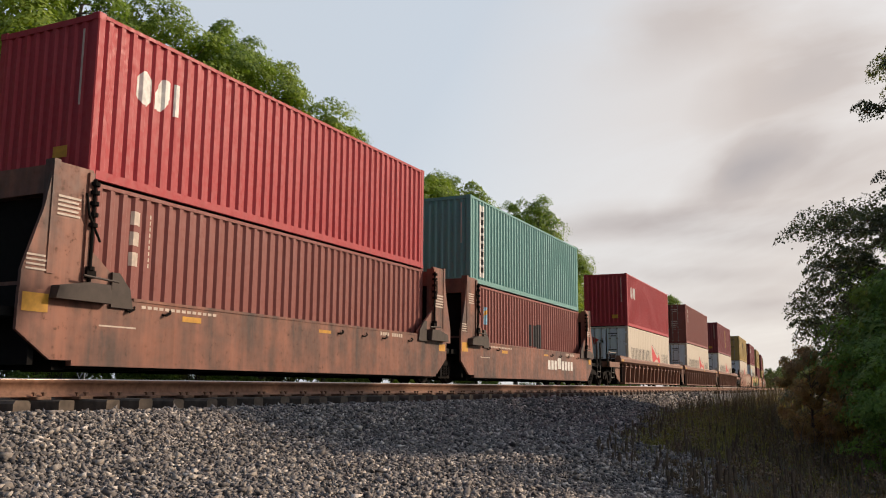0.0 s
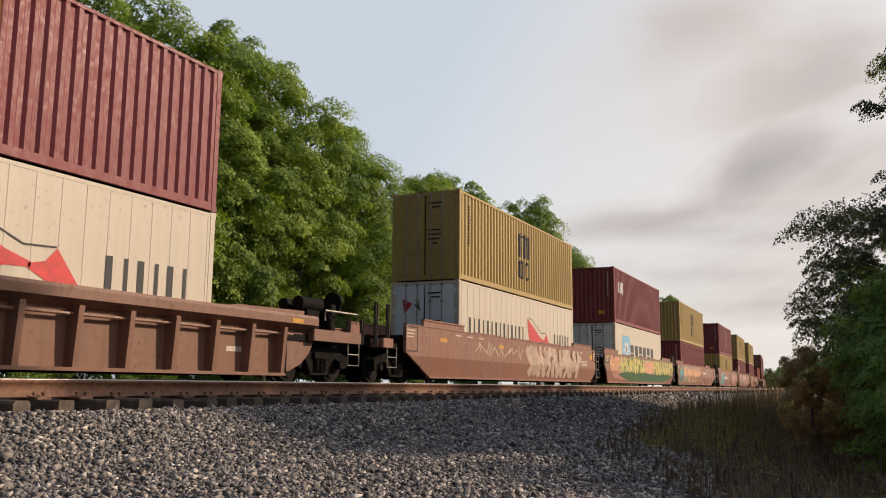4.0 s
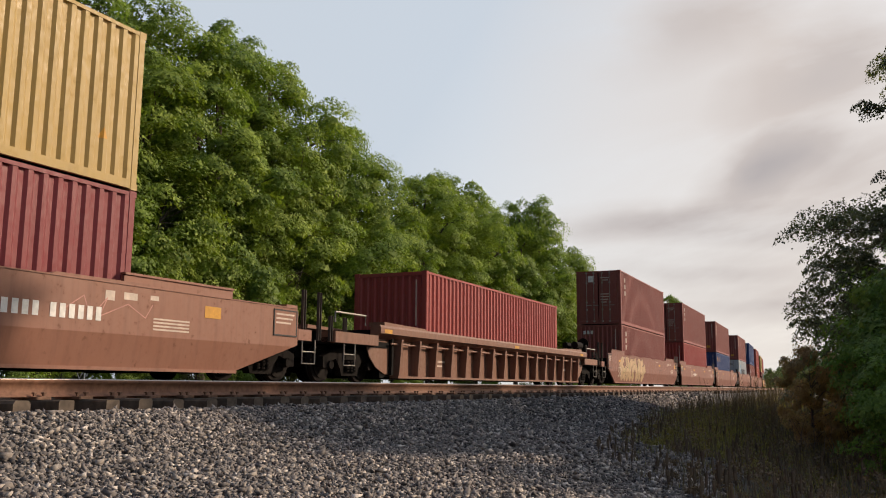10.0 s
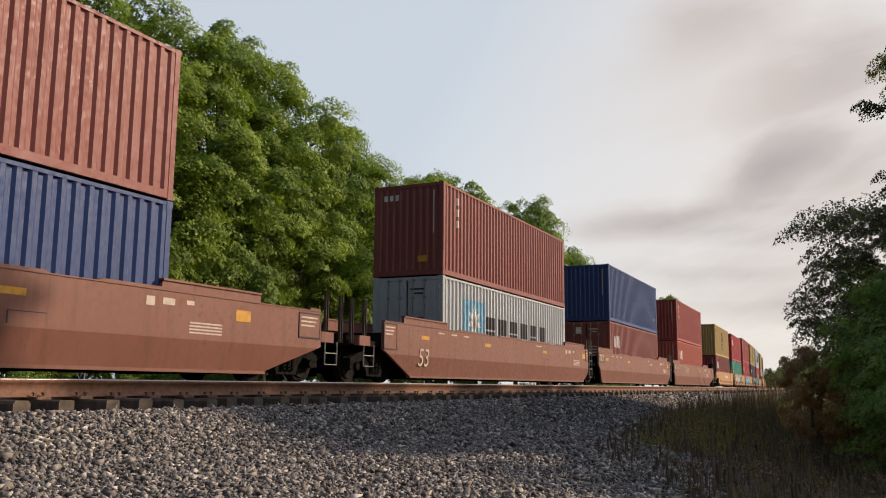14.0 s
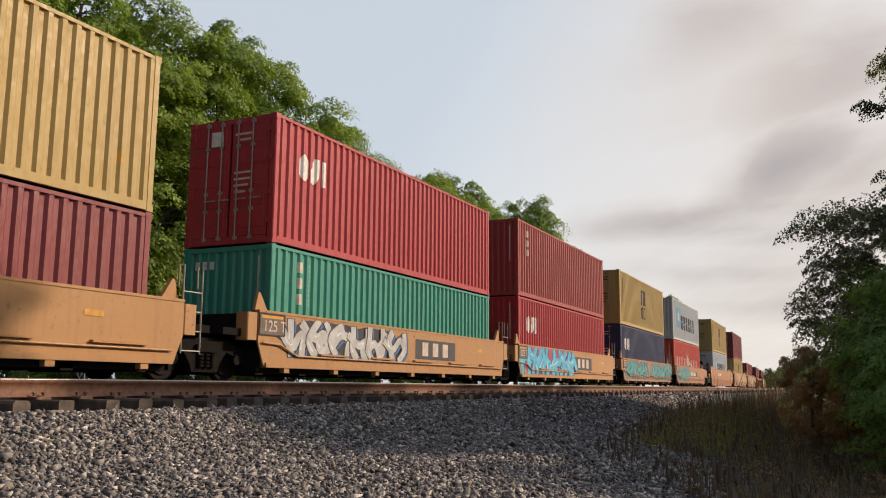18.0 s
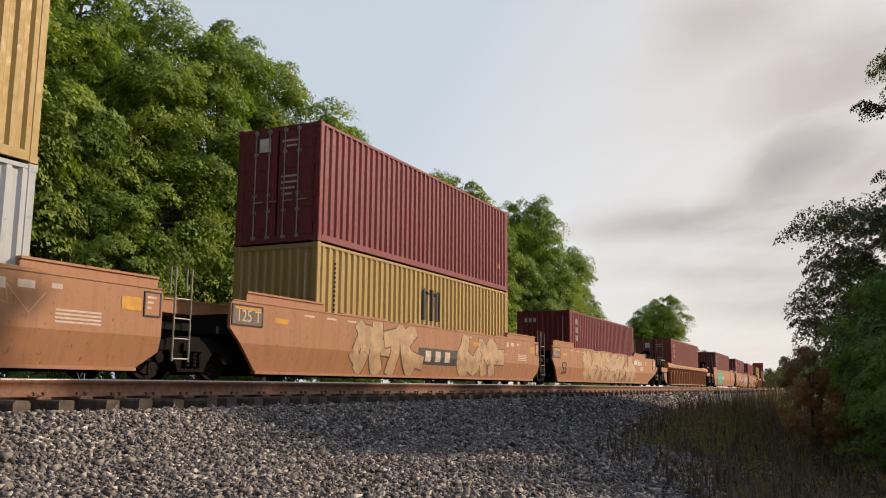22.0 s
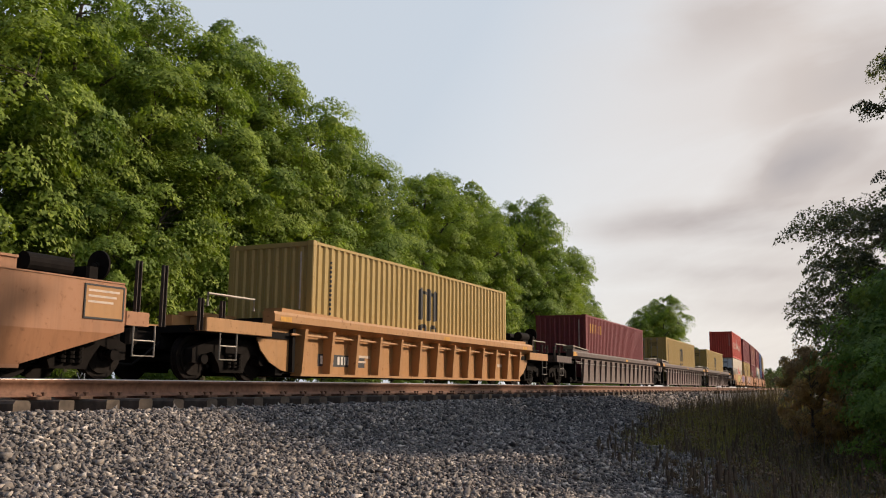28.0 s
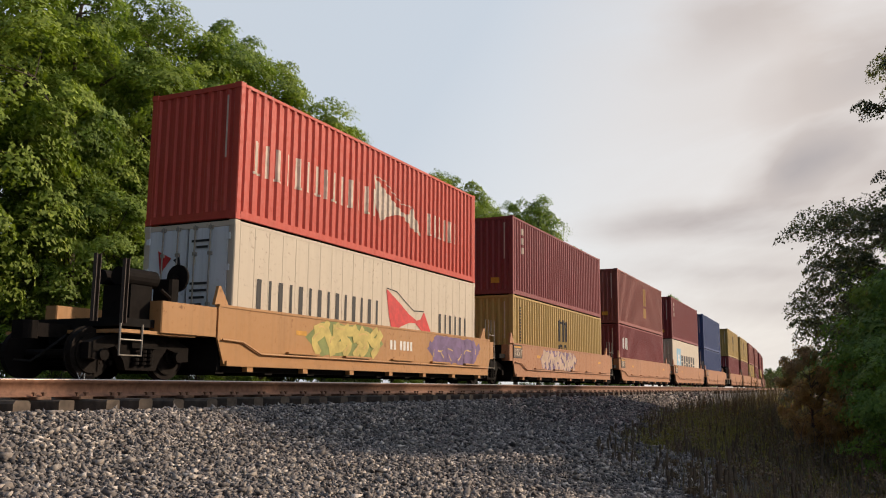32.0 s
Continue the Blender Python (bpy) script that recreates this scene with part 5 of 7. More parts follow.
def cloud_shape(rnd, y0, y1, z0, z1, step=0.35, rough=0.3):
    """An uneven patch."""
    n = max(3, int((y1 - y0) / step))
    pts = []
    for i in range(n + 1):
        u = i / n
        ease = min(1.0, min(u, 1 - u) * 6)
        mid, half = (z0 + z1) / 2, (z1 - z0) / 2
        pts.append((y0 + (y1 - y0) * u, mid - half * ease * rnd.uniform(1 - rough, 1), mid + half * ease * rnd.uniform(1 - rough, 1)))
    return pts


def convex(corners):
    """A convex outline as (y, low z, high z) stops."""
    ys = sorted({round(p[0], 4) for p in corners})
    out = []
    for y in ys:
        zs = []
        for (ya, za), (yb, zb) in zip(corners, corners[1:] + corners[:1]):
            if abs(yb - ya) < 2e-4:
                zs += [za, zb] if abs(y - ya) < 4e-4 else []
            elif min(ya, yb) - 1e-4 <= y <= max(ya, yb) + 1e-4:
                zs.append(za + (zb - za) * (y - ya) / (yb - ya))
        out.append((y, min(zs), max(zs)))
    return out


def slab(ya, za, yb, zb, w0, w1):
    """A flat brush stroke of uneven width from one point to another."""
    d = math.hypot(yb - ya, zb - za)
    u, v = (yb - ya) / d, (zb - za) / d
    ya, za, yb, zb = ya - u * w0 * 0.35, za - v * w0 * 0.35, yb + u * w1 * 0.35, zb + v * w1 * 0.35
    return [(ya - v * w0 / 2, za + u * w0 / 2), (ya + v * w0 / 2, za - u * w0 / 2), (yb + v * w1 / 2, zb - u * w1 / 2), (yb - v * w1 / 2, zb + u * w1 / 2)]


def bend(points, n=14):
    """A smooth line through the points."""
    pts = [points[0]] + points + [points[-1]]
    out = []
    for i in range(1, len(pts) - 2):
        p0, p1, p2, p3 = (np.array(q) for q in pts[i - 1:i + 3])
        for k in range(max(3, n // (len(points) - 1))):
            t = k / max(3, n // (len(points) - 1))
            out.append(0.5 * (2 * p1 + (p2 - p0) * t + (2 * p0 - 5 * p1 + 4 * p2 - p3) * t * t + (3 * p1 - p0 - 3 * p2 + p3) * t ** 3))
    return out + [np.array(points[-1], float)]


def brush(line, w0, w1, x, lift, z0, z1):
    """A painted stroke that follows a line of (y, z) on a side, from width w0 to w1."""
    v, f = [], []
    n = len(line)
    for i, q in enumerate(line):
        d = line[min(i + 1, n - 1)] - line[max(i - 1, 0)]
        d = d / max(np.hypot(*d), 1e-6)
        w = (w0 + (w1 - w0) * i / (n - 1)) / 2
        ends = (-0.45 if i == 0 else 0.45 if i == n - 1 else 0.0) * w
        for k in (-1, -0.34, 0.34, 1):
            y, z = q[0] - d[1] * w * k + d[0] * ends, q[1] + d[0] * w * k + d[1] * ends
            z = min(max(z, z0), z1)
            v.append(((np.interp(z, [e[0] for e in x], [e[1] for e in x]) if isinstance(x, list) else x) + lift, y, z))
    for i in range(n - 1):
        f += [(i * 4 + k, i * 4 + k + 1, i * 4 + k + 5, i * 4 + k + 4) for k in range(3)]
    return v, f


def graffiti(car, x, y0, y1, z0, z1, back, fill, rim, glint, seed, n=6, fat=0.31):
    """A sprayed piece as plain overlapping curved strokes: ground, outlines, fills and highlights. It spells nothing."""
    rnd = random.Random(seed)

    def spot(name, strokes, colour, lift):
        s = Shape()
        for k, (line, a, b) in enumerate(strokes):
            s.add(*brush(line, a, b, x, lift + 0.0004 * k, z0 - 0.03, z1 + 0.02))
        if s.f:
            part(name, s, spray(colour), car)
    if back:
        part("sprayed_ground", Shape().add(*ribbon(cloud_shape(rnd, y0 - 0.25, y1 + 0.25, z0 - 0.04, z1 + 0.02, 0.3, 0.16), x, False, 0.003)), spray(back), car)
    pitch, tall = (y1 - y0) / n, z1 - z0
    for i in range(n):
        y = y0 + pitch * (i + rnd.uniform(-0.05, 0.05))
        w, shear = pitch * rnd.uniform(1.05, 1.3), rnd.uniform(-0.05, 0.16) * tall
        lo, hi = z0 + rnd.uniform(0.06, 0.14) * tall, z1 - rnd.uniform(0.05, 0.16) * tall
        th = fat * min(tall, pitch * 1.1) * 0.85
        body, edge, light, drop = [], [], [], []
        slash = [[(u + rnd.uniform(-0.12, 0.12), -0.05), (u + rnd.uniform(-0.3, 0.3), 0.35), (u + rnd.uniform(-0.3, 0.3), 0.68), (u + rnd.uniform(-0.2, 0.2), 1.05)] for u in (0.18, 0.72)]
        hook = [(rnd.uniform(-0.25, 0.0), rnd.uniform(0.1, 0.9)), (0.3, rnd.uniform(0.1, 0.9)), (0.7, rnd.uniform(0.1, 0.9)), (rnd.uniform(1.0, 1.3), rnd.uniform(0.1, 0.9))]
        for pts in slash + [hook]:
            jit = [(u + rnd.uniform(-0.05, 0.05), q + rnd.uniform(-0.04, 0.04)) for u, q in pts]
            line = [np.array((y + 0.08 * w + u * w * 0.84 + shear * q, lo + q * (hi - lo))) for u, q in bend(jit)]
            a, b = th * rnd.uniform(0.85, 1.3), th * rnd.uniform(0.75, 1.25)
            body.append((line, a, b))
            edge.append((line, a + 0.075, b + 0.075))
            drop.append(([q + np.array((0.07, -0.05)) for q in line], a + 0.04, b + 0.04))
            m = len(line)
            k0 = rnd.randrange(0, max(1, m // 2))
            part_of = [q + np.array((-0.22 * a, 0.16 * a)) for q in line[k0:k0 + max(4, m // 3)]]
            if len(part_of) > 2:
                light.append((part_of, 0.05, 0.02))
        if rim:
            if back:
                spot("sprayed_shadow", drop, "ink" if rim != "ink" else "blue", 0.0042 + 0.0046 * i)
            spot("sprayed_outline", edge, rim, 0.0055 + 0.0046 * i)
        spot("sprayed_body", body, fill, 0.0072 + 0.0046 * i)
        if glint:
            spot("sprayed_glint", light, glint, 0.0090 + 0.0046 * i)


def tags(car, x, y0, y1, z0, z1, colour, seed, n=8, w=0.03):
    """One thin sprayed scribble."""
    rnd = random.Random(seed)
    pts = []
    for i in range(2 * n):
        u = i / (2 * n - 1)
        pts.append((y0 + (y1 - y0) * (u + rnd.uniform(-0.5, 0.9) / n), (z1 if i % 2 else z0) + (0.35 if not i % 2 else -0.35) * rnd.random() * (z1 - z0)))
    s = Shape()
    for k, (p, q) in enumerate(zip(pts, pts[1:])):
        for r in [convex(slab(*p, *q, w, w))]:
            s.add(*ribbon(r, x, False, 0.004 + 0.0002 * k))
    part("sprayed_line", s, spray(colour), car)


def number_bars(car, x, y, z, h=0.22, n=4, m=6, colour=None):
    """A reporting mark and number as plain bars."""
    for k in range(n):
        part("lettering", Shape().add(*ribbon(rect(y + k * h * 0.8, y + k * h * 0.8 + h * 0.5, z, z + h), x, False, 0.008)), colour or WHITE, car)
    y += (n + 0.8) * h * 0.8
    for k in range(m):
        part("lettering", Shape().add(*ribbon(rect(y + k * h * 0.8, y + k * h * 0.8 + h * 0.5, z, z + h), x, False, 0.008)), colour or WHITE, car)


def sign_plate(car, x, y0, y1, z0, z1):
    part("sign_plate", Shape().add(*ribbon(rect(y0, y1, z0, z1), x, False, 0.006)), CHARCOAL, car, "dark painted sign panel")
    w = (y1 - y0) / 4
    for k in range(3):
        part("word_mark", Shape().add(*ribbon(rect(y0 + w * (k + 0.65), y0 + w * (k + 1.2), z0 + 0.09, z1 - 0.07), x, False, 0.009)), CREAM, car)


def decorate():
    C, D, B = [(0.22, 1.36), (0.76, 1.47), (1.6, 1.47)], 1.46, 1.266
    flat = 1.47
    U = UNITS
    tags(U[2], B, -6.0, 5.0, 0.4, 0.9, "cream", 2, 3)
    tags(U[5], C, -5.5, -1.0, 0.9, 1.4, "cream", 5, 12, 0.05)
    graffiti(U[5], C, -0.5, 5.8, 0.34, 1.45, None, "cream", "rosy", None, 51, 6)
    rnd = random.Random(63)
    for colour, y0, y1, z0, z1, lift in (("rosy", -8.2, -3.0, 0.3, 1.5, 0.0), ("moss", -6.4, 8.3, 0.26, 1.58, 0.001), ("green", -6.6, 8.2, 0.25, 0.92, 0.002), ("peach", -0.6, 2.6, 0.7, 1.5, 0.0025)):
        part("sprayed_ground", Shape().add(*ribbon(cloud_shape(rnd, y0, y1, z0, z1, 0.5, 0.18), C, False, 0.002 + lift)), spray(colour), U[6], colour + " sprayed patch")
    graffiti(U[6], C, -6.2, -0.6, 0.72, 1.54, None, "yellow", "green", "lime", 61, 6, 0.34)
    graffiti(U[6], C, 2.2, 8.0, 0.72, 1.54, None, "yellow", "green", "peach", 62, 6, 0.34)
    graffiti(U[6], C, -8.4, -6.4, 0.7, 1.5, None, "peach", None, None, 64, 3)
    graffiti(U[7], C, -6.6, 1.2, 0.34, 1.52, "teal", "peach", "umber", "gold", 71, 5, 0.36)
    graffiti(U[7], C, -8.4, -6.7, 0.34, 1.45, None, "teal", None, "blue", 72, 2)
    number_bars(U[7], C, 3.2, 1.0, 0.2)
    graffiti(U[8], C, -8.0, -5.4, 0.28, 1.34, None, "teal", "cream", None, 81, 2, 0.42)
    graffiti(U[8], C, 2.6, 7.0, 0.34, 1.5, None, "rosy", "cream", None, 82, 5)
    number_bars(U[8], C, -4.95, 0.79, 0.29)
    graffiti(U[9], C, -7.6, 1.2, 0.30, 1.54, "rosy", "rosy", "cream", "mint", 91, 4, 0.44)
    for k, (y, z) in enumerate(((-6.4, 1.0), (-5.6, 0.5), (-4.0, 0.9), (-3.2, 0.5), (-1.6, 1.05), (-0.6, 0.55), (0.4, 0.9))):
        part("sprayed_patch", Shape().add(*ribbon(cloud_shape(random.Random(900 + k), y, y + 0.9, z, z + 0.42, 0.2), C, False, 0.03)), spray("mint" if k % 2 else "silver"), U[9], "pale sprayed patch")
    part("sprayed_patch", Shape().add(*ribbon(rect(1.7, 3.7, 0.50, 1.14), C, False, 0.005)), spray("peach"), U[9], "orange painted panel")
    for k in range(3):
        part("sprayed_bar", Shape().add(*ribbon(rect(2.0 + 0.55 * k, 2.35 + 0.55 * k, 0.62, 1.04), C, False, 0.009)), spray("brick"), U[9], "red-brown bar")
    graffiti(U[9], C, 4.2, 7.4, 0.34, 1.4, None, "rosy", "cream", "tan", 92, 4, 0.3)
    graffiti(U[10], C, -7.8, -2.6, 0.30, 1.5, None, "clay", "cream", None, 101, 4, 0.40)
    tags(U[10], C, -2.4, 2.0, 1.05, 1.35, "tan", 103, 14, 0.025)
    number_bars(U[10], C, 3.4, 0.95, 0.22)
    graffiti(U[12], C, -7.6, -2.0, 0.30, 1.5, None, "tan", "umber", "moss", 121, 4, 0.42)
    for i in (12, 14, 15, 23, 25):
        writing("53", 0.70, CREAM if i < 20 else CHARCOAL, U[i], on_side(flat - 0.018, -8.18, 0.49) @ Matrix.Rotation(radians(5.5), 4, "X"), "painted length mark")
    number_bars(U[13], C, -3.1, 0.86, 0.2, 1, 2)
    ring = [np.array((-4.35 + 0.3 * math.cos(k * math.tau / 20), 1.0 + 0.3 * math.sin(k * math.tau / 20))) for k in range(21)]
    part("round_mark", Shape().add(*brush(ring, 0.03, 0.03, C, 0.006, 0.2, 1.6)), CREAM, U[13], "thin pale painted ring")
    for k in range(5):
        part("lettering", Shape().add(*ribbon(rect(-4.55 + 0.06 * (k % 2), -4.15 - 0.06 * (k % 2), 1.14 - 0.08 * k, 1.18 - 0.08 * k), C, False, 0.006)), CREAM, U[13])
    for k in range(4):
        part("lettering", Shape().add(*ribbon(rect(-3.7 + 0.55 * k, -3.35 + 0.55 * k, 0.9, 1.02), C, False, 0.006)), CREAM, U[13])
    tags(U[13], C, -2.2, -1.6, 0.75, 1.1, "tan", 131, 3, 0.02)
    tags(U[13], C, 3.2, 5.5, 0.4, 0.95, "tan", 13, 4)
    tags(U[14], C, -5.4, -4.2, 0.6, 1.3, "tan", 14, 4, 0.02)
    for k in (5, 7, 8, 10, 12, 17, 23, 24, 28):  # faint chalk and spray scribbles
        tags(U[k], C, 4.4 - 0.3 * (k % 5), 6.2, 0.95, 1.4, "tan" if k > 20 else "rosy", 700 + k, 4, 0.018)
    tags(U[17], C, 5.0, 7.4, 0.4, 1.3, "tan", 177, 5, 0.025)
    tags(U[17], C, -4.6, -3.2, 0.9, 1.5, "cream", 17, 6, 0.04)
    number_bars(U[18], D, -0.9, 0.92, 0.26)
    graffiti(U[19], D, -5.9, -0.6, 0.55, 1.36, "ink", "silver", "ink", "white", 191, 6)
    sign_plate(U[19], D, 0.2, 2.8, 0.68, 1.22)
    graffiti(U[20], D, -6.5, 0.1, 0.40, 1.42, "pink", "cyan", "blue", "white", 201, 6)
    sign_plate(U[20], D, 0.2, 2.8, 0.68, 1.22)
    graffiti(U[21], D, -6.3, -0.6, 0.40, 1.42, "orange", "sea", "deep", "mint", 211, 6, 0.26)
    graffiti(U[21], D, 0.4, 6.4, 0.40, 1.42, "orange", "sea", "deep", "mint", 212, 6, 0.26)
    graffiti(U[22], D, -6.5, -1.3, 0.40, 1.42, "rosy", "sea", "deep", "cream", 221, 5, 0.26)
    part("number_plate", Shape().add(*ribbon(rect(-0.65, 2.65, 0.78, 1.14), D, False, 0.005)), CHARCOAL, U[22], "dark painted panel")
    number_bars(U[22], D, -0.5, 0.83, 0.27)
    number_bars(U[23], C, -4.6, 1.05, 0.28)
    graffiti(U[24], C, -4.9, -1.6, 0.24, 1.52, None, "tan", "umber", None, 241, 2, 0.42)
    sign_plate(U[24], C, -1.36, 1.2, 0.54, 1.0)
    graffiti(U[24], C, 1.5, 4.3, 0.30, 1.50, None, "tan", "umber", None, 242, 2, 0.42)
    graffiti(U[25], C, -4.9, 4.6, 0.28, 1.56, None, "tan", "umber", "cream", 251, 5, 0.46)
    number_bars(U[25], C, 5.0, 1.15, 0.22)
    tags(U[26], B, -6.1, -4.1, 0.3, 0.85, "white", 26, 4, 0.04)
    graffiti(U[27], C, -7.5, -3.6, 0.32, 1.54, None, "mint", None, "teal", 271, 5, 0.34)
    tags(U[27], C, -8.3, -6.8, 1.0, 1.5, "mint", 272, 4, 0.025)
    number_bars(U[27], C, -4.3, 0.80, 0.24)
    graffiti(U[28], C, -5.0, -0.8, 0.44, 1.3, None, "cream", None, None, 281, 6, 0.2)
    graffiti(U[28], C, 1.6, 6.4, 0.44, 1.3, None, "silver", None, "mint", 282, 6, 0.2)
    number_bars(U[29], C, 1.4, 1.0, 0.28)
    for k, y in ((26, -5.3), (30, -5.85)):
        part("number_plate", Shape().add(*ribbon(rect(y, y + 2.1, 0.38, 0.66), B, False, 0.003)), CHARCOAL, U[k], "dark painted panel")
        number_bars(U[k], B, y + 0.1, 0.43, 0.19, 4, 6)
    number_bars(U[33], B, -4.55, 0.57, 0.2, 4, 0)
    number_bars(U[33], B, -3.4, 0.57, 0.2, 0, 6)
    graffiti(U[34], D, -3.6, -0.6, 0.62, 1.4, "moss", "yellow", None, "gold", 341, 3)
    number_bars(U[34], D, 0.0, 0.88, 0.24, 2, 4)
    graffiti(U[34], D, 2.4, 5.6, 0.62, 1.38, "purple", "purple", None, "gold", 342, 3)
    graffiti(U[35], D, -3.6, 0.6, 0.62, 1.36, "purple", "cream", "purple", None, 351, 5)


decorate()

marker_stake()

# ---- trees, bushes and weeds ----
BARK = plain("grey_brown_bark", (0.09, 0.07, 0.055), 0.9, 0.0, 0.45, 5.0)
LEAF_A = leaf("maple_leaves", (0.065, 0.12, 0.022), (0.37, 0.46, 0.082), 0.36)
LEAF_B = leaf("ash_leaves", (0.05, 0.10, 0.025), (0.30, 0.40, 0.078), 0.36)
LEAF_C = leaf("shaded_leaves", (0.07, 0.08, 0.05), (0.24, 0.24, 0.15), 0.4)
LEAF_D = leaf("autumn_red_leaves", (0.28, 0.19, 0.12), (0.62, 0.42, 0.24), 0.5)
LEAF_E = leaf("bright_bush_leaves", (0.08, 0.15, 0.04), (0.26, 0.38, 0.10), 0.4)
LEAF_F = leaf("distant_leaves", (0.075, 0.11, 0.045), (0.24, 0.29, 0.11), 0.3)
PATCH = (10.0, 13.8)  # where green grass outgrows the dry stalks
WEED = leaf("dry_weed_stalks", (0.07, 0.053, 0.041), (0.21, 0.16, 0.115), 0.2)
UNDER_A = leaf("olive_weed_leaves", (0.14, 0.12, 0.036), (0.34, 0.28, 0.085), 0.2)
UNDER_B = leaf("withered_weed_leaves", (0.105, 0.074, 0.052), (0.29, 0.20, 0.13), 0.2)
GRASS = leaf("olive_grass", (0.17, 0.17, 0.045), (0.42, 0.38, 0.11), 0.3)


def leaf_cloud(rng, centres, radii, per, size, fine=False, outward=None):
    """Folded diamond leaves scattered round the clump centres, facing mostly outwards and up."""
    k = len(centres)
    n = k * per
    c = np.repeat(centres, per, 0)
    r = np.repeat(radii, per)
    d = rng.normal(size=(n, 3))
    d /= np.linalg.norm(d, axis=1)[:, None]
    d[:, 2] *= 0.75
    pos = c + d * (r * rng.uniform(0.35, 1.0, n) ** 0.7)[:, None]
    normal = d * 0.7 + rng.normal(0, 0.45, (n, 3)) + np.array([0, 0, 0.35])
    if outward is not None:
        normal += 0.8 * np.repeat(outward, per, 0)
    normal /= np.linalg.norm(normal, axis=1)[:, None]
    along = np.cross(normal, rng.normal(size=(n, 3)))
    along /= np.linalg.norm(along, axis=1)[:, None]
    across = np.cross(normal, along)
    s = size * rng.lognormal(0, 0.25, n)
    tip = along * s[:, None]
    wing = across * (s * 0.62)[:, None] + normal * (s * 0.18)[:, None]
    wing2 = -across * (s * 0.62)[:, None] + normal * (s * 0.18)[:, None]
    if fine:  # a single pointed face is enough for small leaves
        v = np.stack([pos - tip * 0.8 + wing, pos + tip, pos - tip * 0.8 + wing2], 1).reshape(-1, 3)
        return v, np.arange(n * 3).reshape(n, 3)
    v = np.stack([pos - tip * 0.9, pos + wing, pos + tip, pos + wing2], 1).reshape(-1, 3)
    f = np.arange(n * 4).reshape(n, 4)
    return v, f


def tree(name, label, height, spread, low, boughs, per, size, mat, seed, top=0.45, group="", clump=0.42):
    """Trunk, limbs to every bough, and boughs of leaf clumps with gaps between them.
    spread: half-width; low: where the crown begins; top: how broad it still is near its top."""
    rng = np.random.default_rng(seed)
    t = thing(name, label, "tree" if height > 4 else "bush", group)
    lean = rng.uniform(-0.05, 0.05, 2) * height
    bole = Shape()
    path = [(lean[0] * k * k, lean[1] * k * k, height * 0.93 * k) for k in (0, 0.1, 0.25, 0.45, 0.7, 1.0)]
    bole.tube(path[:2], height * 0.0125, 9)
    for a, b, ra in zip(path[1:], path[2:], (0.0115, 0.0095, 0.007, 0.004)):
        bole.tube([a, b], height * ra, 8)
    part("trunk", bole, BARK, t)
    limbs = Shape()
    cs, rs, outs = [], [], []
    for i in range(boughs):
        u = ((i + rng.uniform(0, 1)) / boughs)
        z = low + (height - low) * u
        w = spread * (math.sin(math.pi * min(1.0, 0.22 + u * 0.5)) if u < 0.56 else 1.0 - (1.0 - top) * ((u - 0.56) / 0.44) ** 1.7)
        a = i * 2.4 + rng.uniform(-0.5, 0.5)
        rad = w * rng.uniform(0.35, 1.0) * (0.35 if u > 0.93 else 1.0)
        p = Vector((math.cos(a) * rad + lean[0] * u, math.sin(a) * rad + lean[1] * u, z))
        root = Vector((lean[0] * u * u, lean[1] * u * u, max(0.1, z - 0.55 * rad)))
        mid = root.lerp(p, 0.55) + Vector((0, 0, 0.08 * rad))
        thick = height * 0.0022 + 0.003 * rad
        limbs.tube([root, mid], thick * 1.5, 5).tube([mid, p], thick, 5)
        size_b = (0.24 + 0.10 * rng.uniform()) * spread * (0.75 if u > 0.85 else 1.0)
        for k in range(11):
            d = Vector(rng.normal(size=3)).normalized()
            d.z = d.z * 0.55 + 0.15
            q = p + d * size_b * rng.uniform(0.45, 1.15) + Vector((math.cos(a), math.sin(a), -0.1)) * size_b * rng.uniform(0, 0.6)
            cs.append(tuple(q))
            outs.append(tuple((q - p + Vector((math.cos(a), math.sin(a), 0.2)) * size_b * 0.5).normalized()))
            rs.append(clump * spread / 3.6 * rng.uniform(0.6, 1.35))
            if k % 3 == 0:
                limbs.tube([tuple(p), tuple(q)], thick * 0.45, 4)
    tagged(part("branching", limbs, BARK, t), kind="stuff")
    v, f = leaf_cloud(rng, np.array(cs), np.array(rs), per, size, True, np.array(outs))
    part("crown", fast_mesh("crown", v, f, None), mat, t)
    return t


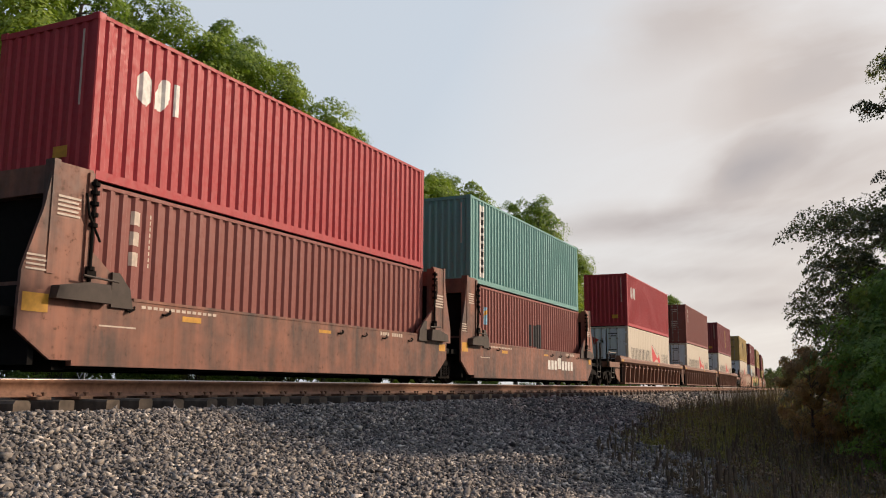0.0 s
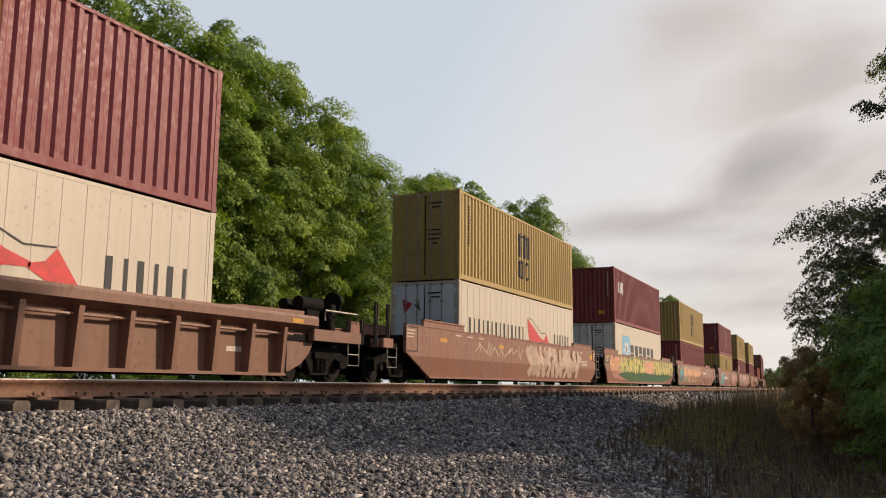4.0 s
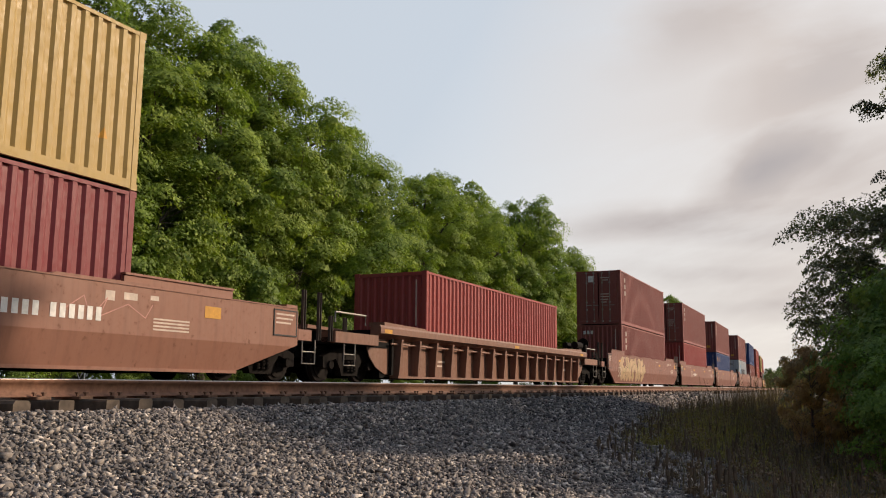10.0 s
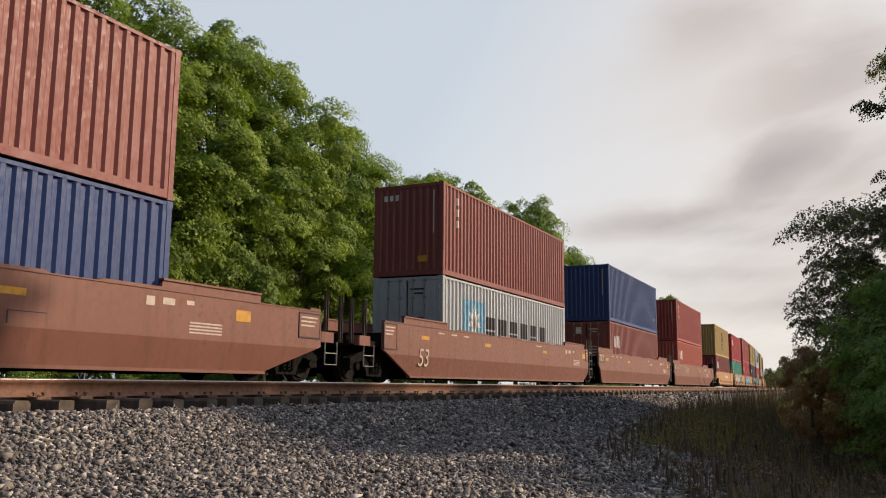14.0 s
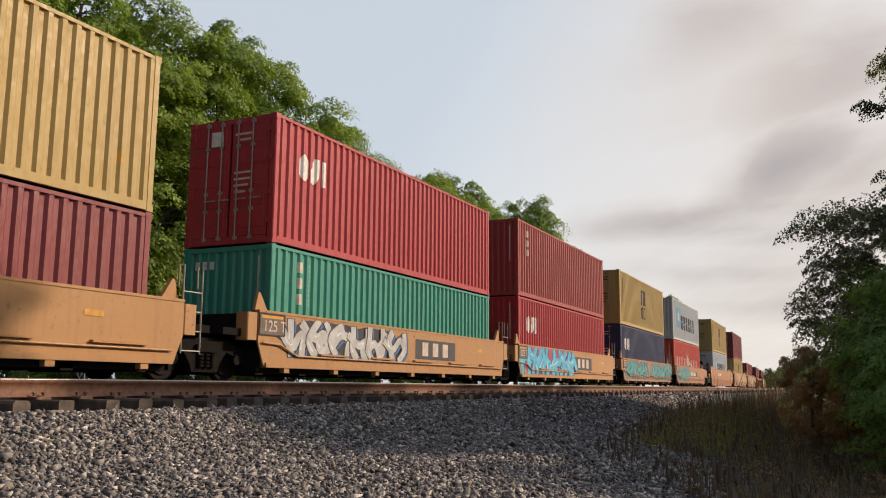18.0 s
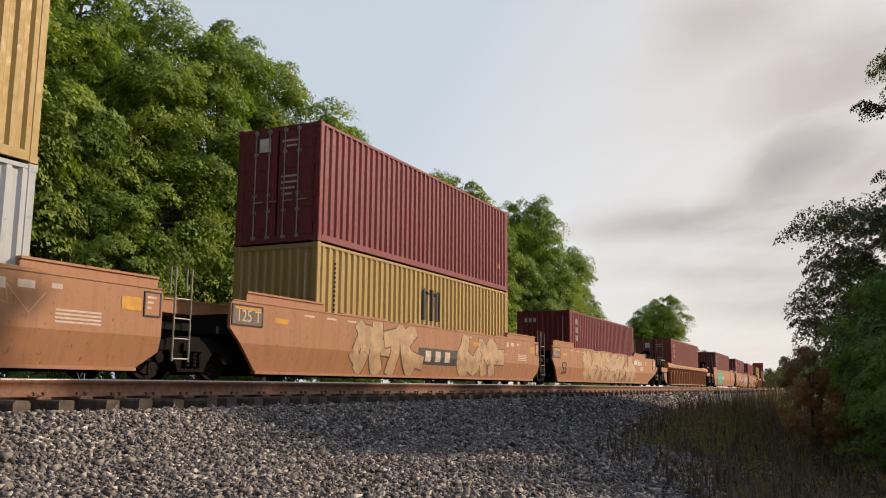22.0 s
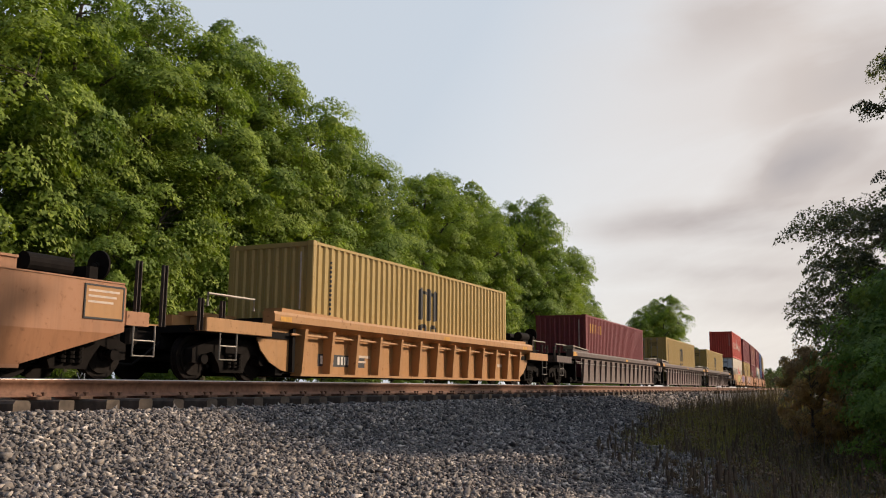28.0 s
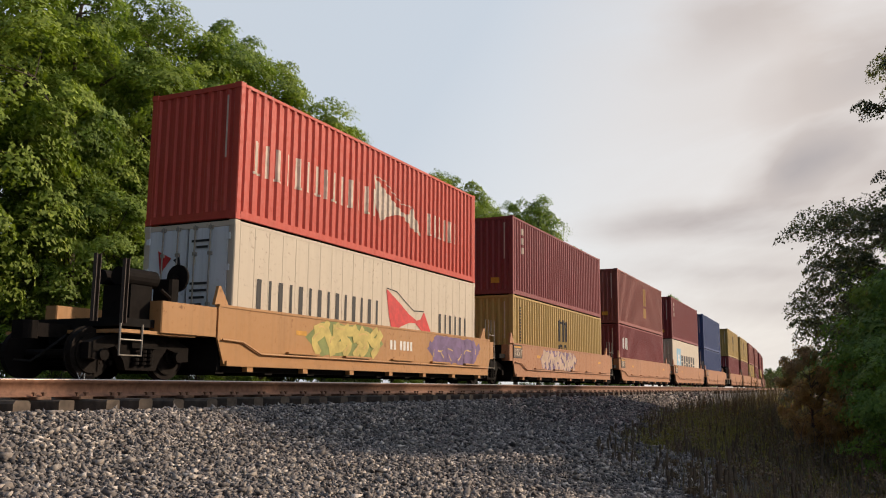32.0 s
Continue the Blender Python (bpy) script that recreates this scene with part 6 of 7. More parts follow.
def dome_leaves(rng, tips, outs, radii, per, size, droop=0.06, loose=0.30, stray=0.35):
    """Leaves laid like shingles over little drooping domes, one dome to a spray."""
    n = len(tips) * per
    p, o, r = np.repeat(tips, per, 0), np.repeat(outs, per, 0), np.repeat(radii, per)
    rho, ang = np.sqrt(rng.uniform(0, 1, n)), rng.uniform(0, math.tau, n)
    far = 1.0 + stray * (rng.uniform(0, 1, n) > 0.86) * rng.uniform(0, 1, n)
    x, y = rho * np.cos(ang) * far, rho * np.sin(ang) * far
    flat = np.stack([x, y, 0 * x], 1)
    reach = (flat * o).sum(1)
    z = 0.70 * (1 - rho ** 2) - 0.18 * rho ** 2 - droop * reach + rng.normal(0, 0.14, n)
    pos = p + (np.stack([x, y, z], 1) + 0.35 * o * reach[:, None]) * r[:, None]
    normal = np.array([0, 0, 0.60]) + flat * 0.85 + o * 0.6 + rng.normal(0, loose, (n, 3))
    normal /= np.linalg.norm(normal, axis=1)[:, None]
    along = np.cross(normal, rng.normal(size=(n, 3)))
    along /= np.linalg.norm(along, axis=1)[:, None]
    across = np.cross(normal, along)
    s = size * rng.lognormal(0, 0.25, n)
    tip = along * s[:, None]
    wing = across * (s * 0.62)[:, None]
    v = np.stack([pos - tip * 0.8 + wing, pos + tip, pos - tip * 0.8 - wing], 1).reshape(-1, 3)
    return v, np.arange(n * 3).reshape(n, 3)


def trunk_mesh(height, lean):
    bole = Shape()
    path = [(lean[0] * k * k, lean[1] * k * k, height * 0.76 * k) for k in (0, 0.1, 0.25, 0.45, 0.7, 1.0)]
    bole.tube(path[:2], height * 0.0125, 9)
    for a, b, ra in zip(path[1:], path[2:], (0.0115, 0.0095, 0.007, 0.004)):
        bole.tube([a, b], height * ra, 8)
    return bole


def broadleaf(label, height, spread, low, lobes, tufts, per, size, mat, seed, top=0.5, group="", name="tree"):
    """A tree of several leafy lobes round a trunk; each lobe is clad in drooping sprays, with dark recesses between them."""
    rng = np.random.default_rng(seed)
    t = thing(name, label, name, group)
    lean = rng.uniform(-0.04, 0.04, 2) * height
    part("trunk", trunk_mesh(height, lean), BARK, t)
    limbs = Shape()
    mids, sizes = [], []
    for i in range(lobes):
        u = (i + 0.5) / lobes
        z = low + (height - low) * (0.06 + 0.84 * u)
        w = spread * (0.72 + 0.56 * u if u < 0.5 else 1.0 - (1.0 - top) * ((u - 0.5) / 0.5) ** 1.5)
        a = i * 2.4 + rng.uniform(-0.5, 0.5)
        rl = spread * rng.uniform(0.33, 0.47) * (1.05 - 0.3 * u)
        rad = max(0.0, w - rl) * rng.uniform(0.75, 1.1) * (0.25 if i == lobes - 1 else 1.0)
        mids.append((math.cos(a) * rad + lean[0] * u, math.sin(a) * rad + lean[1] * u, z))
        rv = rl * rng.uniform(1.0, 1.45)
        sizes.append((rl, rl, min(rv, height * 1.03 - z)))
        root = Vector((lean[0] * u * u, lean[1] * u * u, max(0.3, z - 0.5 * rad - 0.8)))
        limbs.tube([root, root.lerp(Vector(mids[-1]), 0.6) + Vector((0, 0, 0.15)), mids[-1]], height * 0.004, 5)
    mids, sizes = np.array(mids), np.array(sizes)
    tips, outs, radii = [], [], []
    area = sizes[:, 0] * sizes[:, 2]
    for k in range(lobes):
        for _ in range(int(tufts * area[k] / area.sum())):
            d = rng.normal(size=3)
            d /= np.linalg.norm(d)
            q = mids[k] + d * sizes[k] * rng.uniform(0.72, 1.04)
            inside = (((q - mids) / sizes) ** 2).sum(1)
            inside[k] = 9
            if inside.min() < 0.55 or q[2] < 0.3:
                continue
            tips.append(q)
            outs.append(d * np.array([1, 1, 0.8]))
            radii.append(spread * rng.uniform(0.09, 0.19))
            if len(tips) % 5 == 0:
                limbs.tube([tuple(mids[k]), tuple(q)], height * 0.0012, 4)
    branches = part("branching", limbs, BARK, t)
    tagged(branches, kind="stuff")
    v, f = dome_leaves(rng, np.array(tips), np.array(outs), np.array(radii), per, size)
    part("crown", fast_mesh("crown", v, f, None), mat, t)
    return t


def tiered_tree(label, height, spread, low, boughs, per, size, mat, seed):
    """A tall tree with airy boughs in drooping tiers that shorten towards its top."""
    rng = np.random.default_rng(seed)
    t = thing("tree", label, "tree")
    part("trunk", trunk_mesh(height, (0.2, 0.1)), BARK, t)
    limbs = Shape()
    tips, outs, radii = [], [], []
    for i in range(boughs):
        a = i * 2.39996 + rng.uniform(-0.2, 0.2)
        tier = rng.integers(0, 9)
        z = low + (height - low) * ((tier + 0.5 + 0.35 * math.sin(3 * a) + rng.normal(0, 0.48)) / 9.6)
        w = spread * max(0.06, 1 - (z - low) / (height - low)) ** 0.76 * rng.uniform(0.62, 1.05)
        d = np.array([math.cos(a), math.sin(a), 0.0])
        rise = rng.uniform(0.0, 0.22)
        path = [np.array([0, 0, z - 0.3 * w]) + d * w * q + np.array([0, 0, w * (0.3 + rise) * q - 0.2 * w * q * q]) for q in (0.04, 0.35, 0.7, 1.0)]
        path = [q + rng.normal(0, 0.08, 3) * k for k, q in enumerate(path)]
        for k, (a0, a1) in enumerate(zip(path, path[1:])):
            limbs.tube([tuple(a0), tuple(a1)], (0.020, 0.012, 0.006)[k], 5)
        side = np.array([-d[1], d[0], 0.0])
        for k in range(9):
            q = 1.0 - 0.68 * (k / 8) ** 1.3
            at = np.array([np.interp(q, (0.04, 0.35, 0.7, 1.0), [e[j] for e in path]) for j in range(3)]) + side * rng.normal(0, 0.10 * w) + np.array([0, 0, rng.normal(0, 0.12)])
            tips.append(at)
            outs.append(d)
            radii.append(rng.uniform(0.14, 0.30))
    branches = part("branching", limbs, BARK, t)
    tagged(branches, kind="stuff")
    v, f = dome_leaves(rng, np.array(tips), np.array(outs), np.array(radii), per, size, 0.3, 0.75, 0.15)
    part("crown", fast_mesh("crown", v, f, None), mat, t)
    return t


def scatter_trees():
    wood = "trees along the far side of the track"
    kinds = [broadleaf("tall leafy green broadleaf tree beside the railway", 14.4, 4.2, 2.9, 14, 420, 270, 0.062, LEAF_A, 11, 0.5, wood),
             broadleaf("tall dark green broadleaf tree beside the railway", 13.4, 4.0, 2.4, 13, 420, 270, 0.062, LEAF_B, 12, 0.55, wood),
             broadleaf("rounded leafy green broadleaf tree beside the railway", 12.6, 4.3, 2.6, 13, 420, 270, 0.064, LEAF_A, 13, 0.6, wood),
             broadleaf("slender leafy green broadleaf tree beside the railway", 14.0, 3.4, 3.0, 13, 400, 260, 0.060, LEAF_B, 14, 0.4, wood)]
    heights = (14.4, 13.4, 12.6, 14.0)
    thin = [broadleaf("leafy green tree further back in the woods", 13.4, 4.0, 0.5, 13, 300, 60, 0.13, LEAF_F, 16, 0.5, wood),
            broadleaf("leafy green tree further back in the woods", 12.6, 4.3, 0.5, 13, 300, 60, 0.13, LEAF_F, 17, 0.6, wood)]
    kinds += thin
    heights += (13.4, 12.6)
    distant = broadleaf("distant dark green tree in the woods beyond the bend", 12.8, 4.2, 0.5, 12, 220, 60, 0.15, LEAF_F, 18, 0.6, wood)
    used = set()
    # s along the track, distance left of it, height of the top over the rail, which model
    rows = [(5, 11.0, 12.5, 1), (10.5, 10.2, 13.4, 0), (15.5, 10.8, 14.0, 2), (19.5, 9.8, 13.9, 3), (22.8, 10.6, 14.3, 0), (26.2, 10.2, 14.5, 3), (30.3, 10.4, 14.3, 0), (34.5, 10.0, 12.6, 1),
            (37.4, 10.8, 11.0, 2), (42, 10.4, 9.9, 3), (46.8, 10.6, 12.8, 0), (51.5, 10.4, 13.6, 2), (56.5, 10.8, 13.4, 3), (61.5, 10.4, 14.3, 1), (67, 10.4, 14.0, 0), (73, 10.2, 12.2, 2), (78, 10.0, 9.2, 1),
            (8, 16.5, 14.0, 0), (16, 17, 14.5, 1), (24, 16.5, 15.0, 0), (32, 17, 14.6, 2), (41, 17, 13.4, 0), (50, 17, 13.0, 1), (59, 17, 12.8, 0), (70, 17, 13.4, 2),
            (14, 23, 12.0, 1), (22, 23, 12.0, 0), (30, 23, 11.0, 1), (38, 23, 11.0, 0), (47, 23, 11.0, 1), (57, 23, 11.0, 0), (130, 10.5, 12.9, 2), (134, 13, 12.4, 1), (126, 13, 10.2, 0), (139, 12, 9.0, 1), (88, 12, 7.0, 1), (97, 12, 6.2, 2), (106, 12, 6.0, 0), (152, 12, 8.0, 0), (168, 12, 8.0, 2), (185, 12, 8.4, 3), (205, 12, 8.6, 1), (228, 12, 9.0, 0)]
    for i, (s, d, z, which) in enumerate(rows):
        q, th = on_track(s, -d)
        base = ground_height(-d, s) - 0.05
        m = pose(q.x, q.y, base, 0, 0, 77 * i % 360)
        if d > 14 or s > 145 or 82 < s < 110:
            which = 4 + i % 2
        ob = kinds[which]
        if which in used:
            ob = copy_thing(ob, m)
        else:
            used.add(which)
            ob.matrix_basis = m
        k = (z - base) / heights[which]
        wide = min(k, 1.05) * (1.0 + 0.05 * (i % 3 - 1))
        ob.scale = (wide, wide, k)
    # the woods that close the view where the line bends away
    far = "distant woods beyond the bend"
    rnd = random.Random(9)
    for i in range(34):
        s = 150 + 9.5 * i + rnd.uniform(-2, 2)
        q, th = on_track(s, (7.8 if s < 300 else 6.6) + (i % 3) * 4 + rnd.uniform(0, 3))
        ob = distant if i == 0 else copy_thing(distant, pose(q.x, q.y, -1.2, 0, 0, rnd.uniform(0, 360)))
        if i == 0:
            ob.matrix_basis = pose(q.x, q.y, -1.2)
        tagged(ob, group=far)
        k = rnd.uniform(0.5, 0.68) * (0.75 + s / 900)
        ob.scale = (k, k, k)
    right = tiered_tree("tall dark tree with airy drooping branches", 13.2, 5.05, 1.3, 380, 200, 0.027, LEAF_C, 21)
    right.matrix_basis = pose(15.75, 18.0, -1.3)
    second = broadleaf("green leafy tree at the edge of the clearing", 7.4, 2.1, 0.4, 12, 420, 130, 0.046, LEAF_B, 22, 0.6)
    second.matrix_basis = pose(15.6, 22, -1.3, 0, 0, 40)
    side = "trees on the camera's side of the track"
    for ob in (right, second):
        tagged(ob, group=side)
    for i, (x, y, k) in enumerate(((16.5, 13.4, 0.68), (16.4, 16.5, 0.95), (17.5, 19.0, 0.98), (16.2, 25.5, 1.18), (16.0, 29, 1.18), (16.2, 32.5, 1.12), (16.7, 21.4, 1.15), (18.9, 22.5, 1.32), (19.1, 26, 1.32), (18.8, 29.5, 1.32), (19.1, 33, 1.32))):
        copy_thing(second, pose(x, y, -1.3, 0, 0, 130 * i)).scale = (k, k, k)


def scatter_bushes():
    wood = "bushes along the track"
    low = tree("bush", "low green bush beside the track", 2.4, 1.5, 0.1, 16, 110, 0.032, LEAF_B, 31, 0.6, wood, 0.6)
    dark = tree("bush", "tall dark green bush beside the track", 3.2, 1.6, 0.1, 16, 110, 0.034, LEAF_B, 32, 0.6, wood, 0.6)
    red = tree("bush", "rust-red bush turning for autumn among the weeds", 1.9, 0.62, 0.3, 26, 105, 0.017, LEAF_D, 33, 0.5, "", 0.55)
    q = on_track(18, -5.9, -0.9)[0]
    low.matrix_basis = pose(q.x, q.y, q.z)
    rnd = random.Random(4)
    for i in range(11):
        s = 7 + i * 7.6 + rnd.uniform(-1, 1)
        q, th = on_track(s, -rnd.uniform(5.6, 7.6), -0.95)
        ob = copy_thing(low if i % 3 else dark, pose(q.x, q.y, q.z, 0, 0, rnd.uniform(0, 360)))
        k = rnd.uniform(0.55, 1.05)
        ob.scale = (k, k, k)
    leafy = broadleaf("dense bright green bush at the edge of the clearing", 3.7, 1.75, 0.1, 10, 330, 120, 0.034, LEAF_E, 35, 0.6, "bushes on the camera's side of the track", "bush")
    leafy.matrix_basis = pose(13.75, 14.6, -1.35)
    for i, (x, y, k) in enumerate(((14.35, 17.2, 1.2), (13.3, 19.4, 0.95), (13.3, 12.0, 0.62), (14.6, 20.2, 1.35))):
        copy_thing(leafy, pose(x, y, -1.35, 0, 0, 70 + 95 * i)).scale = (k, k, k)
    red.matrix_basis = pose(11.7, 16.0, -1.35)
    red.scale = (0.9, 0.9, 1.02)
    copy_thing(red, pose(12.2, 17.0, -1.3, 0, 0, 120)).scale = (0.95, 0.95, 1.0)
    dark.matrix_basis = pose(14.6, 20.5, -1.35)
    for i, (x, y, k, which) in enumerate(((14.2, 15.6, 1.45, low), (14.0, 13.0, 1.0, low), (13.9, 18.5, 0.9, low), (16.8, 11.4, 0.9, dark))):
        copy_thing(which, pose(x, y, -1.35, 0, 0, 61 * i)).scale = (k, k, k)


def blades(rng, x, y, z, h, w, lean=0.18):
    """Narrow upright blades: two joined faces each."""
    n = len(x)
    a = rng.uniform(0, math.tau, n)
    side = np.stack([np.cos(a), np.sin(a), 0 * a], 1) * (w / 2)[:, None]
    tilt = rng.normal(0, lean, (n, 2))
    base = np.stack([x, y, z - 0.03], 1)
    mid = base + np.stack([tilt[:, 0] * h * 0.4, tilt[:, 1] * h * 0.4, h * 0.55], 1)
    top = base + np.stack([tilt[:, 0] * h, tilt[:, 1] * h, h], 1)
    v = np.stack([base - side, base + side, mid + side * 0.8, mid - side * 0.8, top + side * 0.15, top - side * 0.15], 1).reshape(-1, 3)
    k = (np.arange(n) * 6)[:, None]
    f = np.concatenate([k + np.array([[0, 1, 2, 3]]), k + np.array([[3, 2, 4, 5]])])
    return v, f


def scatter_weeds():
    rng = np.random.default_rng(77)
    for name, label, count, mat, tall, wide in (("weeds", "dense dark dry weed stalks on the bank", 16000, WEED, 0.30, 0.013), ("grass", "olive-green grass among dry weeds", 24000, GRASS, 0.14, 0.007)):
        s = 4.2 + 38 * rng.uniform(0, 1, count) ** 1.7
        left = np.maximum(12.6 - 0.24 * s, 7.8) + np.array([0.9 * noise.noise((a * 0.9, 5, 1)) + 0.5 * noise.noise((a * 2.7, 7, 1)) for a in s])
        off = left + (14.6 - left) * rng.uniform(0, 1, count) ** (1.5 if name == "weeds" else 2.0)
        z = np.array([ground_height(o, a) for o, a in zip(off, s)])
        p = np.array([on_track(a, o)[0] for a, o in zip(s, off)])
        clump = np.array([noise.noise((a * 0.8, o * 1.2, 2)) for a, o in zip(s, off)])
        edge = np.clip(8.5 - 1.3 * (off - 11.0), 6.2, 8.5) + 0.6 * clump
        keep = (s > edge) & (clump + np.clip(0.1 + (off - left) * 0.5, 0, 0.6) > rng.uniform(-0.25, 0.75, count))
        near_ = np.clip((s - 3.0) / 9.0, 0.35, 1.0)
        patch = np.exp(-((p[:, 0] - PATCH[0]) / 1.0) ** 2 - ((p[:, 1] - PATCH[1]) / 2.2) ** 2)
        h = near_ * tall * (1 + (1.0 if name == "grass" else -0.55) * patch) * np.minimum(rng.lognormal(0, 0.4, count), 2.2) * (1 + 0.5 * clump) * np.clip((off - left) / 1.6 + 0.4, 0.4, 1.3) * (0.75 + s / 45)
        v, f = blades(rng, p[keep, 0], p[keep, 1], z[keep], h[keep], wide * rng.uniform(0.6, 1.4, keep.sum()) * (0.4 + s[keep] / 24))
        tagged(new(name, fast_mesh(name, v, f, mat)), label, name, kind="stuff")
    # low leafy plants between the stalks
    for name, label, count, mat, tall in (("leafy_weeds", "low olive-green leafy weeds on the bank", 520, UNDER_A, 0.34), ("withered_weeds", "withered brown leafy weeds on the bank", 620, UNDER_B, 0.42)):
        s = 6.5 + 26 * rng.uniform(0, 1, count) ** 1.4
        left = np.maximum(12.5 - 0.23 * s, 8.2) + np.array([0.9 * noise.noise((a * 0.9, 5, 1)) + 0.7 * noise.noise((a * 2.7, 9, 1)) for a in s]) + 0.35
        off = left + (14.2 - left) * rng.uniform(0, 1, count) ** (1.7 if name == "leafy_weeds" else 0.9)
        h = tall * rng.uniform(0.3, 1.0, count) * np.clip((off - left) / 1.2 + 0.35, 0.3, 1.0) * np.clip(s / 14, 0.5, 1.2)
        p = np.array([on_track(a, o, ground_height(o, a))[0] for a, o in zip(s, off)])
        p[:, 2] += h * 0.6
        clear_ = s > np.clip(8.7 - 1.3 * (off - 11.0), 6.4, 8.7) + (3.5 if name == "leafy_weeds" else 0.0)
        p, h = p[clear_], h[clear_]
        v, f = leaf_cloud(rng, p, np.maximum(h * 0.75, 0.06), 70, 0.02)
        tagged(new(name, fast_mesh(name, v, f, mat)), label, "weeds", kind="stuff")


def seed_stalks():
    """Dry stalks with narrow brown seed heads at the edge of the weeds."""
    rng = np.random.default_rng(41)
    stalks = Shape()
    for k in range(230):
        s = 7.6 + 9.0 * rng.uniform() ** 1.5
        left = 12.3 - 0.225 * s
        off = left - 0.35 + 3.2 * rng.uniform() ** 1.3
        if s < 8.3 - 1.2 * (off - 11.0):
            continue
        q = on_track(s, off, ground_height(off, s))[0]
        h = rng.uniform(0.16, 0.42) * min(1.0, 0.55 + 0.4 * (off - left + 0.35))
        lean = Vector((rng.normal(0, 0.05), rng.normal(0, 0.05), 1.0))
        stalks.tube([q, q + lean * h * 0.6], 0.003, 4)
        rings = [(0.5, 0.004), (0.62, 0.013), (0.8, 0.014), (0.95, 0.008), (1.0, 0.002)]
        for (a, ra), (b, rb) in zip(rings, rings[1:]):
            stalks.tube([q + lean * h * a, q + lean * h * b], (ra + rb) * rng.uniform(0.45, 0.8), 5)
    tagged(part("seed_stalks", stalks, WEED, None), "dry brown stalks with narrow seed heads", "weeds", kind="stuff")


def cloud_bank():
    """A far sheet of thin evening cloud that drifts slowly to the right."""
    m, nt, b = material("evening_cloud")
    uv = nt.nodes.new("ShaderNodeUVMap")
    mp = nt.nodes.new("ShaderNodeMapping")
    mp.vector_type = "TEXTURE"
    mp.inputs["Rotation"].default_value = (0, 0, radians(9))
    mp.inputs["Scale"].default_value = (1.0, 0.42, 1.0)
    nt.links.new(uv.outputs[0], mp.inputs["Vector"])
    warp = node(nt, "ShaderNodeTexNoise", Scale=2.0, Detail=2.0)
    nt.links.new(mp.outputs[0], warp.inputs["Vector"])
    add = nt.nodes.new("ShaderNodeVectorMath")
    add.operation = "MULTIPLY_ADD"
    nt.links.new(warp.outputs["Color"], add.inputs[0])
    add.inputs[1].default_value = (0.35, 0.35, 0)
    nt.links.new(mp.outputs[0], add.inputs[2])
    puff = noise_tex(nt, add.outputs[0], 2.6, 6.0, 0.58)
    # long soft banks: middle, half length and half height, tilt, weight
    bends = node(nt, "ShaderNodeTexNoise", Scale=7.0, Detail=4.0)
    nt.links.new(uv.outputs[0], bends.inputs["Vector"])
    bent = nt.nodes.new("ShaderNodeVectorMath")
    bent.operation = "MULTIPLY_ADD"
    nt.links.new(bends.outputs["Color"], bent.inputs[0])
    bent.inputs[1].default_value = (0.13, 0.05, 0)
    shift = nt.nodes.new("ShaderNodeVectorMath")
    shift.operation = "SUBTRACT"
    nt.links.new(uv.outputs[0], shift.inputs[0])
    shift.inputs[1].default_value = (0.065, 0.025, 0)
    nt.links.new(shift.outputs[0], bent.inputs[2])
    total = None
    for cu, cv, half, thick, tilt, weight in ((0.722, 0.207, 0.085, 0.036, 26, 0.62), (0.765, 0.208, 0.085, 0.050, 14, 0.5), (0.70, 0.150, 0.15, 0.030, -2, 0.6), (0.685, 0.112, 0.14, 0.024, -2, 0.55),
                                              (0.63, 0.166, 0.09, 0.026, 4, 0.4), (0.785, 0.300, 0.11, 0.055, 26, 0.45), (0.69, 0.350, 0.10, 0.045, 18, 0.35), (0.73, 0.080, 0.13, 0.020, 0, 0.45)):
        place = nt.nodes.new("ShaderNodeMapping")
        place.vector_type = "TEXTURE"
        place.inputs["Location"].default_value, place.inputs["Rotation"].default_value = (cu, cv, 0), (0, 0, radians(tilt))
        place.inputs["Scale"].default_value = (half, thick, 1)
        nt.links.new(bent.outputs[0], place.inputs["Vector"])
        ball = nt.nodes.new("ShaderNodeTexGradient")
        ball.gradient_type = "SPHERICAL"
        nt.links.new(place.outputs[0], ball.inputs["Vector"])
        soft = ramp(nt, ball.outputs["Fac"], 0.0, 0.85, (0, 0, 0, 1), (weight, weight, weight, 1))
        total = soft if total is None else blend(nt, 1.0, total, soft, "ADD")
    sep = nt.nodes.new("ShaderNodeSeparateXYZ")
    nt.links.new(uv.outputs[0], sep.inputs[0])
    right = ramp(nt, sep.outputs[0], 0.52, 0.74)
    wisps = blend(nt, 1.0, ramp(nt, puff, 0.30, 0.58, (0, 0, 0, 1), (0.8, 0.8, 0.8, 1)), right, "MULTIPLY")
    dense = blend(nt, 1.0, total, ramp(nt, puff, 0.25, 0.6, (0.55, 0.55, 0.55, 1), (1, 1, 1, 1)), "MULTIPLY")
    alpha = ramp(nt, blend(nt, 1.0, wisps, dense, "ADD"), 0.0, 1.0, (0, 0, 0, 1), (0.92, 0.92, 0.92, 1))
    glow = nt.nodes.new("ShaderNodeEmission")
    nt.links.new(ramp(nt, dense, 0.0, 0.95, (0.70, 0.62, 0.575, 1), (0.42, 0.385, 0.39, 1)), glow.inputs["Color"])
    clear = nt.nodes.new("ShaderNodeBsdfTransparent")
    mixer = nt.nodes.new("ShaderNodeMixShader")
    nt.links.new(alpha, mixer.inputs[0])
    nt.links.new(clear.outputs[0], mixer.inputs[1])
    nt.links.new(glow.outputs[0], mixer.inputs[2])
    nt.links.new(mixer.outputs[0], nt.nodes["Material Output"].inputs["Surface"])
    nu, nv = 40, 16
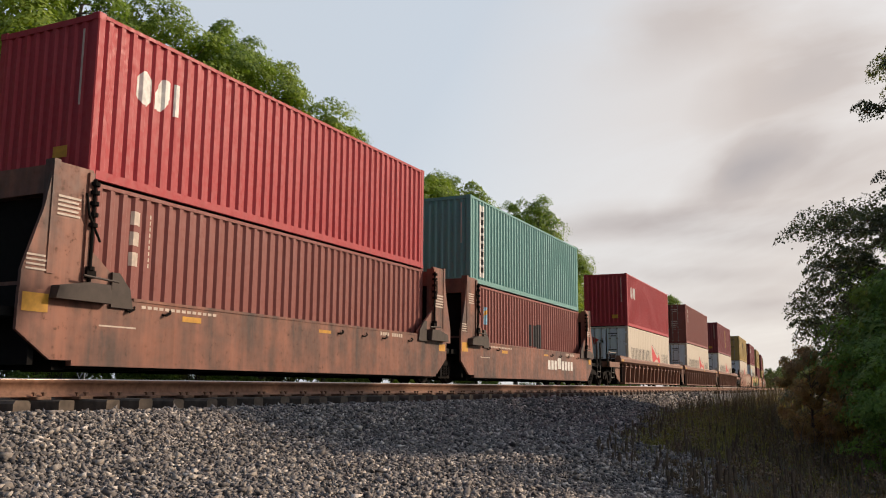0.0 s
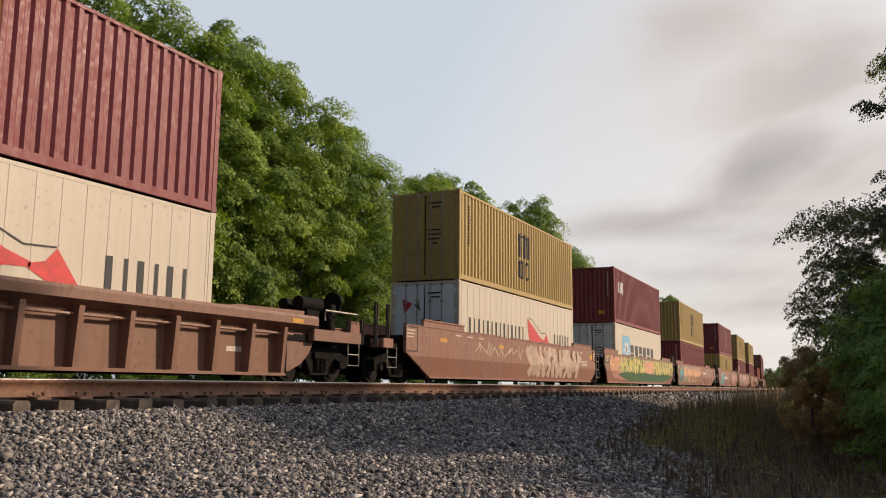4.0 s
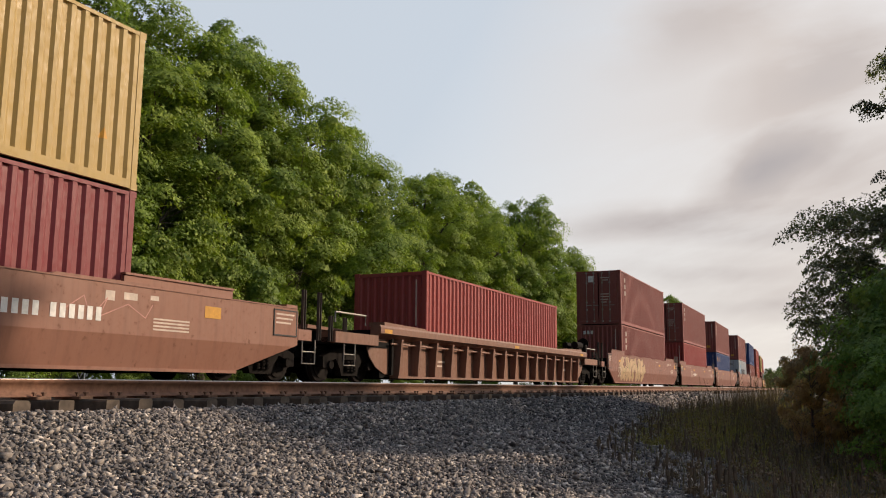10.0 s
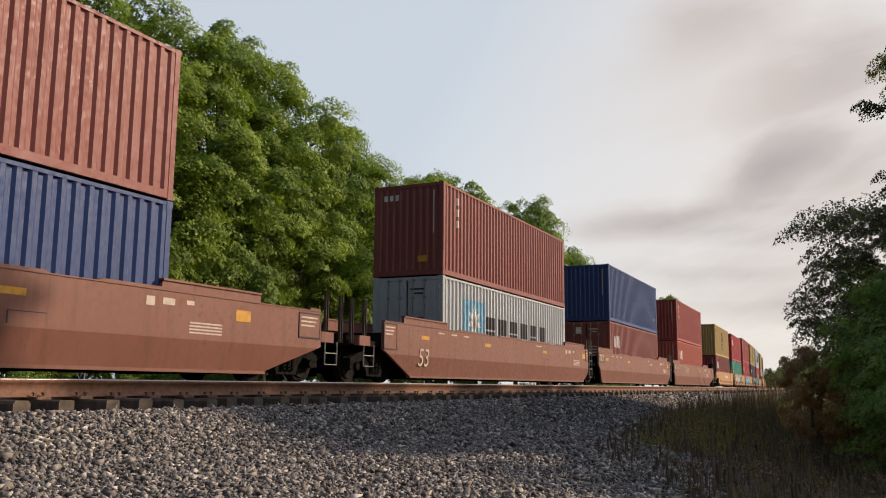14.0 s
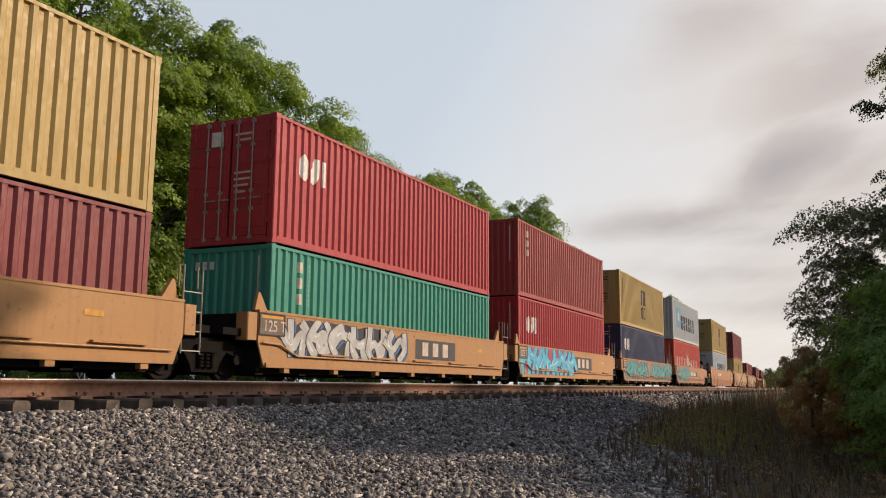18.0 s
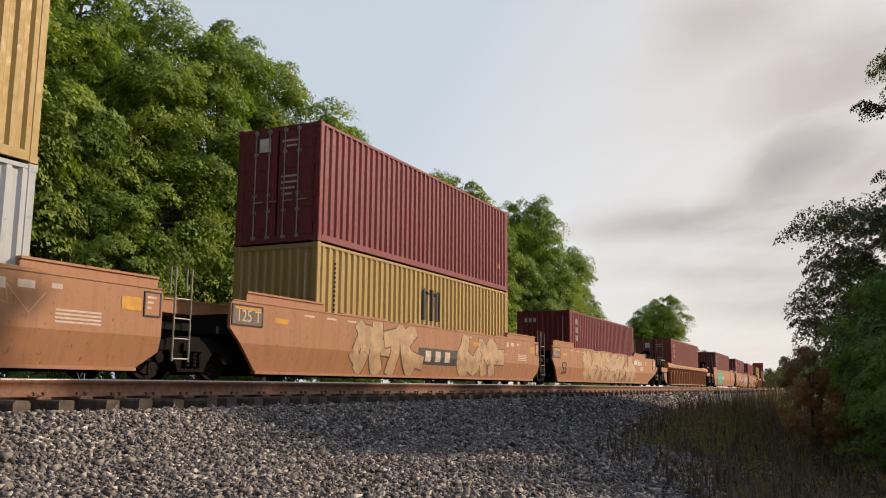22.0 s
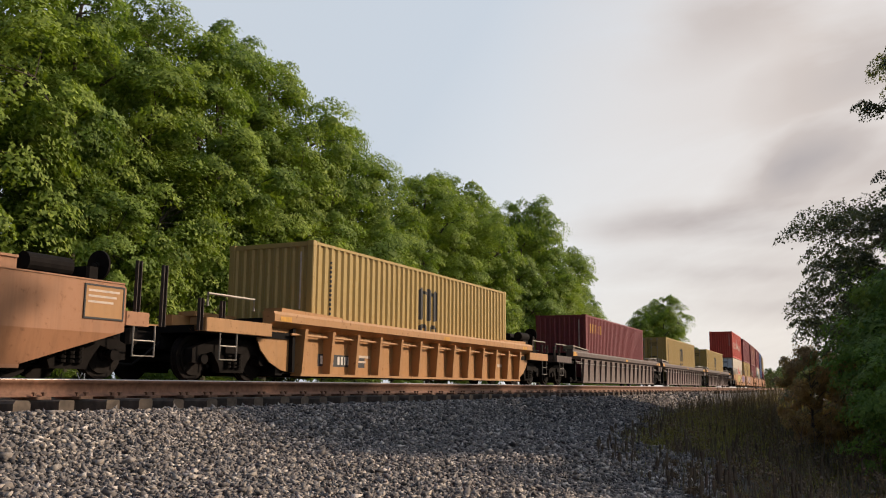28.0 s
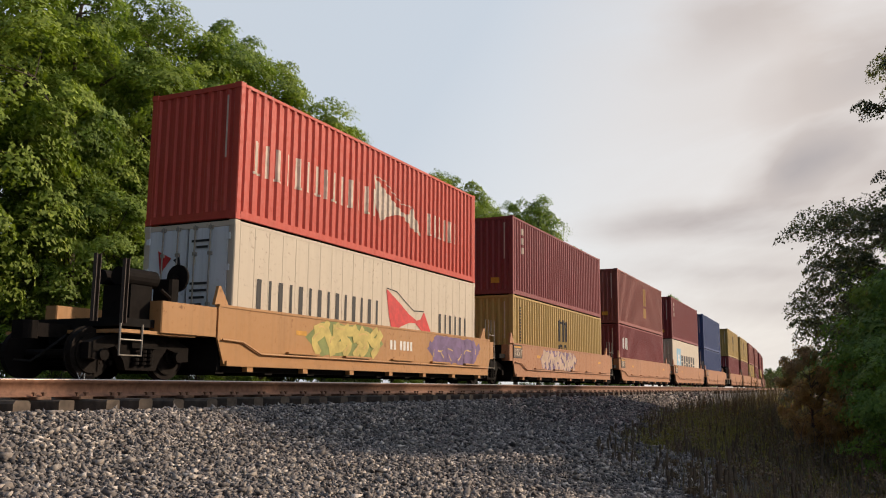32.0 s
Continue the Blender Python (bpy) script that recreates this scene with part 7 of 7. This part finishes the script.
    v = []
    for j in range(nv + 1):
        el = radians(-0.5 + 40.0 * j / nv)
        for i in range(nu + 1):
            az = radians(160 - 90.0 * i / nu)
            v.append((4000 * math.cos(az) * math.cos(el), 4000 * math.sin(az) * math.cos(el), 4000 * math.sin(el)))
    f = [(j * (nu + 1) + i, j * (nu + 1) + i + 1, (j + 1) * (nu + 1) + i + 1, (j + 1) * (nu + 1) + i) for j in range(nv) for i in range(nu)]
    me = fast_mesh("backdrop", np.array(v), np.array(f), m, True)
    lay = me.uv_layers.new(name="uv")
    for loop in me.loops:
        k = loop.vertex_index
        lay.data[loop.index].uv = ((k % (nu + 1)) / nu * 1.0, (k // (nu + 1)) / nv * 0.6)
    ob = tagged(new("backdrop", me), "thin grey and pink evening clouds in a pale sky", "sky", kind="structure")
    CLOUDS.append(ob)


CLOUDS = []
cloud_bank()
scatter_trees()
scatter_bushes()
scatter_weeds()
seed_stalks()


# ---- the train's run ----
SECONDS = [0, 4, 8, 12, 16, 20, 24, 28, 32]
METRES = [-341.89, -256.14, -170.63, -85.43, 0.0, 84.97, 170.69, 257.79, 345.19]  # how far the train has come


def travelled(t):
    return float(np.interp(t, SECONDS, METRES))


def motions():
    times = [2.0 * k for k in range(17)]
    for ob, mid, z in MOVING:
        rows = []
        for t in times:
            q, th = on_track(mid - travelled(t), 0.0, z)
            rows.append((t, pose(q.x, q.y, q.z, 0, 0, math.degrees(th))))
        walk(ob, rows)
    for ob in CLOUDS:
        walk(ob, [(t, pose(12.56, 0, 0, 0, 0, 1.6 - 0.1 * t)) for t in (0, 8, 16, 24, 32)])
    # wheels roll while they pass near the camera; out there they are too far and dark to be seen turning
    for ob, mid, z in MOVING:
        for t in [c for c in ob.children if c.name.startswith("truck")]:
            for w in [c for c in t.children if c.name.startswith("wheelset")]:
                base = w.matrix_basis.copy()
                at = mid + t.matrix_basis.translation.y
                rows, turn, inside = [(0.0, base)], 0.0, []
                for k in range(int(32 * 30) + 1):
                    sec = k / 30
                    if 6.0 < at - travelled(sec) < 38.0:
                        inside.append(sec)
                if not inside:
                    walk(w, [(0.0, base), (32.0, base)])
                    continue
                rows = [] if inside[0] <= 0 else [(0.0, base)]
                start = travelled(inside[0])
                for sec in inside:
                    angle = (travelled(sec) - start) / 0.4875
                    rows.append((sec, base @ Matrix.Rotation(angle, 4, "X")))
                if inside[-1] < 32:
                    rows.append((32.0, rows[-1][1]))
                walk(w, rows)


motions()
